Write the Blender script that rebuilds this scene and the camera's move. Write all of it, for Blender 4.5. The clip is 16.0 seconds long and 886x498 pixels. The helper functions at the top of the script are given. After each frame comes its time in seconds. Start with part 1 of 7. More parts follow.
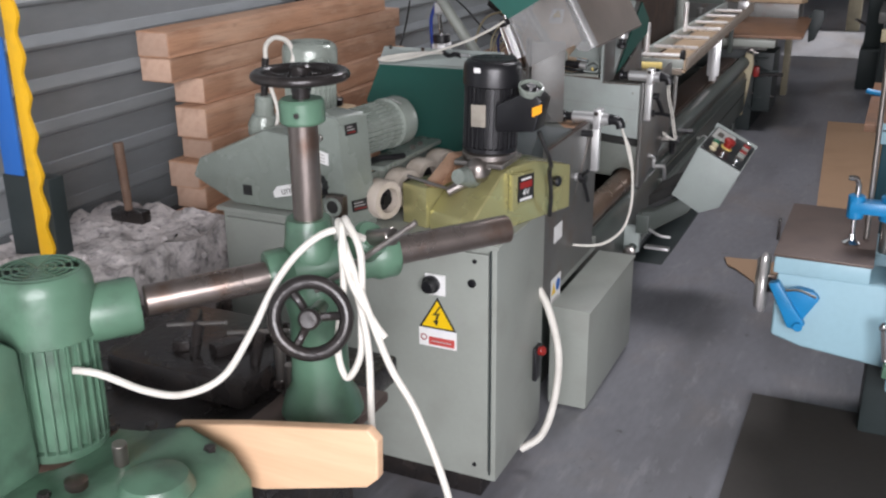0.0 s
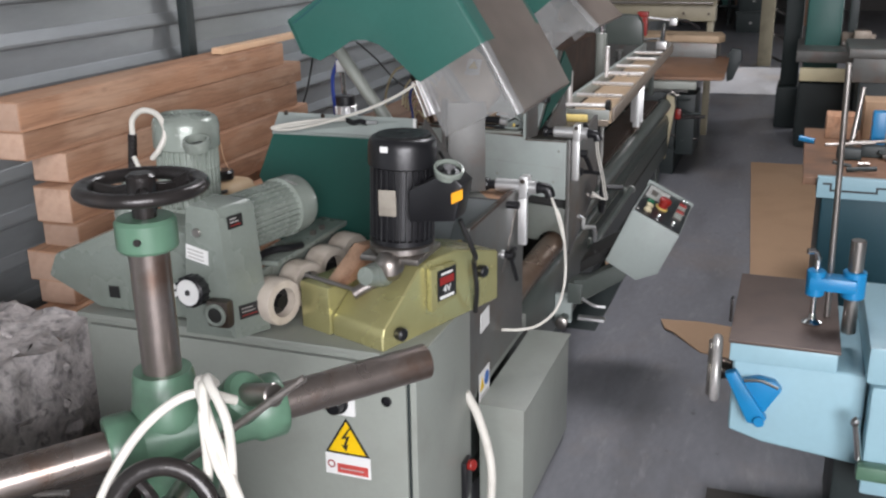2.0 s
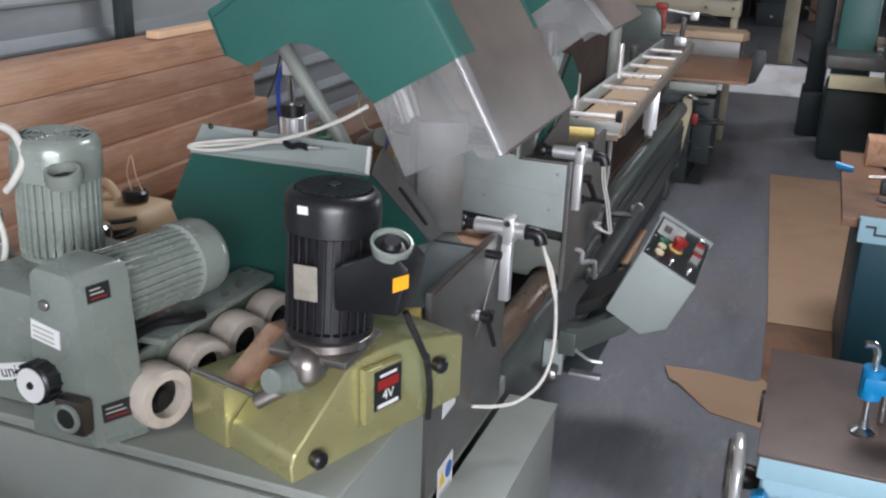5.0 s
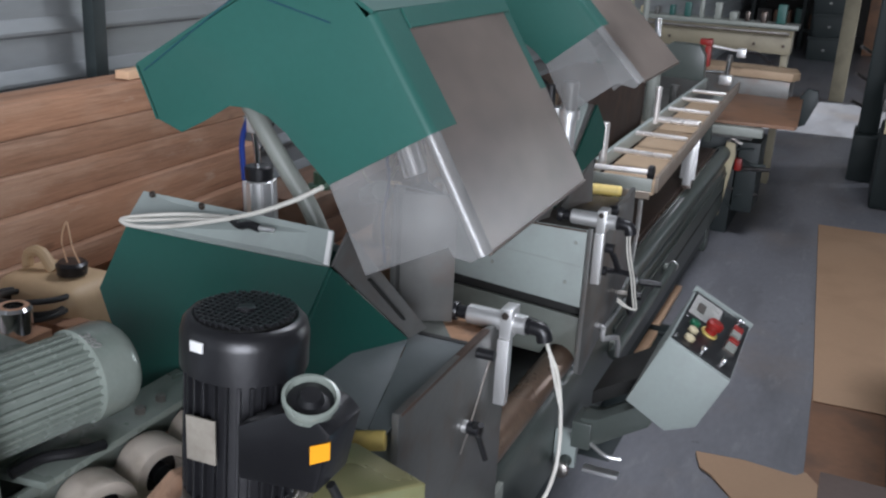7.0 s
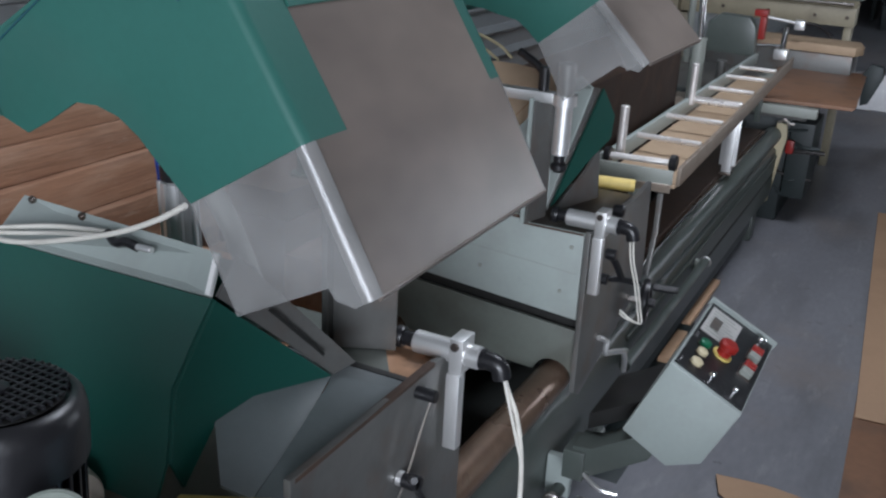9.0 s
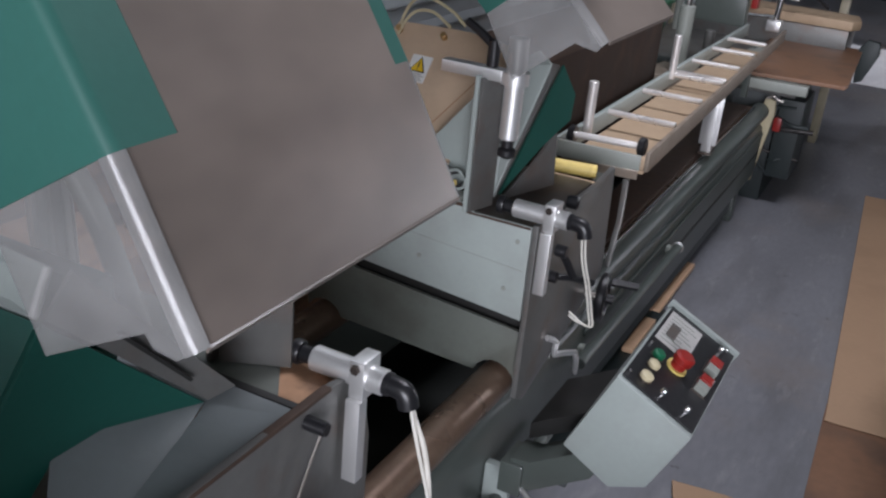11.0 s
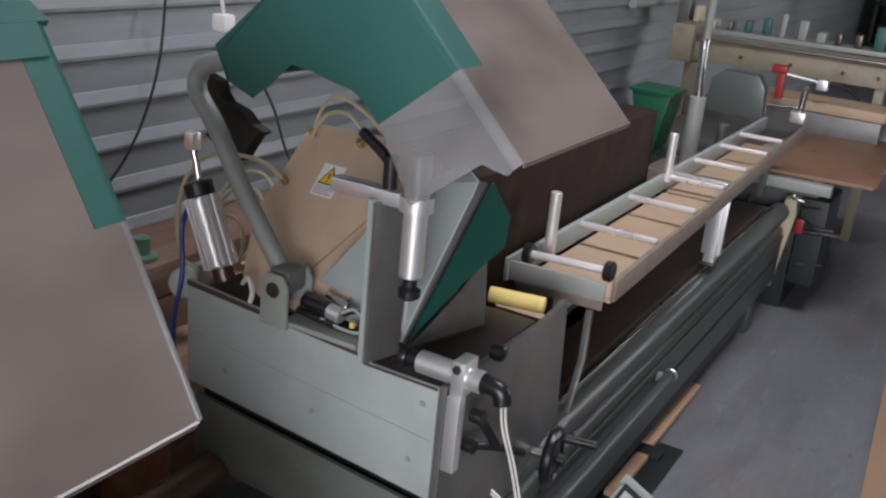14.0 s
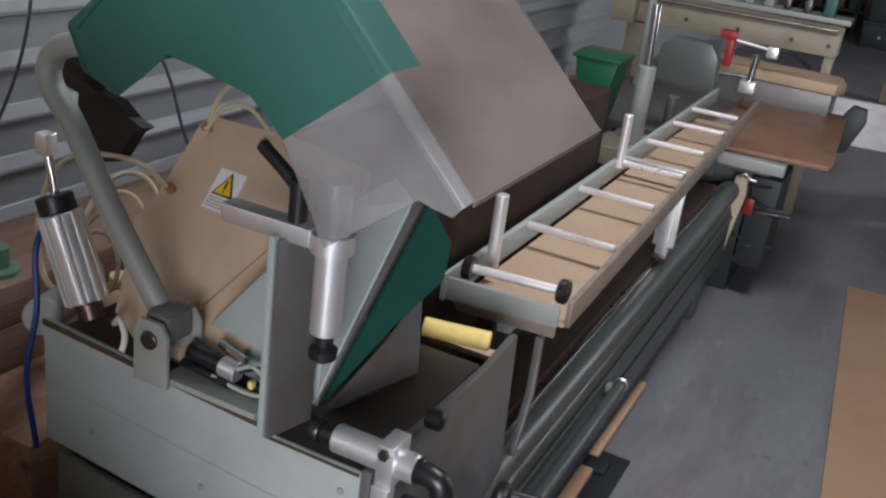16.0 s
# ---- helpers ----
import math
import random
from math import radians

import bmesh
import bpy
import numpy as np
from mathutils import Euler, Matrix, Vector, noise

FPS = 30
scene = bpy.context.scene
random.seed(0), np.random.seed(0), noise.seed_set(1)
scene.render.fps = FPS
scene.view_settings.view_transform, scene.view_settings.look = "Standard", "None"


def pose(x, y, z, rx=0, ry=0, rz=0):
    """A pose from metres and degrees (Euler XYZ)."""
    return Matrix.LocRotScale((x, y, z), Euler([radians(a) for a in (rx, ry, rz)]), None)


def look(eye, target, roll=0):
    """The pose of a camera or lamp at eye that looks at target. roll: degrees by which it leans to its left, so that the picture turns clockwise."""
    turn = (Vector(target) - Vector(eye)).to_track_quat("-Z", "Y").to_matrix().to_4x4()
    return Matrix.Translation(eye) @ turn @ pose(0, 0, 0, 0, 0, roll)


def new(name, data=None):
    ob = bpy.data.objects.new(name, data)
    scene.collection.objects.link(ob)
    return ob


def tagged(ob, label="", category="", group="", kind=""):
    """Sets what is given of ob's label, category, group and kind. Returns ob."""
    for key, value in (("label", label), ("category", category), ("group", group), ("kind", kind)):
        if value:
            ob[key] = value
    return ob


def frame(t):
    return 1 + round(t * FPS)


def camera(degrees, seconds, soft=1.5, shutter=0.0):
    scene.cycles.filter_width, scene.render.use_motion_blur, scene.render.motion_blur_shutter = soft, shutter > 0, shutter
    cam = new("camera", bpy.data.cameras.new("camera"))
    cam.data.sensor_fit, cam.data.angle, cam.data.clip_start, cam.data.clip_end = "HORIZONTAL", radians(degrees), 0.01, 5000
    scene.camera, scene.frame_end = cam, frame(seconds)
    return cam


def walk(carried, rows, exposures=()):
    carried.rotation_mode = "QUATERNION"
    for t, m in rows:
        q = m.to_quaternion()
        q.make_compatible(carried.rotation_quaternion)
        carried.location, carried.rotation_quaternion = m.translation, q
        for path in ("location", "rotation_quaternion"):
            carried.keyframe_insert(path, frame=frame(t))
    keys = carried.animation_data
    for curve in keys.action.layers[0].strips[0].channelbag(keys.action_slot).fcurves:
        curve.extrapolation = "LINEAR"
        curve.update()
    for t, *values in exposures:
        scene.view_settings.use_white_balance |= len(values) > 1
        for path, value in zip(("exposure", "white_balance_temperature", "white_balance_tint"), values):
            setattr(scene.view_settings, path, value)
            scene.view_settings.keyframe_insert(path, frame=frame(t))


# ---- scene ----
cam = camera(49.0, 16.0, soft=2.3)
PATH = [
    (0, (0.12, -0.247, 1.668), (-0.675, 1.454, 0.979), -0.6),
    (0.5, (0.084, -0.14, 1.665), (-0.645, 1.602, 1.007), 1.1),
    (1, (0.077, 0.01, 1.671), (-0.659, 1.759, 1.039), 2.8),
    (1.5, (0.028, 0.118, 1.674), (-0.644, 1.891, 1.038), 0.9),
    (2, (-0.028, 0.157, 1.684), (-0.681, 1.941, 1.059), -0.9),
    (2.5, (-0.027, 0.229, 1.682), (-0.681, 2.002, 1.027), -1.2),
    (3, (-0.014, 0.376, 1.684), (-0.654, 2.128, 0.961), 1.1),
    (3.5, (-0.04, 0.478, 1.682), (-0.7, 2.22, 0.954), 2.6),
    (4, (-0.124, 0.573, 1.692), (-0.766, 2.34, 1.01), 1.5),
    (4.2, (-0.154, 0.6, 1.687), (-0.783, 2.377, 1.018), 1.6),
    (6.3, (-0.147, 1.044, 1.703), (-0.845, 2.786, 1.009), 3.3),
    (6.5, (-0.164, 1.077, 1.706), (-0.869, 2.825, 1.037), 3.4),
    (7, (-0.193, 1.154, 1.713), (-0.923, 2.902, 1.073), 3.2),
    (7.5, (-0.189, 1.226, 1.714), (-0.943, 2.956, 1.053), 1.9),
    (8, (-0.178, 1.326, 1.711), (-0.966, 3.033, 1.029), 2.6),
    (8.5, (-0.149, 1.436, 1.715), (-0.964, 3.128, 1.029), 3.0),
    (9, (-0.133, 1.534, 1.705), (-0.967, 3.208, 0.997), 3.0),
    (9.2, (-0.135, 1.567, 1.698), (-0.969, 3.236, 0.978), 2.5),
    (11.3, (-0.13, 1.843, 1.71), (-0.924, 3.496, 0.912), 5.7),
    (11.5, (-0.117, 1.867, 1.701), (-0.912, 3.52, 0.903), 5.5),
    (12, (-0.118, 1.949, 1.69), (-0.946, 3.572, 0.863), 5.2),
    (12.5, (-0.118, 2.046, 1.689), (-0.937, 3.692, 0.902), 5.8),
    (13, (-0.111, 2.14, 1.709), (-0.984, 3.764, 0.932), 5.7),
    (13.5, (-0.089, 2.259, 1.716), (-1.052, 3.837, 0.953), 6.4),
    (14, (-0.097, 2.329, 1.715), (-1.011, 3.979, 1.05), 5.5),
    (14.5, (-0.191, 2.408, 1.713), (-1.063, 4.071, 1.025), 4.8),
    (15, (-0.264, 2.48, 1.71), (-1.086, 4.156, 0.992), 5.0),
    (15.5, (-0.295, 2.572, 1.715), (-1.08, 4.261, 0.988), 6.3),
    (16, (-0.297, 2.672, 1.721), (-1.053, 4.364, 0.97), 7.7),
]
LIGHT = [
    (0.0, 1.03, 6250, 13), (1.0, 1.08, 6250, 13), (2.0, 1.1, 6250, 11), (3.0, 1.12, 6200, 11), (4.0, 1.16, 6100, 11),
    (6.5, 1.0, 5850, 10), (7.5, 0.94, 5800, 9), (9.0, 0.87, 5700, 8),
    (11.5, 0.98, 6000, 14), (12.5, 1.04, 6050, 14), (14.0, 1.05, 6100, 14), (16.0, 1.08, 6100, 14),
]
walk(cam, [(t, look(eye, target, roll)) for t, eye, target, roll in PATH], LIGHT)

# ---- light ----
world = bpy.data.worlds.new("world")
scene.world = world
world.use_nodes = True
wn = world.node_tree.nodes
sky = wn.new("ShaderNodeTexSky")
sky.sky_type, sky.sun_disc = "NISHITA", False
sky.sun_elevation, sky.sun_rotation = radians(37), radians(84)
world.node_tree.links.new(sky.outputs[0], wn["Background"].inputs[0])
wn["Background"].inputs[1].default_value = 0.05


def area_lamp(name, m, size, power, colour):
    d = bpy.data.lights.new(name, "AREA")
    d.shape, d.size, d.size_y, d.energy, d.color = "RECTANGLE", size[0], size[1], power, colour
    o = new(name, d)
    o.matrix_world = m
    return o


DAY = (1.0, 0.965, 0.97)
area_lamp("door_light", look((2.1, -3.4, 2.25), (-0.8, 3.0, 0.7)), (3.6, 2.6), 290, DAY)
area_lamp("roof_light", look((-0.2, 5.1, 4.4), (-0.2, 5.1, 0)), (1.6, 1.2), 58, DAY)
area_lamp("side_light", look((4.4, 12.3, 1.9), (-1.0, 11.6, 0.2)), (2.0, 3.0), 95, (1.0, 0.98, 0.97))
sun = bpy.data.lights.new("sun", "SUN")
sun.energy, sun.angle, sun.color = 5.0, radians(0.5), (1.0, 0.96, 0.9)
sun_ob = new("sun", sun)
sun_ob.matrix_world = look((5.6, 12.45, 4.6), (-0.5, 11.85, 0.0))


# ---- materials ----
def material(name, colour, rough=0.5, metal=0.0, vary=0.12, scale=6.0, bump=0.15, grain=60.0, stain=None, stain_amount=0.0, stretch=(1, 1, 1), per_object=0.0, coat=0.0, gloss=0.5):
    m = bpy.data.materials.new(name)
    m.use_nodes = True
    nt = m.node_tree
    n, l = nt.nodes, nt.links
    b = n["Principled BSDF"]
    tc = n.new("ShaderNodeTexCoord")
    mp = n.new("ShaderNodeMapping")
    mp.inputs["Scale"].default_value = stretch
    l.new(tc.outputs["Object"], mp.inputs[0])
    big = n.new("ShaderNodeTexNoise")
    big.inputs["Scale"].default_value, big.inputs["Detail"].default_value = scale, 4
    fine = n.new("ShaderNodeTexNoise")
    fine.inputs["Scale"].default_value, fine.inputs["Detail"].default_value = grain, 3
    for t in (big, fine):
        l.new(mp.outputs[0], t.inputs["Vector"])
    ramp = n.new("ShaderNodeMapRange")
    ramp.inputs[3].default_value, ramp.inputs[4].default_value = 1 - vary, 1 + vary
    l.new(big.outputs[0], ramp.inputs[0])
    ramp2 = n.new("ShaderNodeMapRange")
    ramp2.inputs[3].default_value, ramp2.inputs[4].default_value = 1 - vary * 0.6, 1 + vary * 0.6
    l.new(fine.outputs[0], ramp2.inputs[0])
    mul = n.new("ShaderNodeMath")
    mul.operation = "MULTIPLY"
    l.new(ramp.outputs[0], mul.inputs[0])
    l.new(ramp2.outputs[0], mul.inputs[1])
    value = mul.outputs[0]
    if per_object:
        oi = n.new("ShaderNodeObjectInfo")
        r3 = n.new("ShaderNodeMapRange")
        r3.inputs[3].default_value, r3.inputs[4].default_value = 1 - per_object, 1 + per_object
        l.new(oi.outputs["Random"], r3.inputs[0])
        m3 = n.new("ShaderNodeMath")
        m3.operation = "MULTIPLY"
        l.new(value, m3.inputs[0])
        l.new(r3.outputs[0], m3.inputs[1])
        value = m3.outputs[0]
    mix = n.new("ShaderNodeMix")
    mix.data_type, mix.blend_type = "RGBA", "MULTIPLY"
    mix.inputs[0].default_value = 1
    mix.inputs[6].default_value = (*colour, 1)
    l.new(value, mix.inputs[7])
    out = mix.outputs[2]
    if stain:
        sn = n.new("ShaderNodeTexNoise")
        sn.inputs["Scale"].default_value, sn.inputs["Detail"].default_value = scale * 1.7, 8
        l.new(mp.outputs[0], sn.inputs["Vector"])
        sr = n.new("ShaderNodeMapRange")
        sr.inputs[1].default_value, sr.inputs[2].default_value = 0.5, 0.68
        sr.inputs[4].default_value = stain_amount
        l.new(sn.outputs[0], sr.inputs[0])
        sm = n.new("ShaderNodeMix")
        sm.data_type = "RGBA"
        l.new(sr.outputs[0], sm.inputs[0])
        l.new(out, sm.inputs[6])
        sm.inputs[7].default_value = (*stain, 1)
        out = sm.outputs[2]
    l.new(out, b.inputs["Base Color"])
    rr = n.new("ShaderNodeMapRange")
    rr.inputs[3].default_value, rr.inputs[4].default_value = max(0.02, rough - 0.12), min(1, rough + 0.12)
    l.new(big.outputs[0], rr.inputs[0])
    l.new(rr.outputs[0], b.inputs["Roughness"])
    b.inputs["Metallic"].default_value = metal
    b.inputs["Coat Weight"].default_value = coat
    b.inputs["Specular IOR Level"].default_value = gloss
    if bump:
        bp = n.new("ShaderNodeBump")
        bp.inputs["Strength"].default_value, bp.inputs["Distance"].default_value = bump, 0.004
        l.new(fine.outputs[0], bp.inputs["Height"])
        l.new(bp.outputs[0], b.inputs["Normal"])
    return m


def sheet_material(name, colour, clear, rough):
    """Scuffed clear plastic: part see-through, part hazy film with reflections painted as mottle, with fine wiping
    streaks.
    """
    m = bpy.data.materials.new(name)
    m.use_nodes = True
    n, l = m.node_tree.nodes, m.node_tree.links
    b = n["Principled BSDF"]
    tc = n.new("ShaderNodeTexCoord")
    mp = n.new("ShaderNodeMapping")
    mp.inputs["Scale"].default_value = (1, 0.5, 1)
    l.new(tc.outputs["Object"], mp.inputs[0])
    glare_mottle = n.new("ShaderNodeTexNoise")
    glare_mottle.inputs["Scale"].default_value, glare_mottle.inputs["Detail"].default_value = 6.0, 3
    streak = n.new("ShaderNodeTexNoise")
    streak.inputs["Scale"].default_value, streak.inputs["Detail"].default_value = 160, 2
    for t in (glare_mottle, streak):
        l.new(mp.outputs[0], t.inputs["Vector"])
    # lightens and darkens the base colour the way smudgy reflections would
    ramp = n.new("ShaderNodeMapRange")
    ramp.inputs[1].default_value, ramp.inputs[2].default_value = 0.25, 0.75
    ramp.inputs[3].default_value, ramp.inputs[4].default_value = 0.5, 1.2
    l.new(glare_mottle.outputs[0], ramp.inputs[0])
    mix = n.new("ShaderNodeMix")
    mix.data_type, mix.blend_type = "RGBA", "MULTIPLY"
    mix.inputs[0].default_value = 1
    mix.inputs[6].default_value = (*colour, 1)
    l.new(ramp.outputs[0], mix.inputs[7])
    l.new(mix.outputs[2], b.inputs["Base Color"])
    rr = n.new("ShaderNodeMapRange")
    rr.inputs[3].default_value, rr.inputs[4].default_value = rough + 0.005, rough + 0.03
    l.new(streak.outputs[0], rr.inputs[0])
    l.new(rr.outputs[0], b.inputs["Roughness"])
    tr = n.new("ShaderNodeBsdfTransparent")
    tr.inputs[0].default_value = (0.95, 0.95, 0.94, 1)
    mx = n.new("ShaderNodeMixShader")
    mx.inputs[0].default_value = 1 - clear
    l.new(tr.outputs[0], mx.inputs[1])
    l.new(b.outputs[0], mx.inputs[2])
    l.new(mx.outputs[0], n["Material Output"].inputs[0])
    return m


FLOOR = material("floor_concrete", (0.19, 0.192, 0.208), 0.36, 0, 0.30, 2.2, 0.35, 48, (0.115, 0.114, 0.12), 0.7, (1, 0.3, 1))


def add_speckle(m, colour, scale, low, high, amount, stretch=(1, 1, 1), target="Base Color"):
    """Scattered specks or scuffs of another colour over a material."""
    n, l = m.node_tree.nodes, m.node_tree.links
    b = n["Principled BSDF"]
    src = b.inputs[target].links[0].from_socket
    tc = n.new("ShaderNodeTexCoord")
    mp = n.new("ShaderNodeMapping")
    mp.inputs["Scale"].default_value = stretch
    l.new(tc.outputs["Object"], mp.inputs[0])
    ns = n.new("ShaderNodeTexNoise")
    ns.inputs["Scale"].default_value, ns.inputs["Detail"].default_value, ns.inputs["Roughness"].default_value = scale, 6, 0.7
    l.new(mp.outputs[0], ns.inputs["Vector"])
    r = n.new("ShaderNodeMapRange")
    r.inputs[1].default_value, r.inputs[2].default_value, r.inputs[4].default_value = low, high, amount
    l.new(ns.outputs[0], r.inputs[0])
    mx = n.new("ShaderNodeMix")
    mx.data_type = "RGBA"
    l.new(r.outputs[0], mx.inputs[0])
    l.new(src, mx.inputs[6])
    mx.inputs[7].default_value = (*colour, 1)
    l.new(mx.outputs[2], b.inputs[target])
    return m


add_speckle(FLOOR, (0.30, 0.30, 0.31), 14, 0.56, 0.74, 0.7, (1, 0.25, 1))
add_speckle(FLOOR, (0.055, 0.053, 0.053), 9, 0.64, 0.72, 0.8)
add_speckle(FLOOR, (0.24, 0.19, 0.15), 1.3, 0.52, 0.70, 0.35)
PANEL = material("panel_grey_green", (0.262, 0.28, 0.25), 0.40, 0, 0.08, 4, 0.05, 80, (0.19, 0.192, 0.168), 0.3)
PANEL_LIGHT = material("panel_pale_grey", (0.315, 0.355, 0.335), 0.42, 0, 0.08, 4, 0.05, 80, (0.23, 0.24, 0.225), 0.35)
BED = material("bed_paint", (0.068, 0.080, 0.072), 0.34, 0, 0.12, 2.5, 0.04, 60, (0.05, 0.05, 0.043), 0.3, (1, 0.3, 1))
CAST = material("cast_green_paint", (0.088, 0.168, 0.112), 0.34, 0, 0.22, 7, 0.3, 35, (0.035, 0.045, 0.036), 0.55)
GREEN = material("hood_green", (0.030, 0.108, 0.088), 0.50, 0, 0.1, 3, 0.04, 90, (0.045, 0.108, 0.092), 0.3, gloss=0.22)
# dark green deepened further, the hood's shade on the housing put into it
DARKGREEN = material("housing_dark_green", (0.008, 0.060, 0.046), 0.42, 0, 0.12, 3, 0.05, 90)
STEEL = material("worn_steel", (0.30, 0.28, 0.26), 0.32, 0.9, 0.15, 8, 0.06, 70, (0.16, 0.11, 0.08), 0.35, (1, 1, 0.3))
PLATE = material("grey_sheet_plate", (0.135, 0.135, 0.128), 0.38, 0.35, 0.18, 6, 0.06, 60, (0.12, 0.078, 0.055), 0.5)
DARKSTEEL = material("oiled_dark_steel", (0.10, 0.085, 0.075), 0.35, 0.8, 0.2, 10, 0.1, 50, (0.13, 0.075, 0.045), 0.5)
CHIPPAN = material("dark_grey_pan", (0.030, 0.034, 0.031), 0.5, 0, 0.3, 3, 0.1, 40, (0.018, 0.017, 0.015), 0.6)
# panel grey darkened: the carriage plate's shade is put into this colour
DIMPANEL = material("dim_mottled_panel", (0.125, 0.138, 0.120), 0.42, 0, 0.15, 4, 0.05, 70, (0.07, 0.068, 0.056), 0.5)
WORNPLATE = material("worn_rating_plate", (0.38, 0.345, 0.29), 0.4, 0.4, 0.2, 25, 0.08, 90, (0.22, 0.19, 0.15), 0.5)
LABELRED = material("label_red", (0.50, 0.07, 0.06), 0.5, 0, 0.05, 9, 0.0, 60)
# oiled brown made brighter, standing in for the warm glint on the shafts
SHAFT = material("warm_oiled_shaft", (0.20, 0.135, 0.095), 0.30, 0.5, 0.3, 7, 0.06, 60, (0.09, 0.06, 0.045), 0.55)
ALU = material("aluminium", (0.76, 0.76, 0.75), 0.36, 0.8, 0.05, 8, 0.03, 120)
CHROME = material("chrome", (0.75, 0.75, 0.75), 0.12, 1.0, 0.04, 8, 0.0, 120)
BLACK = material("black_plastic", (0.010, 0.010, 0.0115), 0.34, 0, 0.15, 8, 0.1, 80)
BLACKIRON = material("black_iron", (0.026, 0.023, 0.022), 0.28, 0.3, 0.25, 9, 0.35, 45, (0.055, 0.042, 0.036), 0.4)
# near-black that paints the dark of hollows, slots and gaps
VOID = material("void_black", (0.012, 0.012, 0.011), 0.55, 0, 0.3, 5, 0.1, 40)
OLIVE = material("olive_gold_paint", (0.43, 0.405, 0.19), 0.26, 0.5, 0.09, 6, 0.05, 150, (0.32, 0.295, 0.13), 0.3)
FEEDER = material("feeder_grey_green", (0.215, 0.245, 0.215), 0.27, 0.1, 0.12, 6, 0.18, 130, (0.13, 0.14, 0.12), 0.25)
MOTOR = material("motor_grey_green", (0.27, 0.305, 0.268), 0.27, 0.15, 0.1, 6, 0.12, 110, (0.14, 0.15, 0.13), 0.35)
RUBBER = material("cream_rubber", (0.60, 0.53, 0.45), 0.5, 0, 0.12, 12, 0.15, 60, (0.30, 0.24, 0.17), 0.5)
CABLE = material("white_cable", (0.62, 0.60, 0.54), 0.5, 0, 0.1, 9, 0.03, 60, (0.35, 0.32, 0.27), 0.3)
BLACKCABLE = material("black_cable", (0.012, 0.012, 0.012), 0.5, 0, 0.1, 9, 0.03, 60)
BLUETUBE = material("blue_hose", (0.015, 0.035, 0.19), 0.4, 0, 0.1, 9, 0.0, 60)
YELLOW = material("yellow_paint", (0.75, 0.42, 0.01), 0.45, 0, 0.08, 9, 0.05, 60, (0.5, 0.3, 0.03), 0.4)
# worn yellow, lifted to hold the warm light on the grips
GRIPYELLOW = material("worn_yellow_grip", (0.70, 0.54, 0.16), 0.5, 0, 0.2, 12, 0.1, 50, (0.30, 0.21, 0.07), 0.6)
LABELYELLOW = material("label_yellow", (0.80, 0.52, 0.005), 0.45, 0, 0.03, 9, 0.0, 60)
WHITE = material("label_white", (0.75, 0.75, 0.73), 0.5, 0, 0.04, 9, 0.0, 60)
PRINT = material("label_black", (0.015, 0.015, 0.015), 0.5, 0, 0.05, 9, 0.0, 60)
PRINTGREY = material("label_grey_print", (0.40, 0.39, 0.37), 0.5, 0, 0.05, 9, 0.0, 60)
RED = material("red_plastic", (0.26, 0.016, 0.012), 0.4, 0, 0.1, 9, 0.02, 60)
ORANGE = material("orange_label", (0.85, 0.36, 0.01), 0.45, 0, 0.05, 9, 0.0, 60)
BLUEPRINT = material("label_blue", (0.02, 0.12, 0.42), 0.45, 0, 0.05, 9, 0.0, 60)


def plank_material(name, pale, mid, dark):
    """Old sawn timber: streaks along y, knots, dusty worn patches."""
    m = material(name, mid, 0.78, 0, 0.38, 3, 0.5, 26, dark, 0.6, (7, 0.45, 7), 0.3)
    nt = m.node_tree
    n, l = nt.nodes, nt.links
    b = n["Principled BSDF"]
    src = b.inputs["Base Color"].links[0].from_socket
    tc = n.new("ShaderNodeTexCoord")
    mp = n.new("ShaderNodeMapping")
    mp.inputs["Scale"].default_value = (1, 0.35, 1)
    l.new(tc.outputs["Object"], mp.inputs[0])
    worn = n.new("ShaderNodeTexNoise")
    worn.inputs["Scale"].default_value, worn.inputs["Detail"].default_value = 9, 8
    l.new(mp.outputs[0], worn.inputs["Vector"])
    wr = n.new("ShaderNodeMapRange")
    wr.inputs[1].default_value, wr.inputs[2].default_value, wr.inputs[4].default_value = 0.45, 0.64, 0.6
    l.new(worn.outputs[0], wr.inputs[0])
    mx = n.new("ShaderNodeMix")
    mx.data_type = "RGBA"
    l.new(wr.outputs[0], mx.inputs[0])
    l.new(src, mx.inputs[6])
    mx.inputs[7].default_value = (*pale, 1)
    kp = n.new("ShaderNodeMapping")
    kp.inputs["Scale"].default_value = (5, 2.6, 5)
    l.new(tc.outputs["Object"], kp.inputs[0])
    kn = n.new("ShaderNodeTexVoronoi")
    kn.inputs["Scale"].default_value = 1.6
    l.new(kp.outputs[0], kn.inputs["Vector"])
    kr = n.new("ShaderNodeMapRange")
    kr.inputs[1].default_value, kr.inputs[2].default_value, kr.inputs[3].default_value, kr.inputs[4].default_value = 0.05, 0.13, 0.85, 0.0
    l.new(kn.outputs["Distance"], kr.inputs[0])
    kx = n.new("ShaderNodeMix")
    kx.data_type = "RGBA"
    l.new(kr.outputs[0], kx.inputs[0])
    l.new(mx.outputs[2], kx.inputs[6])
    kx.inputs[7].default_value = (0.10, 0.05, 0.03, 1)
    l.new(kx.outputs[2], b.inputs["Base Color"])
    return m


TIMBER = plank_material("timber_beam", (0.50, 0.34, 0.235), (0.38, 0.208, 0.122), (0.20, 0.10, 0.058))
OLDWOOD = plank_material("dark_old_timber", (0.20, 0.14, 0.10), (0.13, 0.075, 0.048), (0.06, 0.04, 0.03))
add_speckle(TIMBER, (0.13, 0.065, 0.038), 5.5, 0.54, 0.66, 0.45, (9, 0.5, 9))
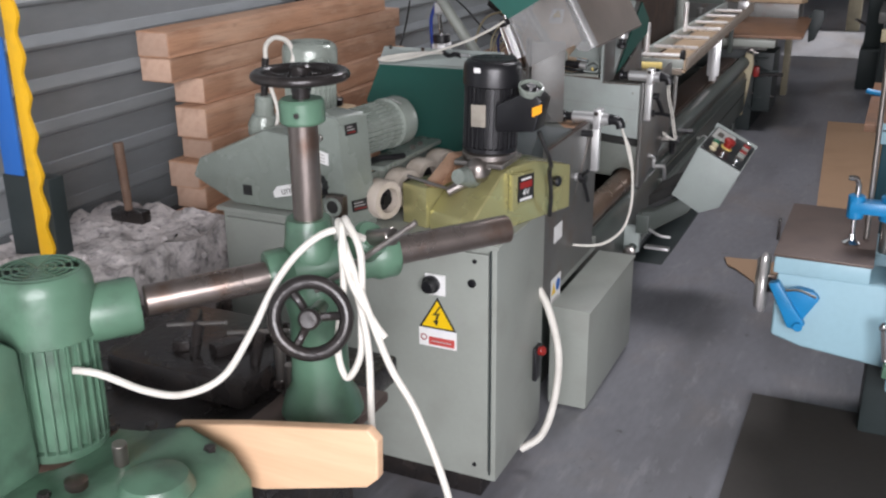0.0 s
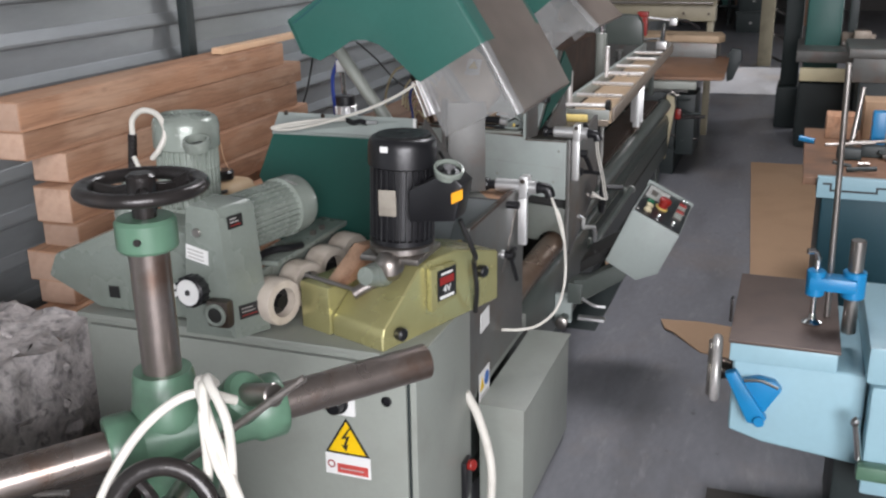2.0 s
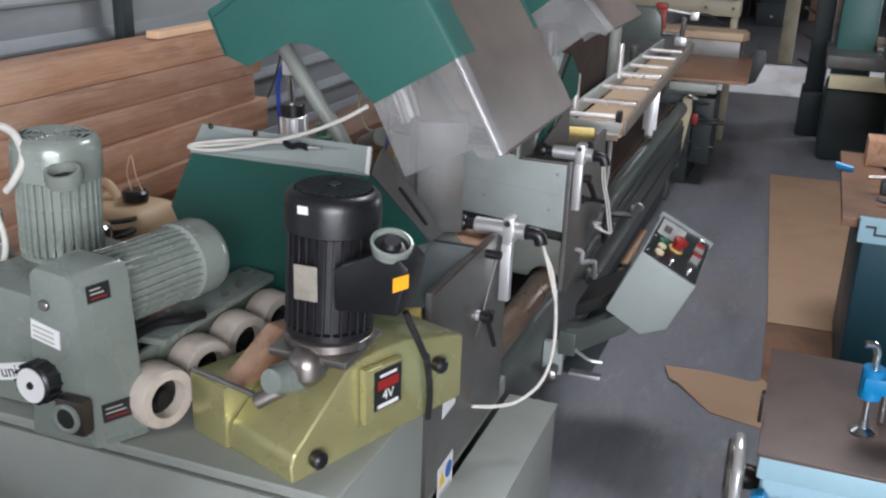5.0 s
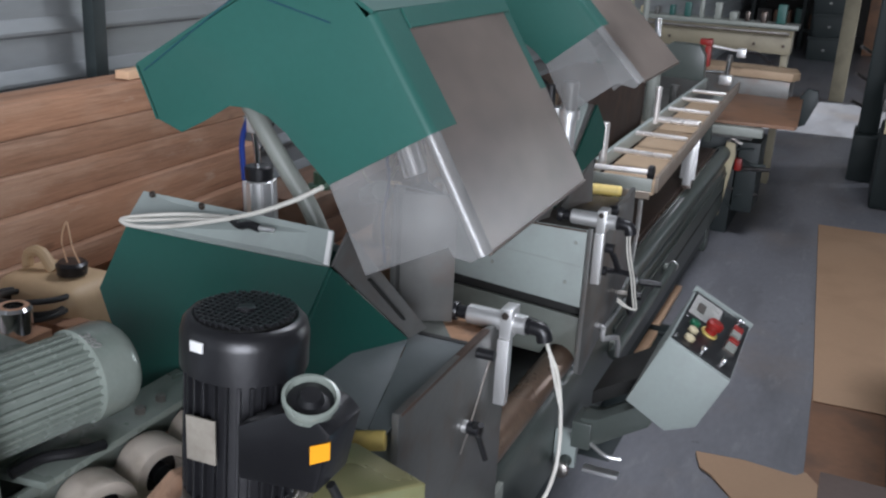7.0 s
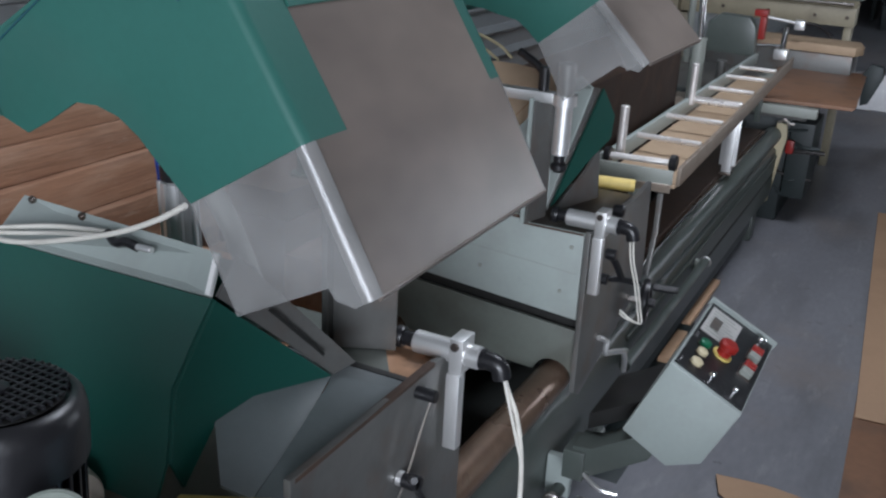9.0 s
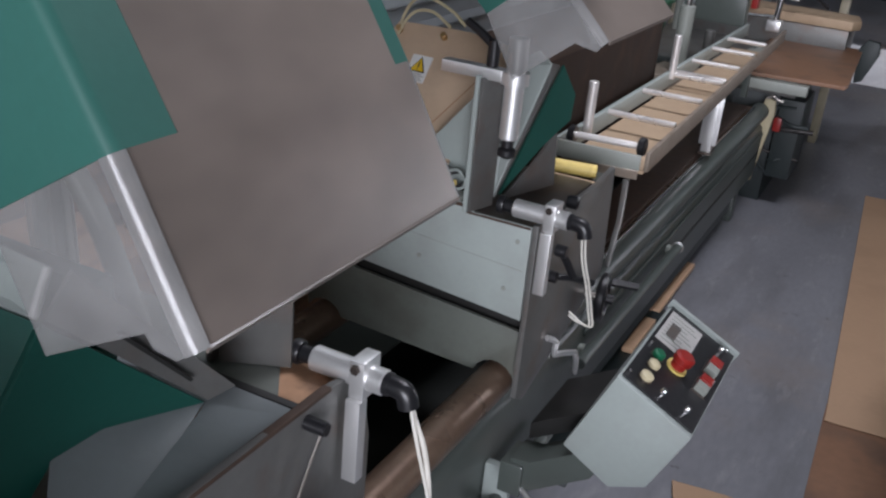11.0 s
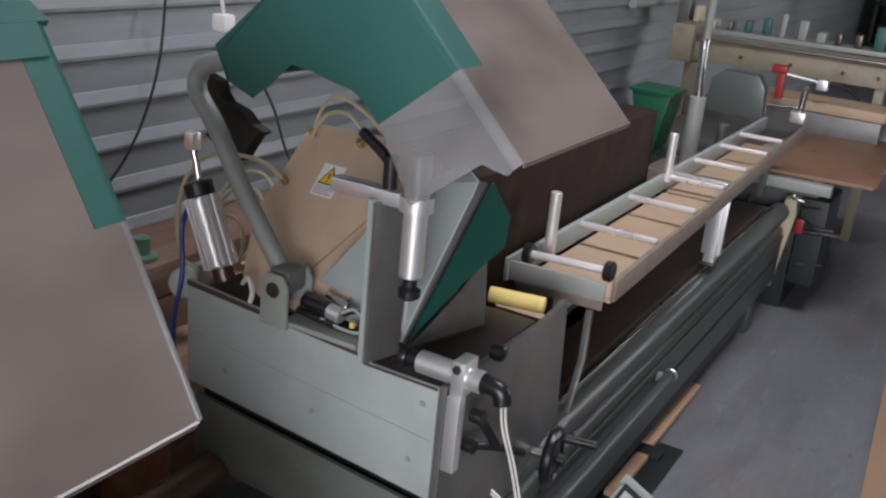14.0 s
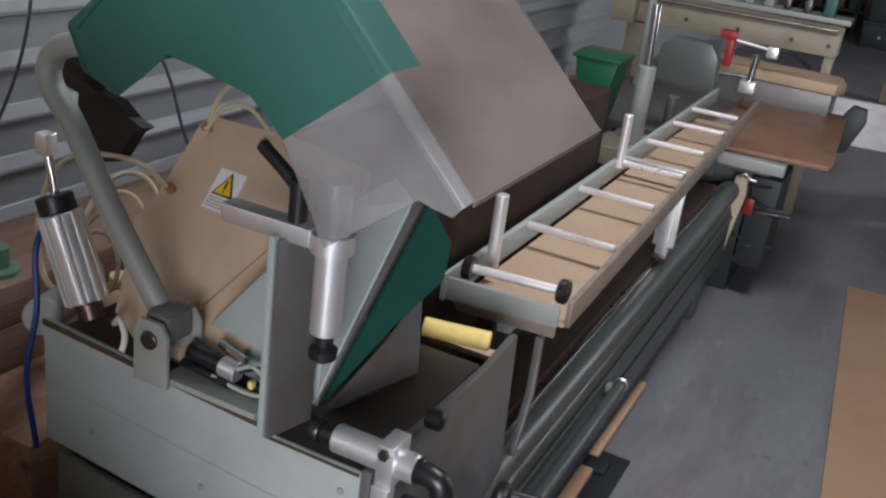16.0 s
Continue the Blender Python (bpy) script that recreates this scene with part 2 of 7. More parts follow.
add_speckle(TIMBER, (0.60, 0.49, 0.38), 12, 0.60, 0.74, 0.35, (2, 0.6, 2))
TIMBEREND = material("timber_end_grain", (0.50, 0.34, 0.25), 0.8, 0, 0.25, 14, 0.4, 50, (0.26, 0.15, 0.10), 0.5, (1, 1, 1), 0.25)
PINE = material("pale_wood", (0.66, 0.44, 0.275), 0.5, 0, 0.14, 3, 0.08, 30, (0.55, 0.33, 0.19), 0.35, (0.6, 6, 6))
PLY = material("brown_plywood", (0.215, 0.115, 0.066), 0.5, 0, 0.3, 3, 0.1, 30, (0.11, 0.07, 0.05), 0.7)
TRACKBOARD = material("dusty_track_board", (0.43, 0.315, 0.205), 0.6, 0, 0.14, 3, 0.06, 50, (0.31, 0.215, 0.135), 0.4)
TAN = material("tan_board", (0.50, 0.36, 0.21), 0.55, 0, 0.1, 3, 0.06, 50, (0.36, 0.24, 0.13), 0.35)
CARD = material("cardboard", (0.37, 0.24, 0.145), 0.75, 0, 0.1, 2, 0.06, 60, (0.29, 0.185, 0.11), 0.45)
STONE = material("broken_concrete", (0.50, 0.465, 0.45), 0.9, 0, 0.5, 22, 1.0, 80, (0.14, 0.13, 0.13), 0.75)
ZINC = material("galvanised_sheet", (0.26, 0.278, 0.285), 0.42, 0.35, 0.2, 1.5, 0.05, 40, (0.17, 0.175, 0.17), 0.6, (1, 0.3, 1))
SKYBLUE = material("pale_blue_paint", (0.28, 0.44, 0.50), 0.4, 0, 0.08, 4, 0.05, 60, (0.26, 0.39, 0.44), 0.3)
BRIGHTBLUE = material("bright_blue_paint", (0.01, 0.19, 0.42), 0.35, 0, 0.1, 6, 0.1, 60, (0.02, 0.12, 0.22), 0.3)
TABLEBROWN = material("rusty_table", (0.105, 0.075, 0.062), 0.5, 0.3, 0.2, 5, 0.1, 60, (0.06, 0.045, 0.04), 0.5)
TEAL = material("dark_teal_paint", (0.008, 0.055, 0.075), 0.45, 0, 0.12, 4, 0.06, 60)
SEA = material("sea_green_paint", (0.025, 0.10, 0.085), 0.45, 0, 0.12, 4, 0.06, 60, (0.03, 0.09, 0.08), 0.4)
CREAM = material("cream_paint", (0.50, 0.44, 0.28), 0.5, 0, 0.1, 4, 0.06, 60, (0.32, 0.27, 0.18), 0.4)
BINGREEN = material("green_bin_plastic", (0.008, 0.10, 0.045), 0.4, 0, 0.08, 4, 0.03, 60)
DARK = material("dark_machine_paint", (0.02, 0.028, 0.028), 0.5, 0, 0.25, 5, 0.1, 60)
WALLDARK = material("dark_block_wall", (0.09, 0.085, 0.08), 0.85, 0, 0.25, 2, 0.3, 20)
ROOF = material("unseen_roof_sheet", (0.16, 0.16, 0.155), 0.8, 0, 0.15, 2, 0.1, 20)
# front toned darker than the sides: the hood's dim inside in its colour
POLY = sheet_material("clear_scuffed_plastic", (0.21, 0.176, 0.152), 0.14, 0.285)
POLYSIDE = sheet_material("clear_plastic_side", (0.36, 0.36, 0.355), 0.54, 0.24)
POLYEDGE = sheet_material("bent_plastic_edge", (0.36, 0.36, 0.35), 0.34, 0.16)
# near-black brown with little gloss
SHROUD = material("dark_brown_channel", (0.026, 0.016, 0.011), 0.75, 0.0, 0.35, 6, 0.15, 40, (0.05, 0.028, 0.018), 0.6, gloss=0.12)
ROLLER = material("bright_roller_steel", (0.80, 0.77, 0.74), 0.30, 0.55, 0.08, 8, 0.03, 90, (0.5, 0.44, 0.38), 0.3)
# cream paint in a darker copy that carries the far end's dimness
DIMCREAM = material("dim_cream_paint", (0.27, 0.24, 0.165), 0.5, 0, 0.15, 4, 0.06, 60, (0.15, 0.125, 0.085), 0.55)
MAT = material("dark_floor_mat", (0.05, 0.044, 0.038), 0.75, 0, 0.2, 4, 0.1, 50)
# brown lifted towards orange: warm light on the saw table is painted in
BROWNPLATE = material("warm_brown_plate", (0.46, 0.27, 0.16), 0.36, 0.55, 0.3, 9, 0.1, 50, (0.09, 0.06, 0.045), 0.6)
RUST = material("rusty_edge", (0.06, 0.036, 0.024), 0.75, 0.1, 0.35, 14, 0.3, 50, (0.04, 0.025, 0.018), 0.6)
# panel grey darkened to blue-grey, with the hood's shade painted in
CHUTE = material("shaded_chute_grey", (0.155, 0.175, 0.178), 0.4, 0, 0.1, 5, 0.05, 70, (0.11, 0.12, 0.12), 0.35)
TUBESTEEL = material("rusty_steel_tube", (0.25, 0.215, 0.195), 0.3, 0.85, 0.2, 9, 0.05, 70, (0.17, 0.095, 0.06), 0.65)
RAILBROWN = material("worn_brown_rail", (0.27, 0.225, 0.18), 0.42, 0.25, 0.2, 9, 0.05, 60, (0.17, 0.12, 0.085), 0.5)
BRASS = material("dull_brass", (0.45, 0.30, 0.14), 0.35, 0.8, 0.1, 8, 0.05, 60)
# beige raised and warmed, so the warm light on the guard sits in it
BEIGE = material("warm_lit_beige", (0.56, 0.415, 0.285), 0.42, 0.05, 0.08, 4, 0.04, 60, (0.36, 0.27, 0.19), 0.3)


# ---- mesh tools ----
def empty(name, at=(0, 0, 0), label="", category="", group="", kind=""):
    o = new(name)
    o.location = at
    o.empty_display_size = 0.05
    return tagged(o, label, category, group, kind)


def part(name, bm, mat, parent=None, label="", smooth=None):
    """Links a bmesh in world coordinates as one mesh object under its thing."""
    me = bpy.data.meshes.new(name)
    bmesh.ops.recalc_face_normals(bm, faces=bm.faces)
    bm.to_mesh(me)
    bm.free()
    me.materials.append(mat)
    if smooth is None:
        smooth = True
    if smooth:
        me.set_sharp_from_angle(angle=radians(35))
        me.polygons.foreach_set("use_smooth", [True] * len(me.polygons))
    o = new(name, me)
    if parent:
        o.parent = parent
        root = parent
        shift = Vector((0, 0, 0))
        while root:
            shift += root.location
            root = root.parent
        for v in me.vertices:
            v.co -= shift
    if label:
        o["label"] = label
    return o


def thing(name, bm, mat, label, category, group="", kind="", smooth=None):
    return tagged(part(name, bm, mat, None, "", smooth), label, category, group, kind)


def bevel(bm, width, segments=2):
    if width:
        es = [e for e in bm.edges if len(e.link_faces) == 2 and e.calc_face_angle(0) > 0.5]
        bmesh.ops.bevel(bm, geom=es, offset=width, segments=segments, profile=0.6, affect="EDGES", clamp_overlap=True)
    return bm


def box(lo, hi, r=0.004, m=None, seg=2):
    bm = bmesh.new()
    bmesh.ops.create_cube(bm, size=1)
    c = [(a + b) / 2 for a, b in zip(lo, hi)]
    s = [abs(b - a) for a, b in zip(lo, hi)]
    bmesh.ops.transform(bm, matrix=Matrix.LocRotScale(c, None, s), verts=bm.verts)
    bevel(bm, min(r, min(s) * 0.3), seg)
    if m:
        bmesh.ops.transform(bm, matrix=m, verts=bm.verts)
    return bm


def prism(points, axis, a, b, r=0.003, m=None, seg=2):
    """A polygon drawn in the two other axes, in their order, from a to b along axis."""
    bm = bmesh.new()
    def at(p, h):
        return {"x": (h, p[0], p[1]), "y": (p[0], h, p[1]), "z": (p[0], p[1], h)}[axis]
    lo = [bm.verts.new(at(p, a)) for p in points]
    hi = [bm.verts.new(at(p, b)) for p in points]
    bm.faces.new(lo)
    bm.faces.new(hi[::-1])
    k = len(points)
    for i in range(k):
        bm.faces.new((lo[i], lo[(i + 1) % k], hi[(i + 1) % k], hi[i]))
    bmesh.ops.recalc_face_normals(bm, faces=bm.faces)
    bevel(bm, r, seg)
    if m:
        bmesh.ops.transform(bm, matrix=m, verts=bm.verts)
    return bm


def slab(corners, thick, r=0.0):
    """A flat plate from its corners in space, thick along its normal, both ways."""
    bm = bmesh.new()
    v = [Vector(c) for c in corners]
    n = (v[1] - v[0]).cross(v[-1] - v[0]).normalized() * thick / 2
    lo = [bm.verts.new(p - n) for p in v]
    hi = [bm.verts.new(p + n) for p in v]
    bm.faces.new(lo)
    bm.faces.new(hi[::-1])
    k = len(v)
    for i in range(k):
        bm.faces.new((lo[i], lo[(i + 1) % k], hi[(i + 1) % k], hi[i]))
    bmesh.ops.recalc_face_normals(bm, faces=bm.faces)
    bevel(bm, r)
    return bm


def along(a, b):
    """The pose whose z axis runs from a towards b, at a."""
    a, b = Vector(a), Vector(b)
    return Matrix.Translation(a) @ (b - a).to_track_quat("Z", "Y").to_matrix().to_4x4()


def lathe(profile, a, b, n=32, closed=True):
    """Rings of (radius, height) about the line from a, along a to b."""
    bm = bmesh.new()
    rings = []
    for r, h in profile:
        rings.append([bm.verts.new((r * math.cos(2 * math.pi * i / n), r * math.sin(2 * math.pi * i / n), h)) for i in range(n)])
    for p, q in zip(rings, rings[1:]):
        for i in range(n):
            bm.faces.new((p[i], p[(i + 1) % n], q[(i + 1) % n], q[i]))
    if closed:
        bm.faces.new(rings[0][::-1])
        bm.faces.new(rings[-1])
    bmesh.ops.transform(bm, matrix=along(a, b), verts=bm.verts)
    return bm


def rod(a, b, r, n=20, r2=None, edge=None):
    h = (Vector(b) - Vector(a)).length
    r2 = r if r2 is None else r2
    e = min(r * 0.12, h * 0.2, 0.003) if edge is None else edge
    return lathe([(r - e, 0), (r, e), (r2, h - e), (r2 - e, h)], a, b, n)


def smooth_path(points, n=8):
    p = [Vector(q) for q in points]
    p = [p[0] * 2 - p[1]] + p + [p[-1] * 2 - p[-2]]
    out = []
    for i in range(1, len(p) - 2):
        for k in range(n):
            t = k / n
            out.append(0.5 * (2 * p[i] + (p[i + 1] - p[i - 1]) * t + (2 * p[i - 1] - 5 * p[i] + 4 * p[i + 1] - p[i + 2]) * t * t + (3 * p[i] - p[i - 1] - 3 * p[i + 1] + p[i + 2]) * t ** 3))
    out.append(p[-2])
    return out


def tube(points, r, n=10, steps=8):
    """A round hose through the points."""
    path = smooth_path(points, steps) if steps else [Vector(q) for q in points]
    bm = bmesh.new()
    rings = []
    up = Vector((0.13, 0.21, 0.97))
    for i, c in enumerate(path):
        d = (path[min(i + 1, len(path) - 1)] - path[max(i - 1, 0)]).normalized()
        x = up.cross(d)
        x = (x if x.length > 0.05 else Vector((1, 0, 0)).cross(d)).normalized()
        up = d.cross(x)
        rings.append([bm.verts.new(c + (x * math.cos(2 * math.pi * k / n) + up * math.sin(2 * math.pi * k / n)) * r) for k in range(n)])
    for p, q in zip(rings, rings[1:]):
        for k in range(n):
            bm.faces.new((p[k], p[(k + 1) % n], q[(k + 1) % n], q[k]))
    bm.faces.new(rings[0][::-1])
    bm.faces.new(rings[-1])
    return bm


def ring(centre, axis, major, minor, n=40, k=12, flat=1.0):
    """A torus about axis at centre; flat squeezes it along the axis."""
    bm = bmesh.new()
    rings = []
    for i in range(n):
        a = 2 * math.pi * i / n
        rings.append([bm.verts.new(((major + minor * math.cos(2 * math.pi * j / k)) * math.cos(a), (major + minor * math.cos(2 * math.pi * j / k)) * math.sin(a), flat * minor * math.sin(2 * math.pi * j / k))) for j in range(k)])
    for i in range(n):
        p, q = rings[i], rings[(i + 1) % n]
        for j in range(k):
            bm.faces.new((p[j], p[(j + 1) % k], q[(j + 1) % k], q[j]))
    bmesh.ops.transform(bm, matrix=along(centre, Vector(centre) + Vector(axis)), verts=bm.verts)
    return bm


def loft(front, back, r=0.004):
    """A solid between two outlines of the same count."""
    bm = bmesh.new()
    lo = [bm.verts.new(p) for p in front]
    hi = [bm.verts.new(p) for p in back]
    bm.faces.new(lo)
    bm.faces.new(hi[::-1])
    k = len(lo)
    for i in range(k):
        bm.faces.new((lo[i], lo[(i + 1) % k], hi[(i + 1) % k], hi[i]))
    bmesh.ops.recalc_face_normals(bm, faces=bm.faces)
    return bevel(bm, r)


def shell(points, faces, thick):
    """A folded sheet from corners and faces, with thickness."""
    bm = bmesh.new()
    v = [bm.verts.new(p) for p in points]
    fs = [bm.faces.new([v[i] for i in f]) for f in faces]
    bmesh.ops.recalc_face_normals(bm, faces=fs)
    bmesh.ops.solidify(bm, geom=fs, thickness=thick)
    return bm


def join(*bms):
    out = bmesh.new()
    for b in bms:
        me = bpy.data.meshes.new("tmp")
        b.to_mesh(me)
        b.free()
        out.from_mesh(me)
        bpy.data.meshes.remove(me)
    return out


# ---- setting ----
def floor_height(y):
    return 0.06 * max(0.0, min(1.0, (4.4 - y) / 1.8))


bm = bmesh.new()
ys = [-4, 0, 1, 2, 2.6, 3.0, 3.4, 3.8, 4.2, 4.4, 6, 9, 14, 22]
rows_ = [[bm.verts.new((x, y, floor_height(y))) for x in (-2.5, -1.2, 0, 2, 4.5)] for y in ys]
for p, q in zip(rows_, rows_[1:]):
    for i in range(4):
        bm.faces.new((p[i], p[i + 1], q[i + 1], q[i]))
thing("floor", bm, FLOOR, "worn grey concrete workshop floor with a dull sheen", "floor", kind="structure")

# corrugated sheet wall: long ribs lie level, one above another
bm = bmesh.new()
prof = []
z = -0.02
while z < 4.6:
    prof += [(-2.238, z), (-2.237, z + 0.080), (-2.222, z + 0.088), (-2.221, z + 0.097), (-2.234, z + 0.127), (-2.238, z + 0.13)]
    z += 0.13
lo = [bm.verts.new((x, -4, h)) for x, h in prof]
hi = [bm.verts.new((x, 22, h)) for x, h in prof]
for i in range(len(prof) - 1):
    bm.faces.new((lo[i], lo[i + 1], hi[i + 1], hi[i]))
thing("wall_west", bm, ZINC, "ribbed grey galvanised sheet wall", "wall", kind="structure", smooth=False)
thing("wall_west_outer", box((-2.5, -4, 0), (-2.3, 22, 4.6), 0), WALLDARK, "plain outer wall behind the ribbed sheet", "wall", kind="structure")
thing("wall_north", box((-2.5, 22, 0), (4.7, 22.2, 4.6), 0), WALLDARK, "dark far end wall of the workshop", "wall", kind="structure")
# unseen walls and roof, added so that light enters only by the openings
bm = join(box((4.5, -4, 0), (4.7, 11.3, 4.6), 0), box((4.5, 13.4, 0), (4.7, 22, 4.6), 0), box((4.5, 11.3, 4.3), (4.7, 13.4, 4.6), 0))
thing("wall_east", bm, WALLDARK, "unseen side wall closing the room, with a tall doorway", "wall", kind="structure")
bm = join(box((-2.5, -4.2, 0), (0.2, -4, 4.6), 0), box((4.2, -4.2, 0), (4.7, -4, 4.6), 0), box((0.2, -4.2, 3.6), (4.2, -4, 4.6), 0))
thing("wall_south", bm, WALLDARK, "unseen end wall closing the room, with a wide doorway", "wall", kind="structure")
bm = join(box((-2.5, -4.2, 4.6), (-1.0, 22.2, 4.75), 0), box((0.6, -4.2, 4.6), (4.7, 22.2, 4.75), 0), box((-1.0, 5.7, 4.6), (0.6, 22.2, 4.75), 0), box((-1.0, -4.2, 4.6), (0.6, 4.5, 4.75), 0))
thing("ceiling", bm, ROOF, "unseen roof closing the room, with a skylight opening", "ceiling", kind="structure")


# ---- timber stack ----
def beam(x0, x1, y0, y1, z0, z1, turn=0.0):
    b = empty("timber_beam", ((x0 + x1) / 2, y0, z0), "old reddish-brown sawn timber beam in a stack", "timber", "stacked timbers")
    m = Matrix.Translation(((x0 + x1) / 2, y0, z0)) @ pose(0, 0, 0, 0, 0, turn) @ Matrix.Translation((-(x0 + x1) / 2, -y0, -z0))
    part("beam_body", box((x0, y0, z0), (x1, y1, z1), 0.0025, m), TIMBER, b)
    part("end_grain", box((x0 + 0.004, y0 - 0.003, z0 + 0.004), (x1 - 0.004, y0 + 0.004, z1 - 0.004), 0.002, m), TIMBEREND, b)
    return b


rnd = random.Random(4)
levels = [(0.06, 0.16, -1.90), (0.163, 0.27, -1.87), (0.274, 0.37, -1.90), (0.374, 0.47, -1.88), (0.474, 0.57, -1.89), (0.574, 0.66, -1.88), (0.664, 0.745, -1.885), (0.749, 0.835, -1.875), (0.839, 0.905, -1.865), (0.909, 1.01, -1.87), (1.014, 1.10, -1.90), (1.104, 1.18, -1.915), (1.184, 1.262, -1.915)]
for i, (z0, z1, x) in enumerate(levels):
    y0 = 2.2 + rnd.uniform(-0.05, 0.06) + (0.09 if i == 10 else 0)
    x += rnd.uniform(-0.012, 0.012)
    y1 = 3.62 + rnd.uniform(-0.1, 0.1)
    beam(x - 0.125, x, y0, y1, z0 - 0.001, z1 + 0.001, rnd.uniform(-0.9, 0.9))
for n_, (y0, y1, z0, x) in enumerate([(3.17, 3.80, 1.266, -1.95)]):
    thing("loose_batten", box((x - 0.025, y0, z0), (x + 0.02, y1, z0 + 0.022), 0.002, None), PINE, "short pale wood batten lying on the timber stack", "batten", "battens on the timbers")


# ---- broken concrete block with hammer ----
def rubble(lo, hi, seed, rough):
    bm = bmesh.new()
    bmesh.ops.create_cube(bm, size=1)
    bmesh.ops.subdivide_edges(bm, edges=bm.edges, cuts=26, use_grid_fill=True)
    c = Vector([(a + b) / 2 for a, b in zip(lo, hi)])
    s = Vector([b - a for a, b in zip(lo, hi)])
    for v in bm.verts:
        p = Vector((v.co.x * s.x, v.co.y * s.y, v.co.z * s.z)) + c
        d = noise.noise_vector(p * 14 + Vector((seed, 0, 0))) * rough + noise.noise_vector(p * 45) * rough * 0.6 + noise.noise_vector(p * 110) * rough * 0.35
        v.co = p + d
    return bm


thing("concrete_block", rubble((-2.15, 1.35, 0.06), (-1.66, 2.12, 0.715), 1, 0.024), STONE, "rough broken grey concrete block heap", "rubble")
rp = random.Random(21)
pebbles = []
for k in range(70):
    face = rp.random()
    at_ = (rp.uniform(-2.0, -1.66), 1.35 + rp.uniform(-0.012, 0.006), rp.uniform(0.2, 0.70)) if face < 0.45 else ((-1.66 + rp.uniform(-0.006, 0.012), rp.uniform(1.37, 2.1), rp.uniform(0.2, 0.70)) if face < 0.9 else (rp.uniform(-2.0, -1.7), rp.uniform(1.4, 2.0), 0.716))
    pb = bmesh.new()
    bmesh.ops.create_icosphere(pb, subdivisions=1, radius=rp.uniform(0.006, 0.016), matrix=Matrix.LocRotScale(at_, None, (1, rp.uniform(0.6, 1.2), rp.uniform(0.6, 1.1))))
    pebbles.append(pb)
thing("pebbles", join(*pebbles), STONE, "pebbles set in the broken concrete block", "pebbles", kind="stuff")
ham = empty("hammer", (-1.87, 1.86, 0.75), "old hammer with a wooden handle standing on the concrete", "hammer")
part("handle", rod((-1.87, 1.86, 0.77), (-1.885, 1.865, 0.99), 0.012, 12, 0.015), OLDWOOD, ham, "dark wooden handle")
part("head", box((-1.93, 1.845, 0.752), (-1.81, 1.885, 0.79), 0.006), BLACKIRON, ham, "rusty iron head")


# ---- fixings ----
def bolt(parent, at, axis, r=0.008, h=0.006, mat=None, name="bolt"):
    a = Vector(at)
    return part(name, rod(a, a + Vector(axis).normalized() * h, r, 6), mat or STEEL, parent)


def lever(parent, base, tip, r=0.008, name="clamp_lever"):
    o = part(name, tube([base, Vector(base).lerp(Vector(tip), 0.5) + Vector((0, 0, 0.004)), tip], r, 10, 4), BLACK, parent, "black plastic lever")
    part("hub", rod(Vector(base) - Vector((0.012, 0, 0)), Vector(base) + Vector((0.014, 0, 0)), 0.014, 12), BLACK, o)
    return o


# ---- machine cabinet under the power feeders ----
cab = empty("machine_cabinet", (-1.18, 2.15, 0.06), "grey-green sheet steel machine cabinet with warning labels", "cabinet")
part("body", box((-1.62, 1.958, 0.075), (-0.742, 2.34, 0.786), 0.008), PANEL, cab)
part("top_plate", box((-1.635, 1.945, 0.787), (-0.732, 2.35, 0.80), 0.004), PANEL, cab)
part("door_seam", box((-0.7605, 1.950, 0.10), (-0.7565, 1.9575, 0.78), 0), DARK, cab)
part("door", box((-1.60, 1.944, 0.11), (-0.762, 1.957, 0.772), 0.004), PANEL, cab)
# added black filler for the gap below, dark like the cabinet's shadow
part("plinth", box((-1.56, 1.99, -0.006), (-0.80, 2.31, 0.074), 0.002), BLACKIRON, cab)
sw = part("switch_plate", box((-0.945, 1.936, 0.637), (-0.885, 1.9435, 0.697), 0.006), WHITE, cab, "white switch plate")
part("knob", lathe([(0.026, 0), (0.026, 0.006), (0.02, 0.008), (0.018, 0.028), (0.015, 0.031)], (-0.925, 1.936, 0.668), (-0.925, 1.8, 0.668), 28), BLACK, sw, "black rotary knob")
part("lock", lathe([(0.012, 0), (0.012, 0.004), (0.008, 0.005), (0.007, 0.002)], (-0.808, 1.944, 0.686), (-0.808, 1.8, 0.686), 20), BLACK, cab, "round black lock")
tri = part("warning_label", prism([(-0.967, 0.533), (-0.855, 0.533), (-0.911, 0.628)], "y", 1.9425, 1.944, 0), PRINT, cab, "yellow electric shock warning triangle")
part("triangle_field", prism([(-0.958, 0.5385), (-0.864, 0.5385), (-0.911, 0.618)], "y", 1.9417, 1.9425, 0), LABELYELLOW, tri)
part("flash_mark", prism([(-0.905, 0.603), (-0.925, 0.573), (-0.912, 0.576), (-0.919, 0.557), (-0.925, 0.558), (-0.913, 0.543), (-0.907, 0.561), (-0.912, 0.559), (-0.903, 0.583), (-0.914, 0.580), (-0.9, 0.603)], "y", 1.9409, 1.9417, 0), PRINT, tri)
lab = part("notice_label", box((-0.968, 1.9425, 0.478), (-0.854, 1.944, 0.5325), 0), WHITE, cab, "white and red notice label")
part("red_field", box((-0.938, 1.9417, 0.484), (-0.860, 1.9425, 0.508), 0), LABELRED, lab)
part("print_bar", box((-0.93, 1.941, 0.494), (-0.87, 1.9417, 0.497), 0), PRINTGREY, lab)
part("round_sign", ring((-0.953, 1.942, 0.504), (0, 1, 0), 0.0085, 0.0018, 20, 6), RED, lab)
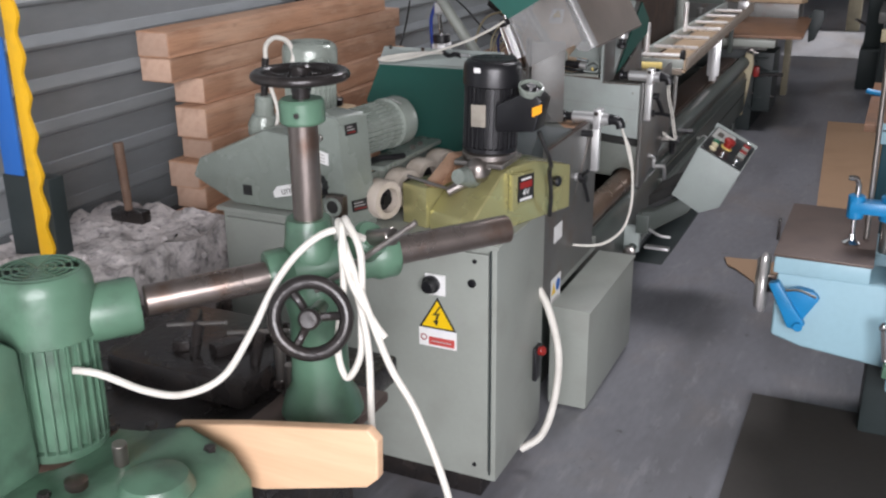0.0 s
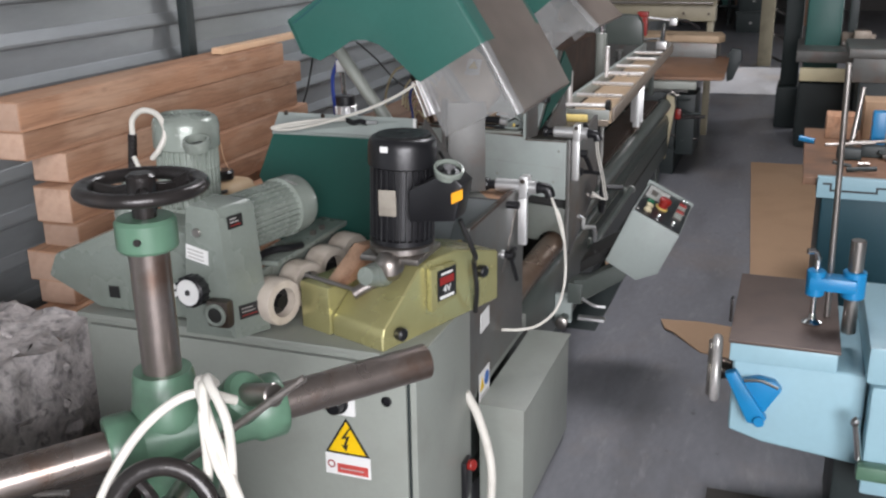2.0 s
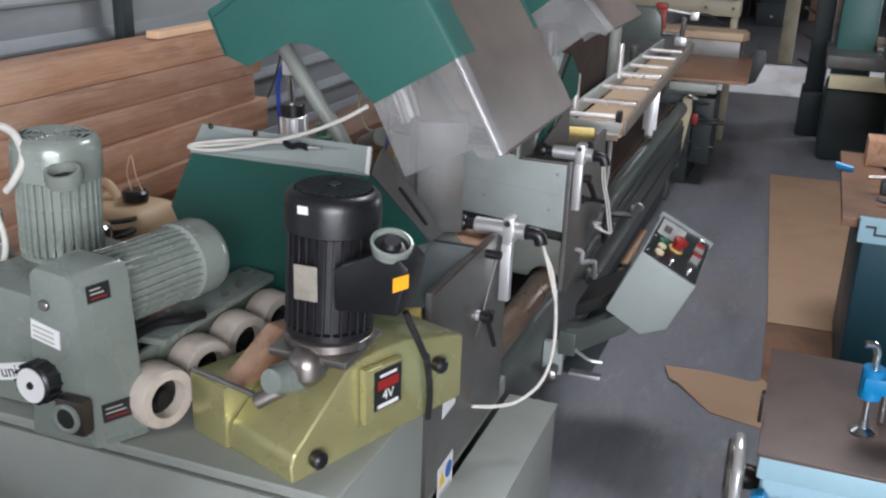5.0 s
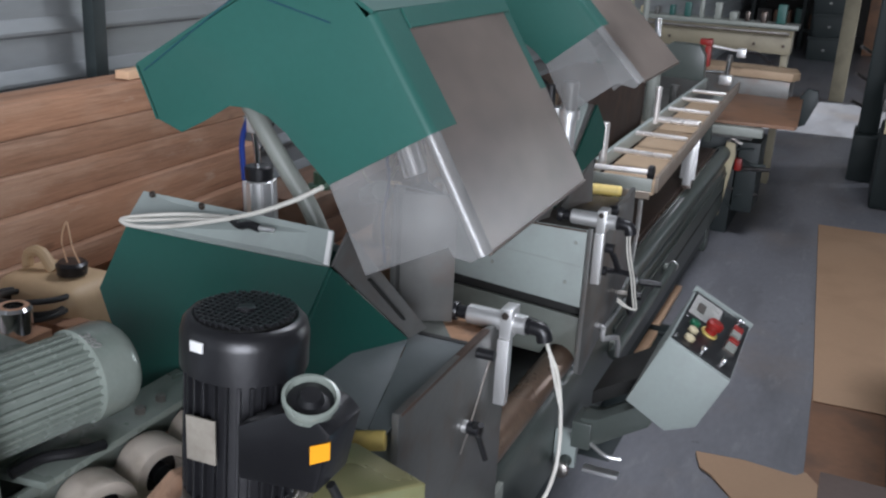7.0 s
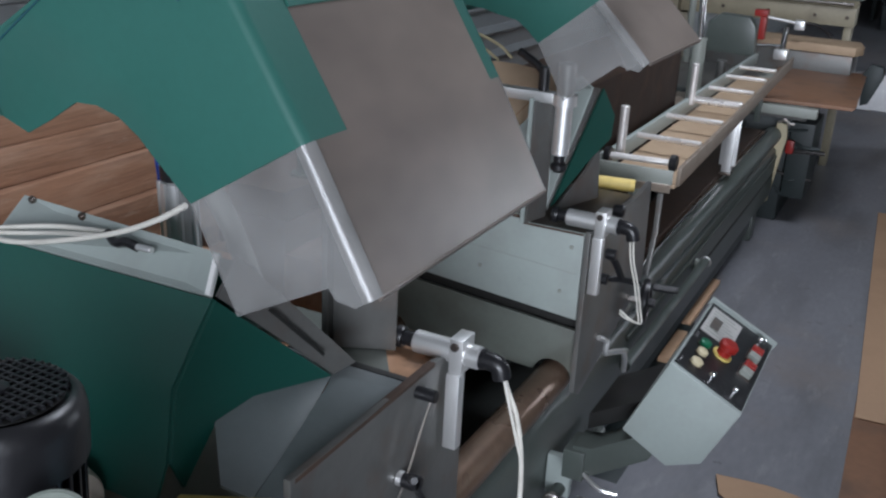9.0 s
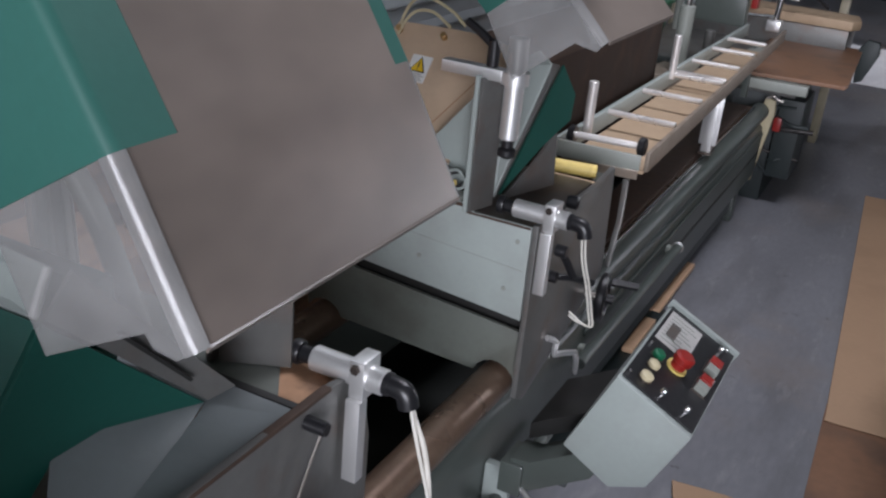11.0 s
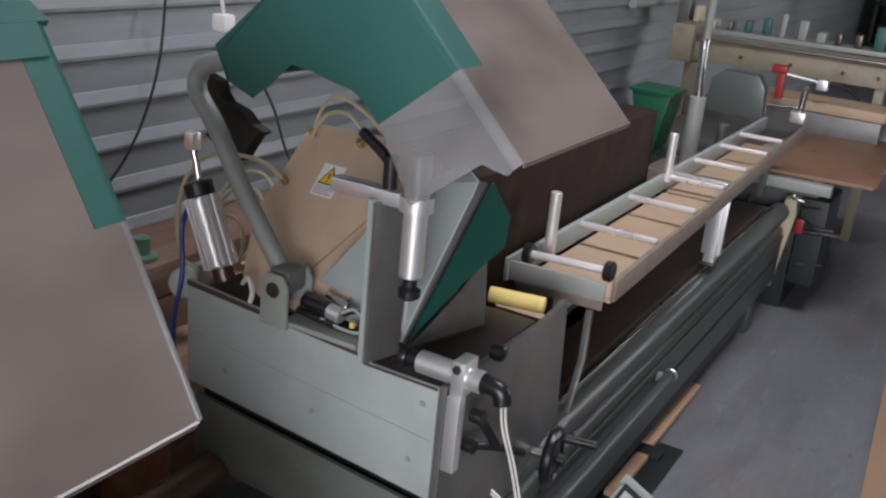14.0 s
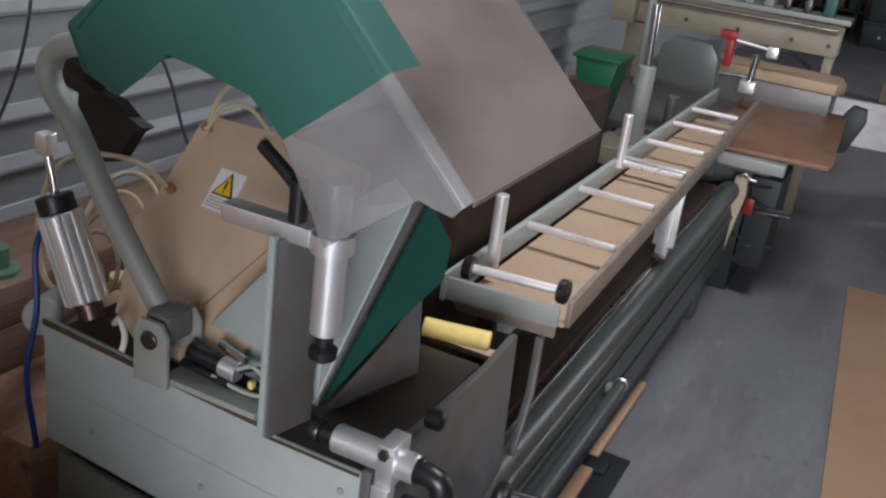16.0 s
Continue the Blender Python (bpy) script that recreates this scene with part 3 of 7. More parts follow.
soc = part("socket", box((-0.741, 2.25, 0.26), (-0.728, 2.30, 0.37), 0.006), BLACK, cab, "black side socket with a red plug")
part("plug", rod((-0.728, 2.275, 0.355), (-0.712, 2.27, 0.36), 0.014, 16), RED, soc, "red plug")
for z in (0.13, 0.75):
    bolt(cab, (-0.80, 1.944, z), (0, -1, 0), 0.007, 0.004, BLACK)
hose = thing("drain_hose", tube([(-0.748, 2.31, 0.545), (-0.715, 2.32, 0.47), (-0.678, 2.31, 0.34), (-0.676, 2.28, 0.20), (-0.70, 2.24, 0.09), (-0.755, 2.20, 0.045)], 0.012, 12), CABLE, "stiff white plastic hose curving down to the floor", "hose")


# ---- electric motors ----
def motor(parent, base, top, r, mat, name="motor", ribs=26, grille=True, fan=0.34, box_side=None, label=""):
    """A finned motor from base to top: finned body, fan cowl, grille, end bell."""
    a, b = Vector(base), Vector(top)
    h = (b - a).length
    f = h * (1 - fan)
    mo = part(name, lathe([(r * 0.8, 0), (r * 0.9, h * 0.02), (r * 0.9, f)], a, b, 40), mat, parent, label)
    m = along(a, b)
    fb_ = box((-0.0022, r * 0.86, h * 0.05), (0.0022, r, f - 0.003), 0.0006, None, 1)
    fin_mesh = bpy.data.meshes.new("fin")
    fb_.to_mesh(fin_mesh)
    fb_.free()
    fin_mesh.materials.append(mat)
    up_ = Vector((0, 0, 0))
    q_ = mo
    while q_:
        up_ += q_.location
        q_ = q_.parent
    for i in range(ribs):
        fo_ = new("fin", fin_mesh)
        fo_.parent = mo
        fo_.matrix_basis = Matrix.Translation(-up_) @ m @ Matrix.Rotation(2 * math.pi * i / ribs, 4, "Z")
    part("end_bell", lathe([(r * 0.75, 0), (r * 1.0, 0.004), (r * 1.0, h * 0.06), (r * 0.9, h * 0.07)], a, b, 40), mat, mo)
    part("fan_cowl", lathe([(r * 0.95, f - 0.004), (r * 1.06, f), (r * 1.06, h * 0.90), (r * 1.02, h * 0.95), (r * 0.93, h * 0.98), (r * 0.86, h * 0.985), (r * 0.86, h * 0.95)], a, b, 44, not grille), mat, mo)
    if grille:
        g = [ring(a + (b - a) * 0.985, b - a, r * q, 0.0022, 36, 6) for q in (0.2, 0.36, 0.52, 0.68, 0.84)]
        for i in range(8):
            g.append(box((-0.0016, 0.0, h * 0.978), (0.0016, r * 0.88, h * 0.99), 0.0004, m @ Matrix.Rotation(2 * math.pi * i / 8, 4, "Z"), 1))
        part("grille", join(*g), mat, mo)
        part("grille_back", lathe([(r * 0.9, h * 0.955), (r * 0.9, h * 0.96)], a, b, 32), VOID, mo)
    return mo


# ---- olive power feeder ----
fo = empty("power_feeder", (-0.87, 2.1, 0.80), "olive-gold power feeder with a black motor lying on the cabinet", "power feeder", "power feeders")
OT = pose(-0.87, 1.95, 0) @ pose(0, 0, 0, 0, 0, -20) @ pose(0.87, -1.95, 0)
part("gear_case", prism([(1.94, 0.802), (2.36, 0.802), (2.36, 0.93), (2.20, 0.972), (2.10, 0.972), (2.06, 0.96), (1.965, 0.872), (1.945, 0.855), (1.938, 0.835)], "x", -0.955, -0.797, 0.007, OT, 3), OLIVE, fo)
part("end_cap", box((-1.050, 1.933, 0.804), (-0.957, 2.06, 0.918), 0.003, OT), OLIVE, fo)
part("back_case", box((-1.0, 2.061, 0.804), (-0.957, 2.30, 0.93), 0.006, OT), OLIVE, fo)
badge = part("badge_housing", prism([(2.085, 0.855), (2.175, 0.87), (2.175, 0.955), (2.085, 0.958)], "x", -0.794, -0.778, 0.004, OT), OLIVE, fo)
part("badge", box((-0.777, 2.103, 0.877), (-0.7755, 2.168, 0.95), 0, OT), PRINT, badge, "black badge with red and white print")
part("red_field", box((-0.775, 2.110, 0.914), (-0.7745, 2.160, 0.932), 0, OT), RED, badge)
part("print_bar", box((-0.775, 2.115, 0.937), (-0.7745, 2.155, 0.942), 0, OT), WHITE, badge)
part("print_bar", box((-0.775, 2.110, 0.880), (-0.7745, 2.160, 0.887), 0, OT), WHITE, badge)


def letters(text, size, m, mat, parent, name="lettering"):
    cu = bpy.data.curves.new(name, "FONT")
    cu.body, cu.size, cu.extrude, cu.align_x, cu.align_y = text, size, 0.0003, "CENTER", "CENTER"
    tmp = bpy.data.objects.new(name, cu)
    scene.collection.objects.link(tmp)
    me = bpy.data.meshes.new_from_object(tmp.evaluated_get(bpy.context.evaluated_depsgraph_get()))
    bpy.data.objects.remove(tmp)
    me.transform(m)
    b = bmesh.new()
    b.from_mesh(me)
    bpy.data.meshes.remove(me)
    return part(name, b, mat, parent, "", False)


letters("4V", 0.025, OT @ pose(-0.7746, 2.135, 0.901, 90, 0, 90), WHITE, badge)
for y, z in ((1.985, 0.835), (2.28, 0.90)):
    kn_ = lathe([(0.013, 0), (0.015, 0.006), (0.015, 0.018), (0.010, 0.022)], OT @ Vector((-0.795, y, z)), OT @ Vector((-0.6, y, z)), 20)
    part("cheek_knob", kn_, BLACK, fo)
sv = part("swivel", lathe([(0.028, 0), (0.031, 0.01), (0.026, 0.05), (0.020, 0.080)], (-0.835, 2.005, 0.955), (-0.845, 1.94, 0.97), 28), FEEDER, fo, "grey swivel joint")
part("ball", lathe([(0.006, -0.035), (0.017, -0.031), (0.028, -0.021), (0.035, 0), (0.028, 0.021), (0.017, 0.031), (0.006, 0.035)], (-0.818, 1.992, 0.978), (-0.808, 1.967, 1.04), 28), STEEL, sv)
part("tommy_bar", rod((-0.875, 1.945, 0.93), (-1.005, 1.95, 0.952), 0.005, 10), STEEL, sv)
part("bar_hub", rod((-0.88, 1.935, 0.925), (-0.84, 1.955, 0.95), 0.013, 16), STEEL, sv)
part("wooden_wedge", prism([(1.95, 0.92), (2.05, 0.935), (2.12, 0.985), (2.05, 0.992)], "x", -0.985, -0.93, 0.003, OT), TIMBER, fo, "brown wooden wedge")
part("motor_seat", box((-0.885, 1.985, 0.986), (-0.745, 2.13, 1.0), 0.004), STEEL, fo)
part("flange", lathe([(0.07, 0), (0.074, 0.004), (0.074, 0.016), (0.064, 0.022)], (-0.812, 2.06, 1.0), (-0.812, 2.06, 2), 36), STEEL, fo)
mo = motor(fo, (-0.812, 2.06, 1.018), (-0.805, 2.065, 1.262), 0.073, BLACK, "motor", 30, False, 0.27, None, "black finned electric motor")
mg = []
for i in range(-6, 7):
    w_ = math.sqrt(max(0, 0.060 ** 2 - (i * 0.0088) ** 2))
    mg.append(box((-0.805 - w_, 2.065 + i * 0.0088 - 0.0013, 1.2602), (-0.805 + w_, 2.065 + i * 0.0088 + 0.0013, 1.2638), 0.0004))
for i in range(-6, 7):
    w_ = math.sqrt(max(0, 0.060 ** 2 - (i * 0.0088) ** 2))
    mg.append(box((-0.805 + i * 0.0088 - 0.0012, 2.065 - w_, 1.2602), (-0.805 + i * 0.0088 + 0.0012, 2.065 + w_, 1.2636), 0.0004))
part("grille", join(*mg), BLACK, mo)
part("grille_back", lathe([(0.060, 0), (0.060, 0.0006)], (-0.805, 2.065, 1.2586), (-0.805, 2.065, 2), 32), VOID, mo)
part("grille_hub", lathe([(0.011, 0), (0.011, 0.004), (0.008, 0.005)], (-0.805, 2.065, 1.262), (-0.805, 2.065, 2), 20), BLACK, mo)
part("rating_plate", box((-0.835, 1.9805, 1.096), (-0.795, 1.9835, 1.154), 0.001, pose(-0.812, 2.06, 0) @ pose(0, 0, 0, 0, 0, 2) @ pose(0.812, -2.06, 0)), WORNPLATE, mo, "worn metal rating plate")
part("cowl_sticker", box((-0.821, 1.983, 1.235), (-0.803, 1.9865, 1.248), 0.001, pose(-0.807, 2.064, 0) @ pose(0, 0, 0, 0, 0, -4) @ pose(0.807, -2.064, 0)), WHITE, mo, "small white sticker")
tb = part("terminal_box", prism([(-0.765, 1.085), (-0.66, 1.095), (-0.642, 1.175), (-0.66, 1.19), (-0.69, 1.195), (-0.765, 1.155)], "y", 1.985, 2.06, 0.006), BLACK, fo, "black terminal box with a round switch")
part("switch_ring", lathe([(0.029, -0.006), (0.0305, 0.002), (0.0325, 0.006), (0.0325, 0.013), (0.0285, 0.014), (0.0268, 0.003)], (-0.680, 2.006, 1.196), (-0.651, 1.969, 1.31), 30), MOTOR, tb, "worn pale switch ring")
part("switch_knob", lathe([(0.0268, 0), (0.0268, 0.004), (0.016, 0.006), (0.012, 0.014)], (-0.680, 2.006, 1.197), (-0.651, 1.969, 1.31), 20), BLACK, tb)
part("orange_label", slab([(-0.666, 1.9835, 1.134), (-0.641, 1.9835, 1.147), (-0.641, 1.9835, 1.169), (-0.666, 1.9835, 1.157)], 0.002), ORANGE, tb, "orange warning label")
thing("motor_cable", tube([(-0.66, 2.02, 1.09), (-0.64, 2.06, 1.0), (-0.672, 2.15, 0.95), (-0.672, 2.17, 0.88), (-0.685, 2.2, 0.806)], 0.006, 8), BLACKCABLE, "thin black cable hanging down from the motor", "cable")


def roller(parent, at, axis, r, w):
    a = Vector(axis).normalized()
    c = Vector(at)
    o = part("roller", lathe([(r * 0.62, 0), (r * 0.94, 0.0), (r, w * 0.12), (r, w * 0.88), (r * 0.94, w), (r * 0.62, w), (r * 0.6, w * 0.55), (r * 0.6, w * 0.45)], c - a * w / 2, c + a, 32, False), RUBBER, parent, "cream rubber drive roller")
    part("hub", lathe([(r * 0.61, 0.3 * w), (r * 0.61, 0.6 * w), (r * 0.3, 0.62 * w), (r * 0.3, 0.9 * w), (0.01, 0.9 * w)], c - a * w / 2, c + a, 20), BLACK, o)
    return o


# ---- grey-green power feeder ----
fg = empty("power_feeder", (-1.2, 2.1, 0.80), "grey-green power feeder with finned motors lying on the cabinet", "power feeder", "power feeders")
for y, x in ((2.005, -1.107), (2.13, -1.105), (2.255, -1.10), (2.375, -1.095)):
    roller(fg, (x, y, 0.863), (1, -0.3, 0), 0.056, 0.06)
GF = [(-1.285, 1.895, 0.802), (-1.150, 1.895, 0.802), (-1.172, 1.895, 1.092), (-1.184, 1.895, 1.106), (-1.243, 1.895, 1.112), (-1.255, 1.895, 1.10)]
GB = [(-1.285, 1.99, 0.802), (-1.105, 1.975, 0.802), (-1.135, 1.99, 1.098), (-1.148, 1.99, 1.112), (-1.235, 1.99, 1.116), (-1.25, 1.99, 1.102)]
part("gear_case", loft(GF, GB, 0.005), FEEDER, fg)


def on_side(u, v, out=0.001):
    """A point of the gear case's sloping side: u along it, v up it."""
    a, b = Vector(GF[1]).lerp(Vector(GB[1]), u), Vector(GF[2]).lerp(Vector(GB[2]), u)
    return a.lerp(b, v) + Vector((0.87, -0.47, 0.12)) * out


for u0, u1, v0, v1, nm in ((0.22, 0.62, 0.87, 0.97, "dark square maker's mark"), (0.18, 0.72, 0.15, 0.26, "dark maker's plate")):
    pl_ = part("maker_plate", slab([on_side(u0, v0), on_side(u1, v0), on_side(u1, v1), on_side(u0, v1)], 0.002), PRINT, fg, nm)
    for k in range(3):
        w0 = v0 + (v1 - v0) * (0.2 + 0.25 * k)
        part("print_bar", slab([on_side(u0 + 0.06, w0, 0.0022), on_side(u1 - 0.06 - 0.05 * k, w0, 0.0022), on_side(u1 - 0.06 - 0.05 * k, w0 + 0.008, 0.0022), on_side(u0 + 0.06, w0 + 0.008, 0.0022)], 0.001), (RED, PRINTGREY, PRINTGREY)[k], pl_)
sk = part("white_label", slab([(-1.262, 1.893, 0.988), (-1.205, 1.893, 0.975), (-1.203, 1.893, 1.008), (-1.259, 1.893, 1.022)], 0.002), WHITE, fg, "white instruction label")
for k in range(3):
    z_ = 0.992 + k * 0.009
    part("print_bar", slab([(-1.256, 1.8915, z_), (-1.215, 1.8915, z_ - 0.009), (-1.215, 1.8915, z_ - 0.006), (-1.256, 1.8915, z_ + 0.003)], 0.001), PRINTGREY, sk)
kn = part("speed_dial", lathe([(0.034, 0), (0.036, 0.004), (0.036, 0.028), (0.032, 0.032)], (-1.243, 1.895, 0.915), (-1.262, 1.6, 0.93), 28), BLACK, fg, "black dial with a white face")
for k in range(14):
    a_ = 2 * math.pi * k / 14
    part("grip_rib", rod((-1.243 + 0.036 * math.cos(a_), 1.892, 0.915 + 0.036 * math.sin(a_)), (-1.245 + 0.036 * math.cos(a_), 1.865, 0.917 + 0.036 * math.sin(a_)), 0.0025, 6), BLACK, kn)
part("dial_face", lathe([(0.030, 0.0325), (0.030, 0.034)], (-1.243, 1.895, 0.915), (-1.262, 1.6, 0.93), 28), WHITE, kn)
part("dial_screw", lathe([(0.007, 0.034), (0.006, 0.037)], (-1.243, 1.895, 0.915), (-1.262, 1.6, 0.93), 12), BLACK, kn)
so = part("socket", box((-1.205, 1.866, 0.838), (-1.148, 1.894, 0.902), 0.008), DARKSTEEL, fg, "grey plug socket")
part("socket_ring", ring((-1.180, 1.864, 0.870), (0, 1, 0), 0.022, 0.005, 24, 8), FEEDER, so)
part("socket_hole", lathe([(0.02, 0), (0.021, 0.003), (0.012, 0.005)], (-1.180, 1.866, 0.870), (-1.180, 1.7, 0.870), 20), VOID, so)
part("bolt", rod((-1.228, 1.895, 1.05), (-1.228, 1.888, 1.05), 0.010, 12), STEEL, fg)
hm = motor(fg, (-1.225, 1.995, 1.03), (-1.172, 2.265, 1.03), 0.070, MOTOR, "motor", 30, False, 0.27, None, "grey-green finned electric motor")
part("cowl_face", lathe([(0.066, 0.266), (0.05, 0.272), (0.02, 0.274)], (-1.225, 1.995, 1.03), (-1.172, 2.265, 1.03), 28), MOTOR, hm)
letters("380", 0.026, pose(-1.152, 2.19, 1.099, -12, 18, -10), PRINTGREY, hm)
part("carrier_plate", prism([(-1.21, 2.05), (-1.125, 2.06), (-1.115, 2.42), (-1.20, 2.44)], "z", 0.925, 0.938, 0.003), FEEDER, fg)
part("carrier_rail", box((-1.160, 1.99, 0.87), (-1.150, 2.42, 0.924), 0.003), FEEDER, fg)
part("latch_handle", tube([(-1.175, 2.045, 0.945), (-1.16, 2.09, 0.952), (-1.13, 2.13, 0.950), (-1.12, 2.17, 0.945)], 0.009, 10, 3), BLACK, fg, "black latch handle")
for y in (2.16, 2.28, 2.33):
    bolt(fg, (-1.145, y, 0.938), (0, 0, 1), 0.009, 0.012, STEEL)
# sloping gearbox and the upright motor behind it
part("gearbox", prism([(-1.73, 0.87), (-1.58, 0.802), (-1.31, 0.802), (-1.31, 1.02), (-1.46, 1.035), (-1.70, 0.93)], "y", 1.965, 2.26, 0.012), FEEDER, fg)
lb = part("name_label", prism([(-1.436, 0.838), (-1.30, 0.870), (-1.297, 0.898), (-1.31, 0.902), (-1.425, 0.873), (-1.44, 0.855)], "y", 1.962, 1.9645, 0), WHITE, fg, "white name label")
letters("uni", 0.034, pose(-1.392, 1.9615, 0.865, 90, 0, 0) @ pose(0, 0, 0, 0, 0, 14), PRINT, lb)
part("logo_mark", box((-1.545, 1.962, 0.835), (-1.515, 1.9645, 0.865), 0), PRINT, fg)
um = motor(fg, (-1.415, 2.15, 1.025), (-1.408, 2.15, 1.262), 0.076, MOTOR, "upright_motor", 30, True, 0.33, None, "upright grey-green finned motor")
part("cable_cup", lathe([(0.031, 0.008), (0.033, 0.02), (0.031, 0.034), (0.025, 0.034), (0.023, 0.014)], (-1.335, 2.085, 1.185), (-1.323, 2.05, 1.32), 24), MOTOR, um)
part("cup_inside", lathe([(0.0255, 0.014), (0.0255, 0.016)], (-1.335, 2.085, 1.185), (-1.323, 2.05, 1.32), 20), VOID, um)
stem = part("raise_spindle", rod((-1.553, 2.1, 1.03), (-1.53, 2.1, 1.215), 0.011, 14), BLACKIRON, fg, "dark steel raising spindle")
part("spindle_boss", lathe([(0.045, 0), (0.048, 0.03), (0.036, 0.06), (0.03, 0.062), (0.028, 0.12)], (-1.556, 2.1, 0.985), (-1.53, 2.1, 1.215), 26), MOTOR, stem)
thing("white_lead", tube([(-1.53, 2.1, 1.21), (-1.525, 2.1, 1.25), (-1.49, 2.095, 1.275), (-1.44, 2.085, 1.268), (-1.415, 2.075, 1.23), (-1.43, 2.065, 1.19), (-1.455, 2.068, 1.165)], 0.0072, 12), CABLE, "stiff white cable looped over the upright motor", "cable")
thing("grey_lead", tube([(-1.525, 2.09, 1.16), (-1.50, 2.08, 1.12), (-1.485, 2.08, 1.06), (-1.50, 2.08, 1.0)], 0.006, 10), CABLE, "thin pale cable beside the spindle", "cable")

# cabinet and feeders on it, scaled about a camera position to fit the view
VIEWPOINT, KEEP = Vector((-0.013, 0.411, 1.667)), 0.959
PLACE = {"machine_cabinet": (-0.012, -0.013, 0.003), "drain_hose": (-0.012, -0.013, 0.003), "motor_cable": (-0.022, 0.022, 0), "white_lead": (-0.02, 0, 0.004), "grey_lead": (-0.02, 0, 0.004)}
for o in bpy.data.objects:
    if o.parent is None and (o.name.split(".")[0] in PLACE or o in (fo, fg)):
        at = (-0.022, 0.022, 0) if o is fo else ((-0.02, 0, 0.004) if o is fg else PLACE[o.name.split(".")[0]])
        o.location = VIEWPOINT + (o.location - VIEWPOINT) * KEEP + Vector(at)
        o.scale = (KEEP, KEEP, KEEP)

# plastic can, pulley and cloth behind the cabinet
shelf = thing("side_bench", box((-1.86, 2.47, 0.06), (-1.52, 3.3, 0.82), 0.006), TIMBER, "low wooden bench against the timber stack", "bench")
can = empty("plastic_can", (-1.62, 2.6, 0.82), "yellowed plastic jerry can with a black cap", "can")
part("body", box((-1.74, 2.50, 0.822), (-1.53, 2.66, 0.985), 0.04, None, 4), TAN, can)
part("handle", tube([(-1.72, 2.58, 0.97), (-1.715, 2.58, 1.01), (-1.68, 2.58, 1.02), (-1.65, 2.58, 0.985)], 0.012, 10, 4), TAN, can)
part("cap", lathe([(0.03, 0), (0.032, 0.02), (0.026, 0.026)], (-1.60, 2.58, 0.99), (-1.60, 2.58, 2), 18), BLACK, can, "black screw cap")
part("string", tube([(-1.60, 2.57, 1.01), (-1.612, 2.57, 1.06), (-1.60, 2.575, 1.10), (-1.59, 2.575, 1.05), (-1.57, 2.58, 1.0)], 0.0016, 6), PINE, can)
thing("steel_bush", lathe([(0.032, 0), (0.034, 0.006), (0.034, 0.05), (0.028, 0.056), (0.018, 0.056), (0.018, 0.02)], (-1.56, 2.38, 0.94), (-1.56, 2.38, 2), 24), CHROME, "short bright steel bush on packing", "bush")
thing("wooden_block", box((-1.62, 2.46, 0.83), (-1.5, 2.515, 0.93), 0.004), TIMBER, "brown wooden block behind the feeder", "block")
thing("packing_block", box((-1.61, 2.33, 0.803), (-1.52, 2.43, 0.9395), 0.004), TIMBER, "wooden packing under the steel bush", "block")
thing("coiled_lead", join(ring((-1.62, 2.47, 0.96), (0.1, 0.1, 1), 0.07, 0.006, 36, 8), ring((-1.61, 2.475, 0.972), (-0.1, 0.15, 1), 0.065, 0.006, 36, 8), ring((-1.62, 2.47, 0.948), (0, 0, 1), 0.075, 0.006, 36, 8)), BLACKCABLE, "coiled dark cable lying on a block", "cable")


# ---- double mitre saw: bed ----
saw = empty("mitre_saw", (-1.1, 4.6, 0.0), "long grey-green double mitre saw with raised green hoods", "saw")
fb = part("front_beam", prism([(-0.915, 0.16), (-0.848, 0.16), (-0.835, 0.18), (-0.832, 0.39), (-0.842, 0.435), (-0.862, 0.452), (-0.915, 0.455)], "y", 2.45, 6.93, 0.008, None, 3), BED, saw)
part("slide_strip", box((-0.872, 2.45, 0.4565), (-0.850, 6.9, 0.461), 0.001), STEEL, fb, "worn bright steel strip")
part("ridge", box((-0.8325, 4.25, 0.392), (-0.826, 6.9, 0.410), 0.002), BED, fb)
part("groove", box((-0.833, 4.25, 0.300), (-0.8305, 6.9, 0.312), 0), VOID, fb)
part("under_channel", box((-0.89, 3.06, 0.10), (-0.85, 6.5, 0.159), 0.004), DARK, fb)
part("back_beam", box((-1.5, 2.45, 0.18), (-1.43, 6.93, 0.45), 0.01), BED, saw)
part("pan", box((-1.43, 2.45, 0.17), (-0.916, 6.9, 0.19), 0), CHIPPAN, saw, "dark chip pan")
part("pan_ledge", prism([(-1.425, 0.40), (-1.30, 0.33), (-1.30, 0.32), (-1.425, 0.38)], "y", 2.46, 6.88, 0.001), BED, saw)
for x, z, y in ((-0.868, 0.515, 4.10), (-1.35, 0.528, 6.9)):
    part("guide_shaft", rod((x, 2.5, z), (x, y, z), 0.043, 32), SHAFT, saw, "dark oiled guide shaft")
part("shaft_cover", rod((-0.868, 4.101, 0.515), (-0.868, 6.9, 0.515), 0.0455, 36), BED, saw, "dark rounded cover along the bed")
for y in (2.52, 6.85):
    part("shaft_bridge", box((-1.43, y - 0.03, 0.191), (-0.917, y + 0.03, 0.474), 0.006), BED, saw)
# bed rail on the outfeed side
part("outfeed_beam", prism([(-0.97, 0.4625), (-0.868, 0.4625), (-0.850, 0.482), (-0.850, 0.535), (-0.868, 0.56), (-0.97, 0.56)], "y", 4.42, 6.78, 0.012, None, 3), SHAFT, saw)
part("bright_rail", box((-0.882, 4.30, 0.561), (-0.871, 6.76, 0.568), 0.002), CHROME, saw, "bright steel rail")
for y in (4.62, 5.05, 5.48, 6.0):
    bolt(saw, (-0.849, y, 0.51), (1, 0, 0), 0.006, 0.004, STEEL)
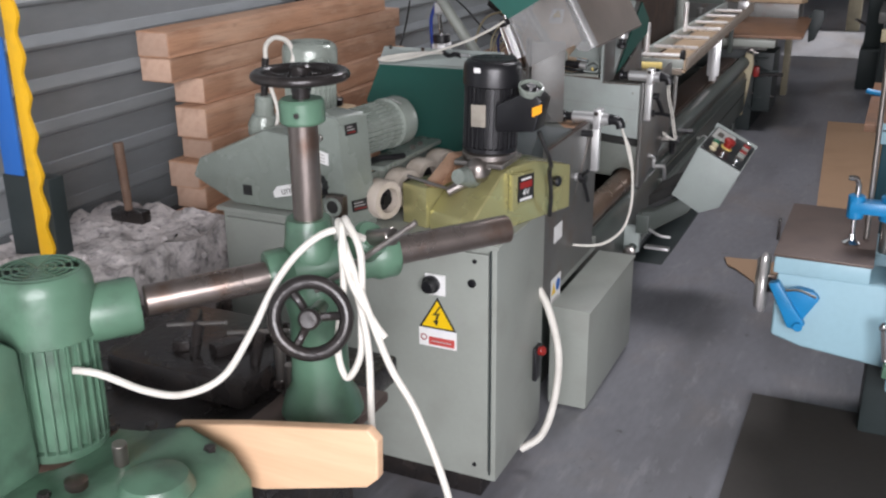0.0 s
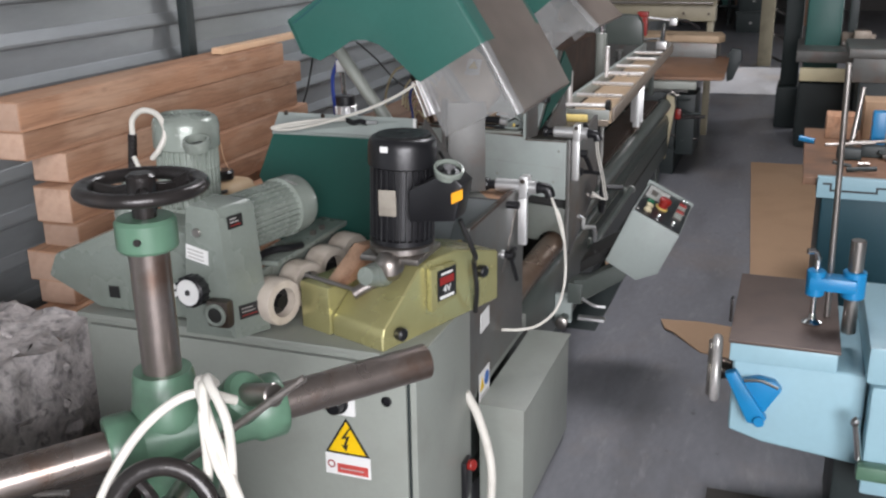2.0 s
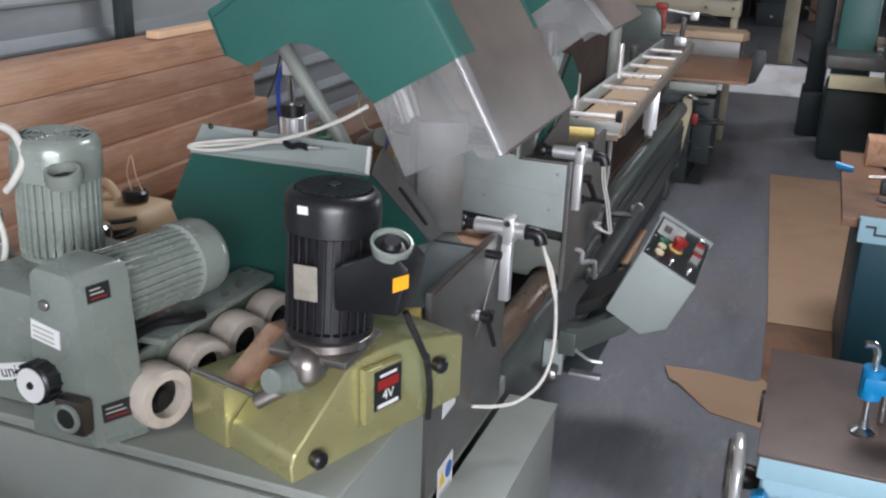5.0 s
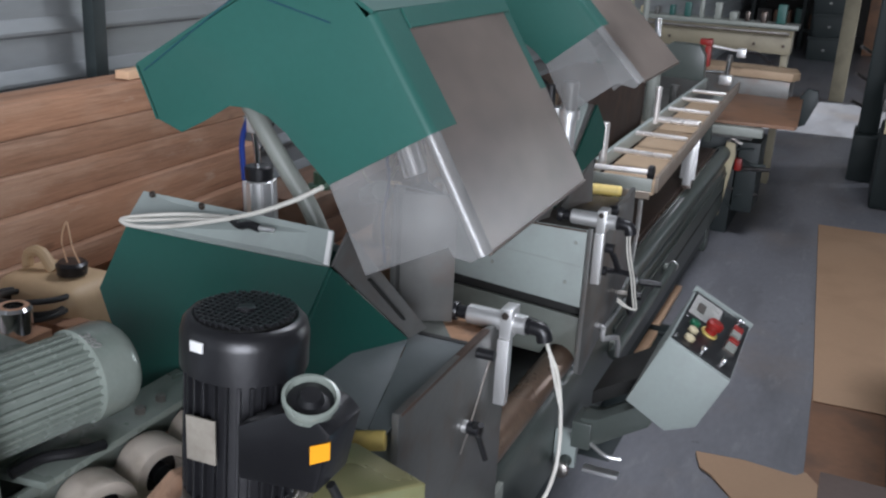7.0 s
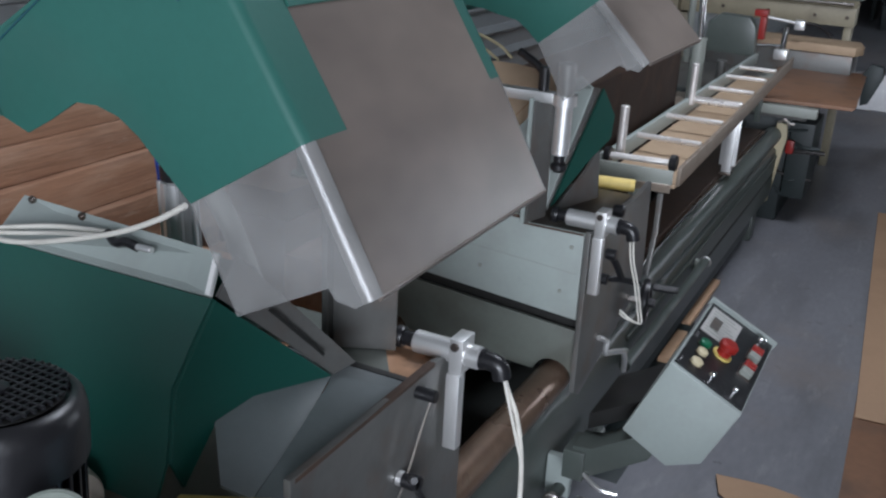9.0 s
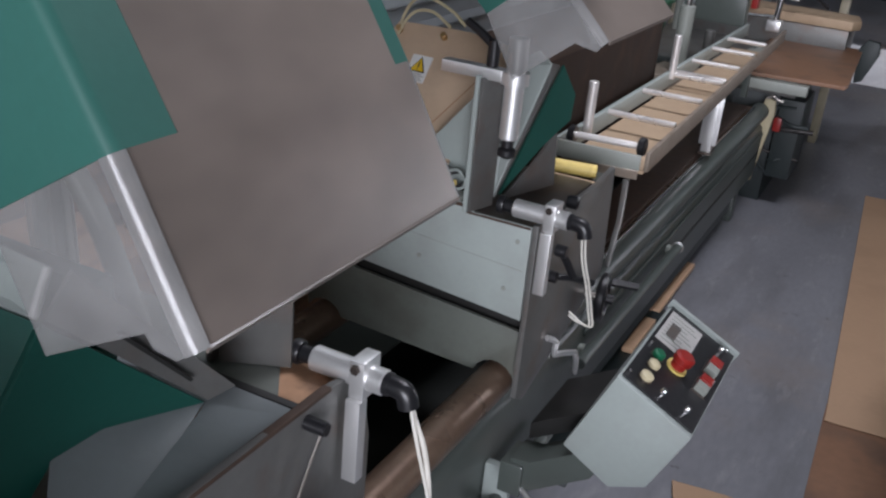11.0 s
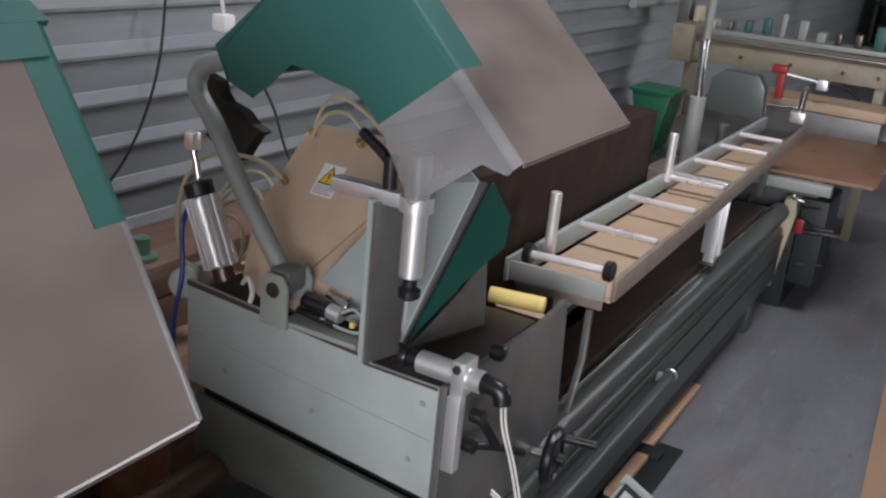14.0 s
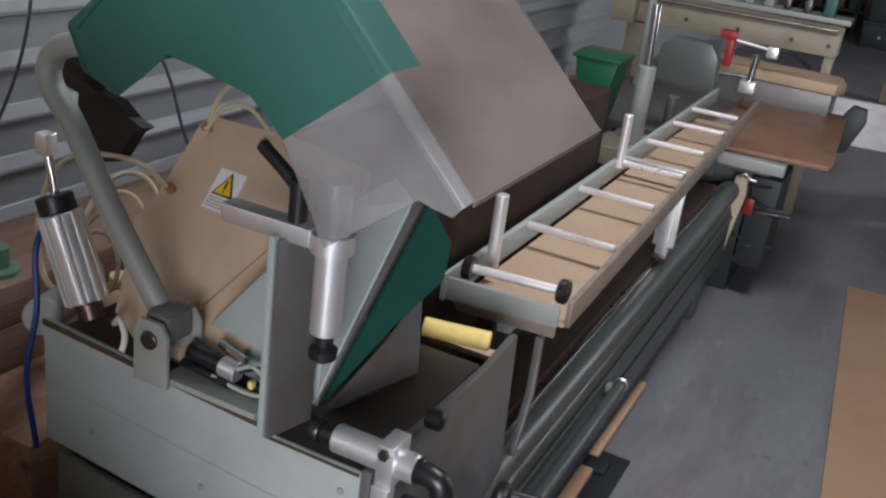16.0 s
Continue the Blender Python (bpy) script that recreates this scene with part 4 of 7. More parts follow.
eb = part("switch_cabinet", box((-0.785, 2.5, 0.066), (-0.654, 3.06, 0.411), 0.006), PANEL, saw, "grey-green box on the bed")
part("lid", box((-0.788, 2.497, 0.411), (-0.650, 3.064, 0.416), 0.002), PANEL, eb)
part("leg", box((-1.45, 2.56, 0.058), (-0.85, 3.02, 0.159), 0.006), BED, saw)
part("leg", box((-1.45, 6.42, 0.0), (-0.92, 6.72, 0.159), 0.006), BED, saw)
part("foot", box((-0.918, 6.60, 0.0), (-0.852, 6.70, 0.159), 0.01), BED, saw)
lt = part("lower_tube", rod((-0.802, 4.15, 0.357), (-0.802, 5.19, 0.357), 0.018), BED, saw, "lower slide tube")
part("tube_cap", lathe([(0.019, 0), (0.022, 0.006), (0.016, 0.012)], (-0.802, 5.188, 0.357), (-0.802, 6.0, 0.357), 20), ALU, lt)
for y in (4.2, 5.12):
    part("tube_bracket", box((-0.831, y, 0.335), (-0.815, y + 0.03, 0.38), 0.004), PANEL, lt)
ar = part("arm_rod", rod((-0.79, 3.55, 0.247), (-0.79, 3.92, 0.262), 0.017), BED, saw, "rod that carries the control arm")
part("rod_cap", lathe([(0.018, 0), (0.024, 0.004), (0.024, 0.016), (0.015, 0.022)], (-0.79, 3.552, 0.247), (-0.79, 3.0, 0.23), 20), STEEL, ar, "bright round knob")
part("rod_bracket", box((-0.831, 3.60, 0.225), (-0.765, 3.625, 0.34), 0.004), PANEL_LIGHT, ar)
part("hose_saddle", box((-0.72, 3.5, 0.285), (-0.62, 3.53, 0.296), 0.002), ALU, saw)
# offcuts and a dark plate under the bed
for y0, y1, x in ((4.93, 5.22, -0.855), (5.30, 5.87, -0.868)):
    thing("floor_batten", box((x - 0.022, y0, 0.0125), (x + 0.022, y1, 0.034), 0.003), PINE, "pale wooden batten on the floor beside the saw bed", "batten", "floor battens")
thing("packing_strip", box((-0.885, 5.225, 0.0125), (-0.80, 5.295, 0.030), 0.002), DARK, "dark strip lying between the floor battens", "strip")
thing("rubber_mat", box((-0.90, 4.05, 0.002), (-0.755, 5.37, 0.012), 0.002), DARK, "dark plate lying on the floor under the batten", "mat")

# ---- saw head at the infeed end ----
ha = part("apron_plate", prism([(2.43, 0.46), (2.96, 0.46), (2.96, 0.80), (2.925, 0.93), (2.85, 0.946), (2.43, 0.950)], "x", -0.80, -0.787, 0.002), PLATE, saw, "worn grey apron plate")
part("rust_edge", box((-0.8005, 2.44, 0.940), (-0.7865, 2.84, 0.9475), 0.001), RUST, ha)
part("plate_mark", box((-0.7865, 2.52, 0.62), (-0.7855, 2.60, 0.675), 0), WHITE, ha)
sl = part("safety_label", box((-0.7865, 2.505, 0.40), (-0.7855, 2.60, 0.50), 0), WHITE, ha, "white safety label with yellow and blue signs")
part("blue_sign", rod((-0.7855, 2.573, 0.465), (-0.785, 2.573, 0.465), 0.021, 24), BLUEPRINT, sl)
part("yellow_sign", prism([(2.510, 0.445), (2.550, 0.445), (2.530, 0.485)], "x", -0.7855, -0.785, 0), LABELYELLOW, sl)
part("print_bar", box((-0.7855, 2.515, 0.412), (-0.785, 2.59, 0.428), 0), PRINTGREY, sl)
part("apron_skirt", box((-0.815, 2.43, 0.42), (-0.801, 3.06, 0.47), 0.002), PANEL, saw)
part("saw_table", box((-1.40, 2.72, 0.90), (-0.802, 2.935, 0.925), 0.003), BROWNPLATE, saw, "worn brown saw table with warm light in its colour")
part("chute_plate", slab([(-0.962, 2.486, 0.960), (-0.948, 2.562, 0.972), (-0.900, 2.695, 0.955), (-0.885, 2.61, 0.928), (-0.835, 2.41, 0.915), (-0.885, 2.405, 0.922)], 0.005), CHUTE, saw)
part("chute_side", slab([(-0.899, 2.697, 0.952), (-0.804, 2.752, 0.936), (-0.803, 2.41, 0.915), (-0.834, 2.41, 0.914), (-0.883, 2.61, 0.927)], 0.006), CHUTE, saw)
part("head_body", box((-1.40, 2.62, 0.50), (-0.802, 2.935, 0.899), 0.006), PANEL, saw)
part("table_slot", box((-1.05, 2.785, 0.926), (-0.805, 2.799, 0.930), 0.001), VOID, saw, "black slot across the saw table")
part("table_insert", prism([(-1.40, 2.800), (-0.852, 2.800), (-0.945, 2.934), (-1.40, 2.934)], "z", 0.9255, 0.9285, 0.001), DIMPANEL, saw, "grey table insert")
part("table_insert", prism([(-1.40, 2.722), (-0.815, 2.722), (-0.815, 2.784), (-1.40, 2.784)], "z", 0.9255, 0.9285, 0.001), CHUTE, saw)
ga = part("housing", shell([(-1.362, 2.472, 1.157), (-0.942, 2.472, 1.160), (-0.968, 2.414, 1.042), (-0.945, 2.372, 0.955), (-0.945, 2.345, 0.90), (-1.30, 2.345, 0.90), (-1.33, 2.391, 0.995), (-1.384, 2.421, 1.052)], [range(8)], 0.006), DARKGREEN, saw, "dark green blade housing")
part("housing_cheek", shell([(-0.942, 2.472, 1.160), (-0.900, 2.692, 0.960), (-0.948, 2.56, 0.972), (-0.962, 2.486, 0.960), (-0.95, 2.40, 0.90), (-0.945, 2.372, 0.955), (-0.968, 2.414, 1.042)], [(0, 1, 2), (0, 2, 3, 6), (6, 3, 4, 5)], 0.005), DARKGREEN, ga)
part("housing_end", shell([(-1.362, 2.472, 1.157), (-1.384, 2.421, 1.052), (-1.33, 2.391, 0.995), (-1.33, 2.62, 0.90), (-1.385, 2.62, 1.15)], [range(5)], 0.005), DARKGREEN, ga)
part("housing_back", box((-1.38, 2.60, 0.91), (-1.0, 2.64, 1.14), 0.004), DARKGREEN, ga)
part("top_flange", slab([(-1.368, 2.470, 1.160), (-0.944, 2.470, 1.164), (-0.955, 2.505, 1.212), (-1.388, 2.55, 1.202)], 0.005), PANEL_LIGHT, ga, "pale grey folded flange")
part("guard_strip", slab([(-0.943, 2.478, 1.162), (-0.900, 2.700, 0.957), (-0.882, 2.738, 0.968), (-0.935, 2.515, 1.212)], 0.006), PLATE, ga)
part("guard_slot", slab([(-0.916, 2.56, 1.115), (-0.895, 2.66, 1.01), (-0.893, 2.664, 1.012), (-0.914, 2.564, 1.118)], 0.009), VOID, ga)
for x, y in ((-1.36, 2.542), (-1.24, 2.53)):
    bolt(ga, (x, y, 1.200), (0, -0.5, 0.8), 0.006, 0.009, DARKSTEEL)
part("fence_plate", slab([(-0.985, 2.830, 0.930), (-0.885, 2.878, 0.930), (-0.885, 2.878, 1.20), (-0.985, 2.830, 1.20)], 0.012, 0.001), PLATE, saw, "dark steel fence plate")
part("fence_rib", box((-1.0, 2.815, 0.930), (-0.988, 2.850, 1.21), 0.002), PLATE, saw)
part("yellow_grip", rod((-0.93, 2.37, 0.893), (-0.802, 2.417, 0.905), 0.017, 20), GRIPYELLOW, saw, "worn yellow handle")


def clamp(parent, y, x0, z, side, rod_end):
    """A level pneumatic clamp on its bracket: cylinder along x, block, hanging bar, levers."""
    c = part("clamp", rod((x0, y, z), (x0 + 0.128, y, z), 0.0205, 28), ALU, parent, "aluminium pneumatic clamp cylinder")
    part("clamp_nose", rod((x0 - 0.022, y, z), (x0, y, z), 0.014, 16), BLACK, c)
    part("clamp_pad", lathe([(0.018, 0), (0.02, 0.004), (0.02, 0.014), (0.012, 0.018)], (x0 - 0.022, y, z), (x0 - 1, y, z), 20), BLACK, c)
    part("clamp_elbow", tube([(x0 + 0.120, y, z), (x0 + 0.150, y, z - 0.001), (x0 + 0.163, y, z - 0.008), (x0 + 0.168, y, z - 0.026)], 0.0165, 14, 4), BLACK, c, "black elbow fitting")
    bx = x0 + 0.090
    part("clamp_collar", rod((x0 + 0.127, y, z), (x0 + 0.137, y, z), 0.0185, 24), BLACK, c)
    part("clamp_block", box((bx - 0.013, y - 0.024, z - 0.03), (bx + 0.013, y + 0.024, z + 0.034), 0.003), ALU, c)
    bolt(c, (bx, y - 0.026, z + 0.022), (0, -1, 0), 0.008, 0.006, DARKSTEEL)
    part("hanging_bar", box((bx - 0.013, y - 0.02 * side - 0.011, z - 0.175), (bx + 0.013, y - 0.02 * side + 0.011, z - 0.03), 0.002), ALU, c)
    return c


ca = clamp(saw, 2.897, -0.856, 0.947, 1, 0)
lever(ca, (-0.765, 2.725, 0.787), (-0.735, 2.684, 0.822), 0.006)
lever(ca, (-0.765, 2.735, 0.780), (-0.757, 2.785, 0.69), 0.006)
part("tension_wire", tube([(-0.757, 2.777, 0.922), (-0.764, 2.755, 0.865), (-0.770, 2.728, 0.80), (-0.774, 2.69, 0.745)], 0.0025, 6, 3), STEEL, ca)
part("wire_knob", rod((-0.787, 2.777, 0.922), (-0.750, 2.777, 0.922), 0.011, 14), BLACK, ca)
part("lever_pivot", rod((-0.787, 2.725, 0.787), (-0.755, 2.725, 0.787), 0.013, 14), ALU, ca)
thing("air_hose", tube([(-0.687, 2.905, 0.925), (-0.680, 2.905, 0.90), (-0.655, 2.90, 0.85), (-0.64, 2.90, 0.76), (-0.635, 2.885, 0.66), (-0.65, 2.85, 0.585), (-0.69, 2.80, 0.548), (-0.735, 2.76, 0.542), (-0.784, 2.718, 0.552)], 0.0044, 10), CABLE, "white air hose hanging from the clamp", "hose", "air hoses")
thing("air_hose", tube([(-0.685, 2.898, 0.925), (-0.668, 2.89, 0.88), (-0.638, 2.895, 0.77)], 0.003, 8), CABLE, "white air hose hanging from the clamp", "hose", "air hoses")


def hood(near, split, top, y0, y1, name, strip):
    """A folded hood: green sheet cheeks and roof, clear plastic nose and front with rounded side bends.
    near: outlines (x, z) of the green cheek and the clear nose; split: the front's line; top: the roof's points."""
    a, b, c = Vector((split[0][0], 0, split[0][1])), Vector((split[1][0], 0, split[1][1])), Vector((split[2][0], 0, split[2][1]))
    inn = (a - c).normalized()
    nrm = Vector((inn.z, 0, -inn.x))
    R, t = 0.015, 0.004

    def inset(points):
        out = []
        for p in points:
            v = Vector((p[0], 0, p[1]))
            near_front = abs((v - c).dot(nrm)) < 0.012
            v = v - nrm * R if near_front else v
            out.append((v.x, v.z))
        return out

    def q(p, y, o=0.0):
        return Vector((p.x, y, p.z)) + nrm * o

    cheek, nose = inset(near[0]), inset(near[1])
    body = part(name, prism(cheek, "y", y0, y0 + t, 0.001), GREEN, saw, "raised dark green sheet hood with clear plastic nose")
    part("far_cheek", prism(cheek, "y", y1 - t, y1, 0.001), GREEN, body)
    part("nose_side", prism(nose, "y", y0, y0 + t, 0.001), POLYSIDE, body, "clear scuffed plastic nose")
    part("nose_side", prism(nose, "y", y1 - t, y1, 0.001), POLYSIDE, body)
    d = b + (a - b) * 0.78
    for low, high, mat, nm in ((c, b, POLYEDGE, "nose_bend"), (b, a, GREEN, "corner_bend")):
        for y, s in ((y0, 1), (y1, -1)):
            arc = [(y + s * (R - R * math.cos(k * math.pi / 16)), R * math.sin(k * math.pi / 16) - R) for k in range(9)]
            if mat is GREEN:
                arc.append((y + (0.082 if s > 0 else -strip), 0.0))
            pts = [q(low, yy, oo) for yy, oo in arc] + [q(high, yy, oo) for yy, oo in arc]
            m_ = len(arc)
            part(nm, shell(pts, [(k, k + 1, m_ + k + 1, m_ + k) for k in range(m_ - 1)], 0.003), mat, body)
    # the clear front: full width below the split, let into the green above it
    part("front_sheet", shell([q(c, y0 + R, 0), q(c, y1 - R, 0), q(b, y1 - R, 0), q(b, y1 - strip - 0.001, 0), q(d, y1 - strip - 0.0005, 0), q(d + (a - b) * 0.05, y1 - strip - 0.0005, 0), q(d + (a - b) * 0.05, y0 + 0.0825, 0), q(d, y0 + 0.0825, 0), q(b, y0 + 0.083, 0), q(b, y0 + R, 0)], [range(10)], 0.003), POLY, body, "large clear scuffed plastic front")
    e = d + (a - b) * 0.05
    part("front_band", shell([q(e, y0 + 0.083, 0.0), q(e, y1 - R, 0.0), q(a, y1 - R, 0.0), q(a, y0 + 0.083, 0.0)], [range(4)], 0.003), GREEN, body)
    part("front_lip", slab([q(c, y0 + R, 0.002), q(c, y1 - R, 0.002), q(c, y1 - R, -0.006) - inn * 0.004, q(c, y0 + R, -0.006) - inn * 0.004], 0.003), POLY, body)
    tp = [Vector((p[0], 0, p[1])) for p in top]
    for p, r_ in zip([a - nrm * 0.002] + tp[:-2], tp[:-1]):
        part("roof", slab([q(p, y0), q(p, y1), q(r_, y1), q(r_, y0)], 0.006), GREEN, body)
    part("rear", slab([q(tp[-2], y0), q(tp[-2], y1), q(tp[-1], y1), q(tp[-1], y0)], 0.006), GREEN, body)
    return body


A_cheek = [(-1.249, 1.468), (-1.213, 1.389), (-1.166, 1.373), (-1.125, 1.395), (-1.075, 1.426), (-1.04, 1.427), (-1.006, 1.418), (-0.975, 1.398), (-0.954, 1.378), (-0.898, 1.328), (-0.730, 1.430), (-0.831, 1.587), (-0.87, 1.607), (-1.02, 1.612)]
A_nose = [(-0.898, 1.328), (-0.832, 1.196), (-0.70, 1.265), (-0.690, 1.252), (-0.663, 1.249), (-0.638, 1.266), (-0.730, 1.430)]
hoA = hood((A_cheek, A_nose), ((-0.831, 1.587), (-0.730, 1.430), (-0.638, 1.266)), ((-0.87, 1.607), (-1.02, 1.612), (-1.25, 1.47), (-1.213, 1.389)), 2.385, 2.905, "hood", 0.042)
B_cheek = [(-1.325, 1.44), (-1.297, 1.383), (-1.241, 1.362), (-1.20, 1.395), (-1.156, 1.435), (-1.11, 1.430), (-1.074, 1.421), (-1.025, 1.412), (-1.0, 1.395), (-0.969, 1.366), (-0.831, 1.478), (-0.965, 1.613), (-1.0, 1.636), (-1.10, 1.640)]
B_nose = [(-0.969, 1.366), (-0.896, 1.241), (-0.772, 1.339), (-0.752, 1.334), (-0.725, 1.330), (-0.706, 1.352), (-0.831, 1.478)]
hoB = hood((B_cheek, B_nose), ((-0.965, 1.613), (-0.831, 1.478), (-0.706, 1.352)), ((-1.0, 1.637), (-1.10, 1.641), (-1.327, 1.442), (-1.297, 1.383)), 3.645, 4.135, "hood", 0.018)
for h_, pts in ((hoA, [(-1.235, 1.462), (-1.06, 1.59)]), (hoA, [(-1.03, 1.595), (-0.90, 1.565)]), (hoB, [(-1.31, 1.44), (-1.14, 1.62)])):
    y_ = (2.385 if h_ is hoA else 3.645) - 0.0008
    (x0, z0), (x1, z1) = pts
    part("fold_line", slab([(x0, y_, z0), (x1, y_, z1), (x1, y_, z1 + 0.003), (x0, y_, z0 + 0.003)], 0.001), TEAL, h_)


def bent_arm(parent, pts, name="lift_arm"):
    return part(name, tube(pts, 0.0185, 16, 8), PANEL, parent, "bent grey-green lift tube")


def air_cylinder(parent, base, top, rod_top, r=0.031):
    c = part("air_cylinder", rod(base, top, r, 28), ALU, parent, "ribbed aluminium air cylinder")
    for i in range(8):
        a = 2 * math.pi * i / 8
        b0, b1 = Vector(base), Vector(top)
        d = (b1 - b0).normalized()
        u = d.orthogonal().normalized()
        o = (u * math.cos(a) + d.cross(u) * math.sin(a)) * r
        part("rib", rod(b0 + o, b1 + o, 0.0045, 8), ALU, c)
    part("end_cap", rod(Vector(top), Vector(top) + (Vector(top) - Vector(base)).normalized() * 0.03, r * 0.95, 20), BLACK, c)
    part("foot", rod(Vector(base) - (Vector(top) - Vector(base)).normalized() * 0.03, base, r * 0.7, 14), DARKSTEEL, c)
    part("piston_rod", rod(top, rod_top, 0.007, 12), CHROME, c)
    part("fork", box(Vector(rod_top) - Vector((0.012, 0.012, 0.015)), Vector(rod_top) + Vector((0.012, 0.012, 0.02)), 0.004), ALU, c)
    return c


# lift arms and cylinders of both heads
bent_arm(saw, [(-1.05, 2.75, 0.95), (-1.138, 2.75, 1.142), (-1.205, 2.75, 1.235), (-1.27, 2.75, 1.325), (-1.31, 2.75, 1.39), (-1.30, 2.74, 1.43), (-1.24, 2.72, 1.45)])
air_cylinder(saw, (-1.29, 2.80, 0.97), (-1.30, 2.80, 1.185), (-1.305, 2.79, 1.30))
bent_arm(saw, [(-1.185, 3.695, 1.0), (-1.206, 3.695, 1.04), (-1.292, 3.695, 1.155), (-1.372, 3.695, 1.278), (-1.418, 3.695, 1.335), (-1.420, 3.70, 1.372), (-1.385, 3.70, 1.398), (-1.30, 3.70, 1.415)])
cb = air_cylinder(saw, (-1.357, 3.70, 0.995), (-1.413, 3.70, 1.13), (-1.437, 3.70, 1.235))
thing("blue_air_hose", tube([(-1.43, 3.69, 1.12), (-1.445, 3.68, 1.06), (-1.425, 3.66, 0.97), (-1.43, 3.64, 0.86), (-1.425, 3.65, 0.72)], 0.005, 10), BLUETUBE, "blue air hose hanging behind the saw head", "hose", "blue hoses")
thing("blue_air_hose", tube([(-1.315, 2.79, 1.32), (-1.335, 2.79, 1.26), (-1.335, 2.80, 1.15), (-1.33, 2.80, 0.97)], 0.006, 10), BLUETUBE, "blue air hose beside the air cylinder", "hose", "blue hoses")

# ---- saw head at the outfeed end ----
hb = part("head_panel", prism([(-1.402, 0.748), (-0.812, 0.702), (-0.812, 0.93), (-0.955, 0.93), (-0.972, 0.945), (-1.402, 0.97)], "y", 3.652, 3.66, 0.002), PANEL_LIGHT, saw, "pale grey-green front panel")
for x, z in ((-1.30, 0.80), (-1.08, 0.79), (-0.86, 0.77), (-0.84, 0.89)):
    bolt(hb, (x, 3.652, z), (0, -1, 0), 0.006, 0.003, PANEL)
part("rust_edge", slab([(-1.402, 3.6515, 0.958), (-0.974, 3.6515, 0.936), (-0.974, 3.6515, 0.944), (-1.402, 3.6515, 0.969)], 0.002), RUST, hb)
part("rust_edge", slab([(-0.970, 3.6515, 0.924), (-0.813, 3.6515, 0.924), (-0.813, 3.6515, 0.929), (-0.970, 3.6515, 0.929)], 0.002), RUST, hb)
part("seam", slab([(-1.40, 3.6518, 0.862), (-0.82, 3.6518, 0.822), (-0.82, 3.6518, 0.8235), (-1.40, 3.6518, 0.8635)], 0.001), PANEL, hb)
bm_pts = [(-1.40, 0.708), (-1.40, 0.57)]
for cx, cz, r in ((-1.35, 0.528, 0.055), (-0.868, 0.515, 0.055)):
    a0, a1 = (150, 20) if cx < -1 else (165, -12)
    bm_pts += [(cx + r * math.cos(radians(a0 + (a1 - a0) * k / 8)), cz + r * math.sin(radians(a0 + (a1 - a0) * k / 8))) for k in range(9)]
bm_pts += [(-0.802, 0.49), (-0.802, 0.662)]
# darker grey than the panel above, as its shade would make it
part("carriage_plate", prism(bm_pts, "y", 3.672, 3.684, 0.001), DIMPANEL, saw, "carriage plate cut out round the guide shafts")
# black block filling the gap where only shade falls
part("shadow_gap", box((-1.40, 3.70, 0.66), (-0.812, 3.72, 0.76), 0), VOID, saw)
part("carriage_body", box((-1.40, 3.722, 0.58), (-0.815, 4.05, 0.905), 0.004), BED, saw)
part("apron_plate", prism([(3.655, 0.50), (3.70, 0.475), (4.13, 0.60), (4.205, 0.63), (4.17, 0.938), (4.05, 0.925), (3.655, 0.935)], "x", -0.811, -0.797, 0.002), PLATE, saw, "worn grey apron plate")
part("saw_table", box((-1.0, 3.661, 0.906), (-0.812, 4.04, 0.929), 0.002), DARKSTEEL, saw, "dark worn saw table")
part("table_rear", box((-1.40, 3.661, 0.906), (-1.001, 4.05, 0.94), 0.002), RUST, saw, "rusty rear table")
part("fence_plate", slab([(-0.964, 3.643, 0.93), (-0.944, 3.722, 0.93), (-0.944, 3.722, 1.232), (-0.964, 3.643, 1.232)], 0.008, 0.001), PLATE, saw, "steel fence plate")
part("fence_rib", box((-0.976, 3.638, 0.93), (-0.966, 3.650, 1.238), 0.002), PANEL_LIGHT, saw, "pale edge strip of the fence")
part("rear_gusset", slab([(-0.970, 3.725, 0.945), (-0.970, 3.725, 1.22), (-1.19, 3.755, 0.958)], 0.006), PANEL_LIGHT, saw)
# tilted blade guard behind the fence
def on_guard(x, z):
    """A point of the guard's sloping plane."""
    return (x, 3.8865 - 0.119 * (x + 1.286) + 1.009 * (z - 1.1245), z)


gp = part("guard_plate", slab([on_guard(x, z) for x, z in ((-1.10, 0.955), (-0.995, 1.09), (-1.02, 1.235), (-1.16, 1.246), (-1.215, 1.245), (-1.375, 1.238), (-1.384, 1.222), (-1.386, 1.12), (-1.398, 1.075), (-1.33, 0.97), (-1.27, 0.953))], 0.008), BEIGE, saw, "beige guard plate with a warning label")
part("plate_crease", slab([on_guard(-1.20, 0.99), on_guard(-1.06, 1.20), on_guard(-1.057, 1.20), on_guard(-1.197, 0.99)], 0.009), BROWNPLATE, gp)
for x, y, z in ((-1.36, 3.990, 1.218), (-1.226, 3.978, 1.222), (-1.36, 3.90, 1.128), (-1.18, 3.76, 1.015)):
    part("plate_stud", rod((x, y - 0.004, z + 0.004), (x, y - 0.016, z + 0.016), 0.008, 14), BRASS, gp)
LO, LX, LY = Vector((-1.286, 3.8865, 1.1245)), Vector((0.059, -0.007, 0.001)), Vector((-0.003, 0.0545, 0.0540))


def on_label(u, v):
    return LO + LX * u + LY * v


def label_quad(u0, v0, u1, v1, t):
    return slab([on_label(u0, v0), on_label(u1, v0), on_label(u1, v1), on_label(u0, v1)], t)


wl = part("warning_label", label_quad(0, 0, 1, 1, 0.0105), WHITE, gp, "white label with a yellow warning triangle")
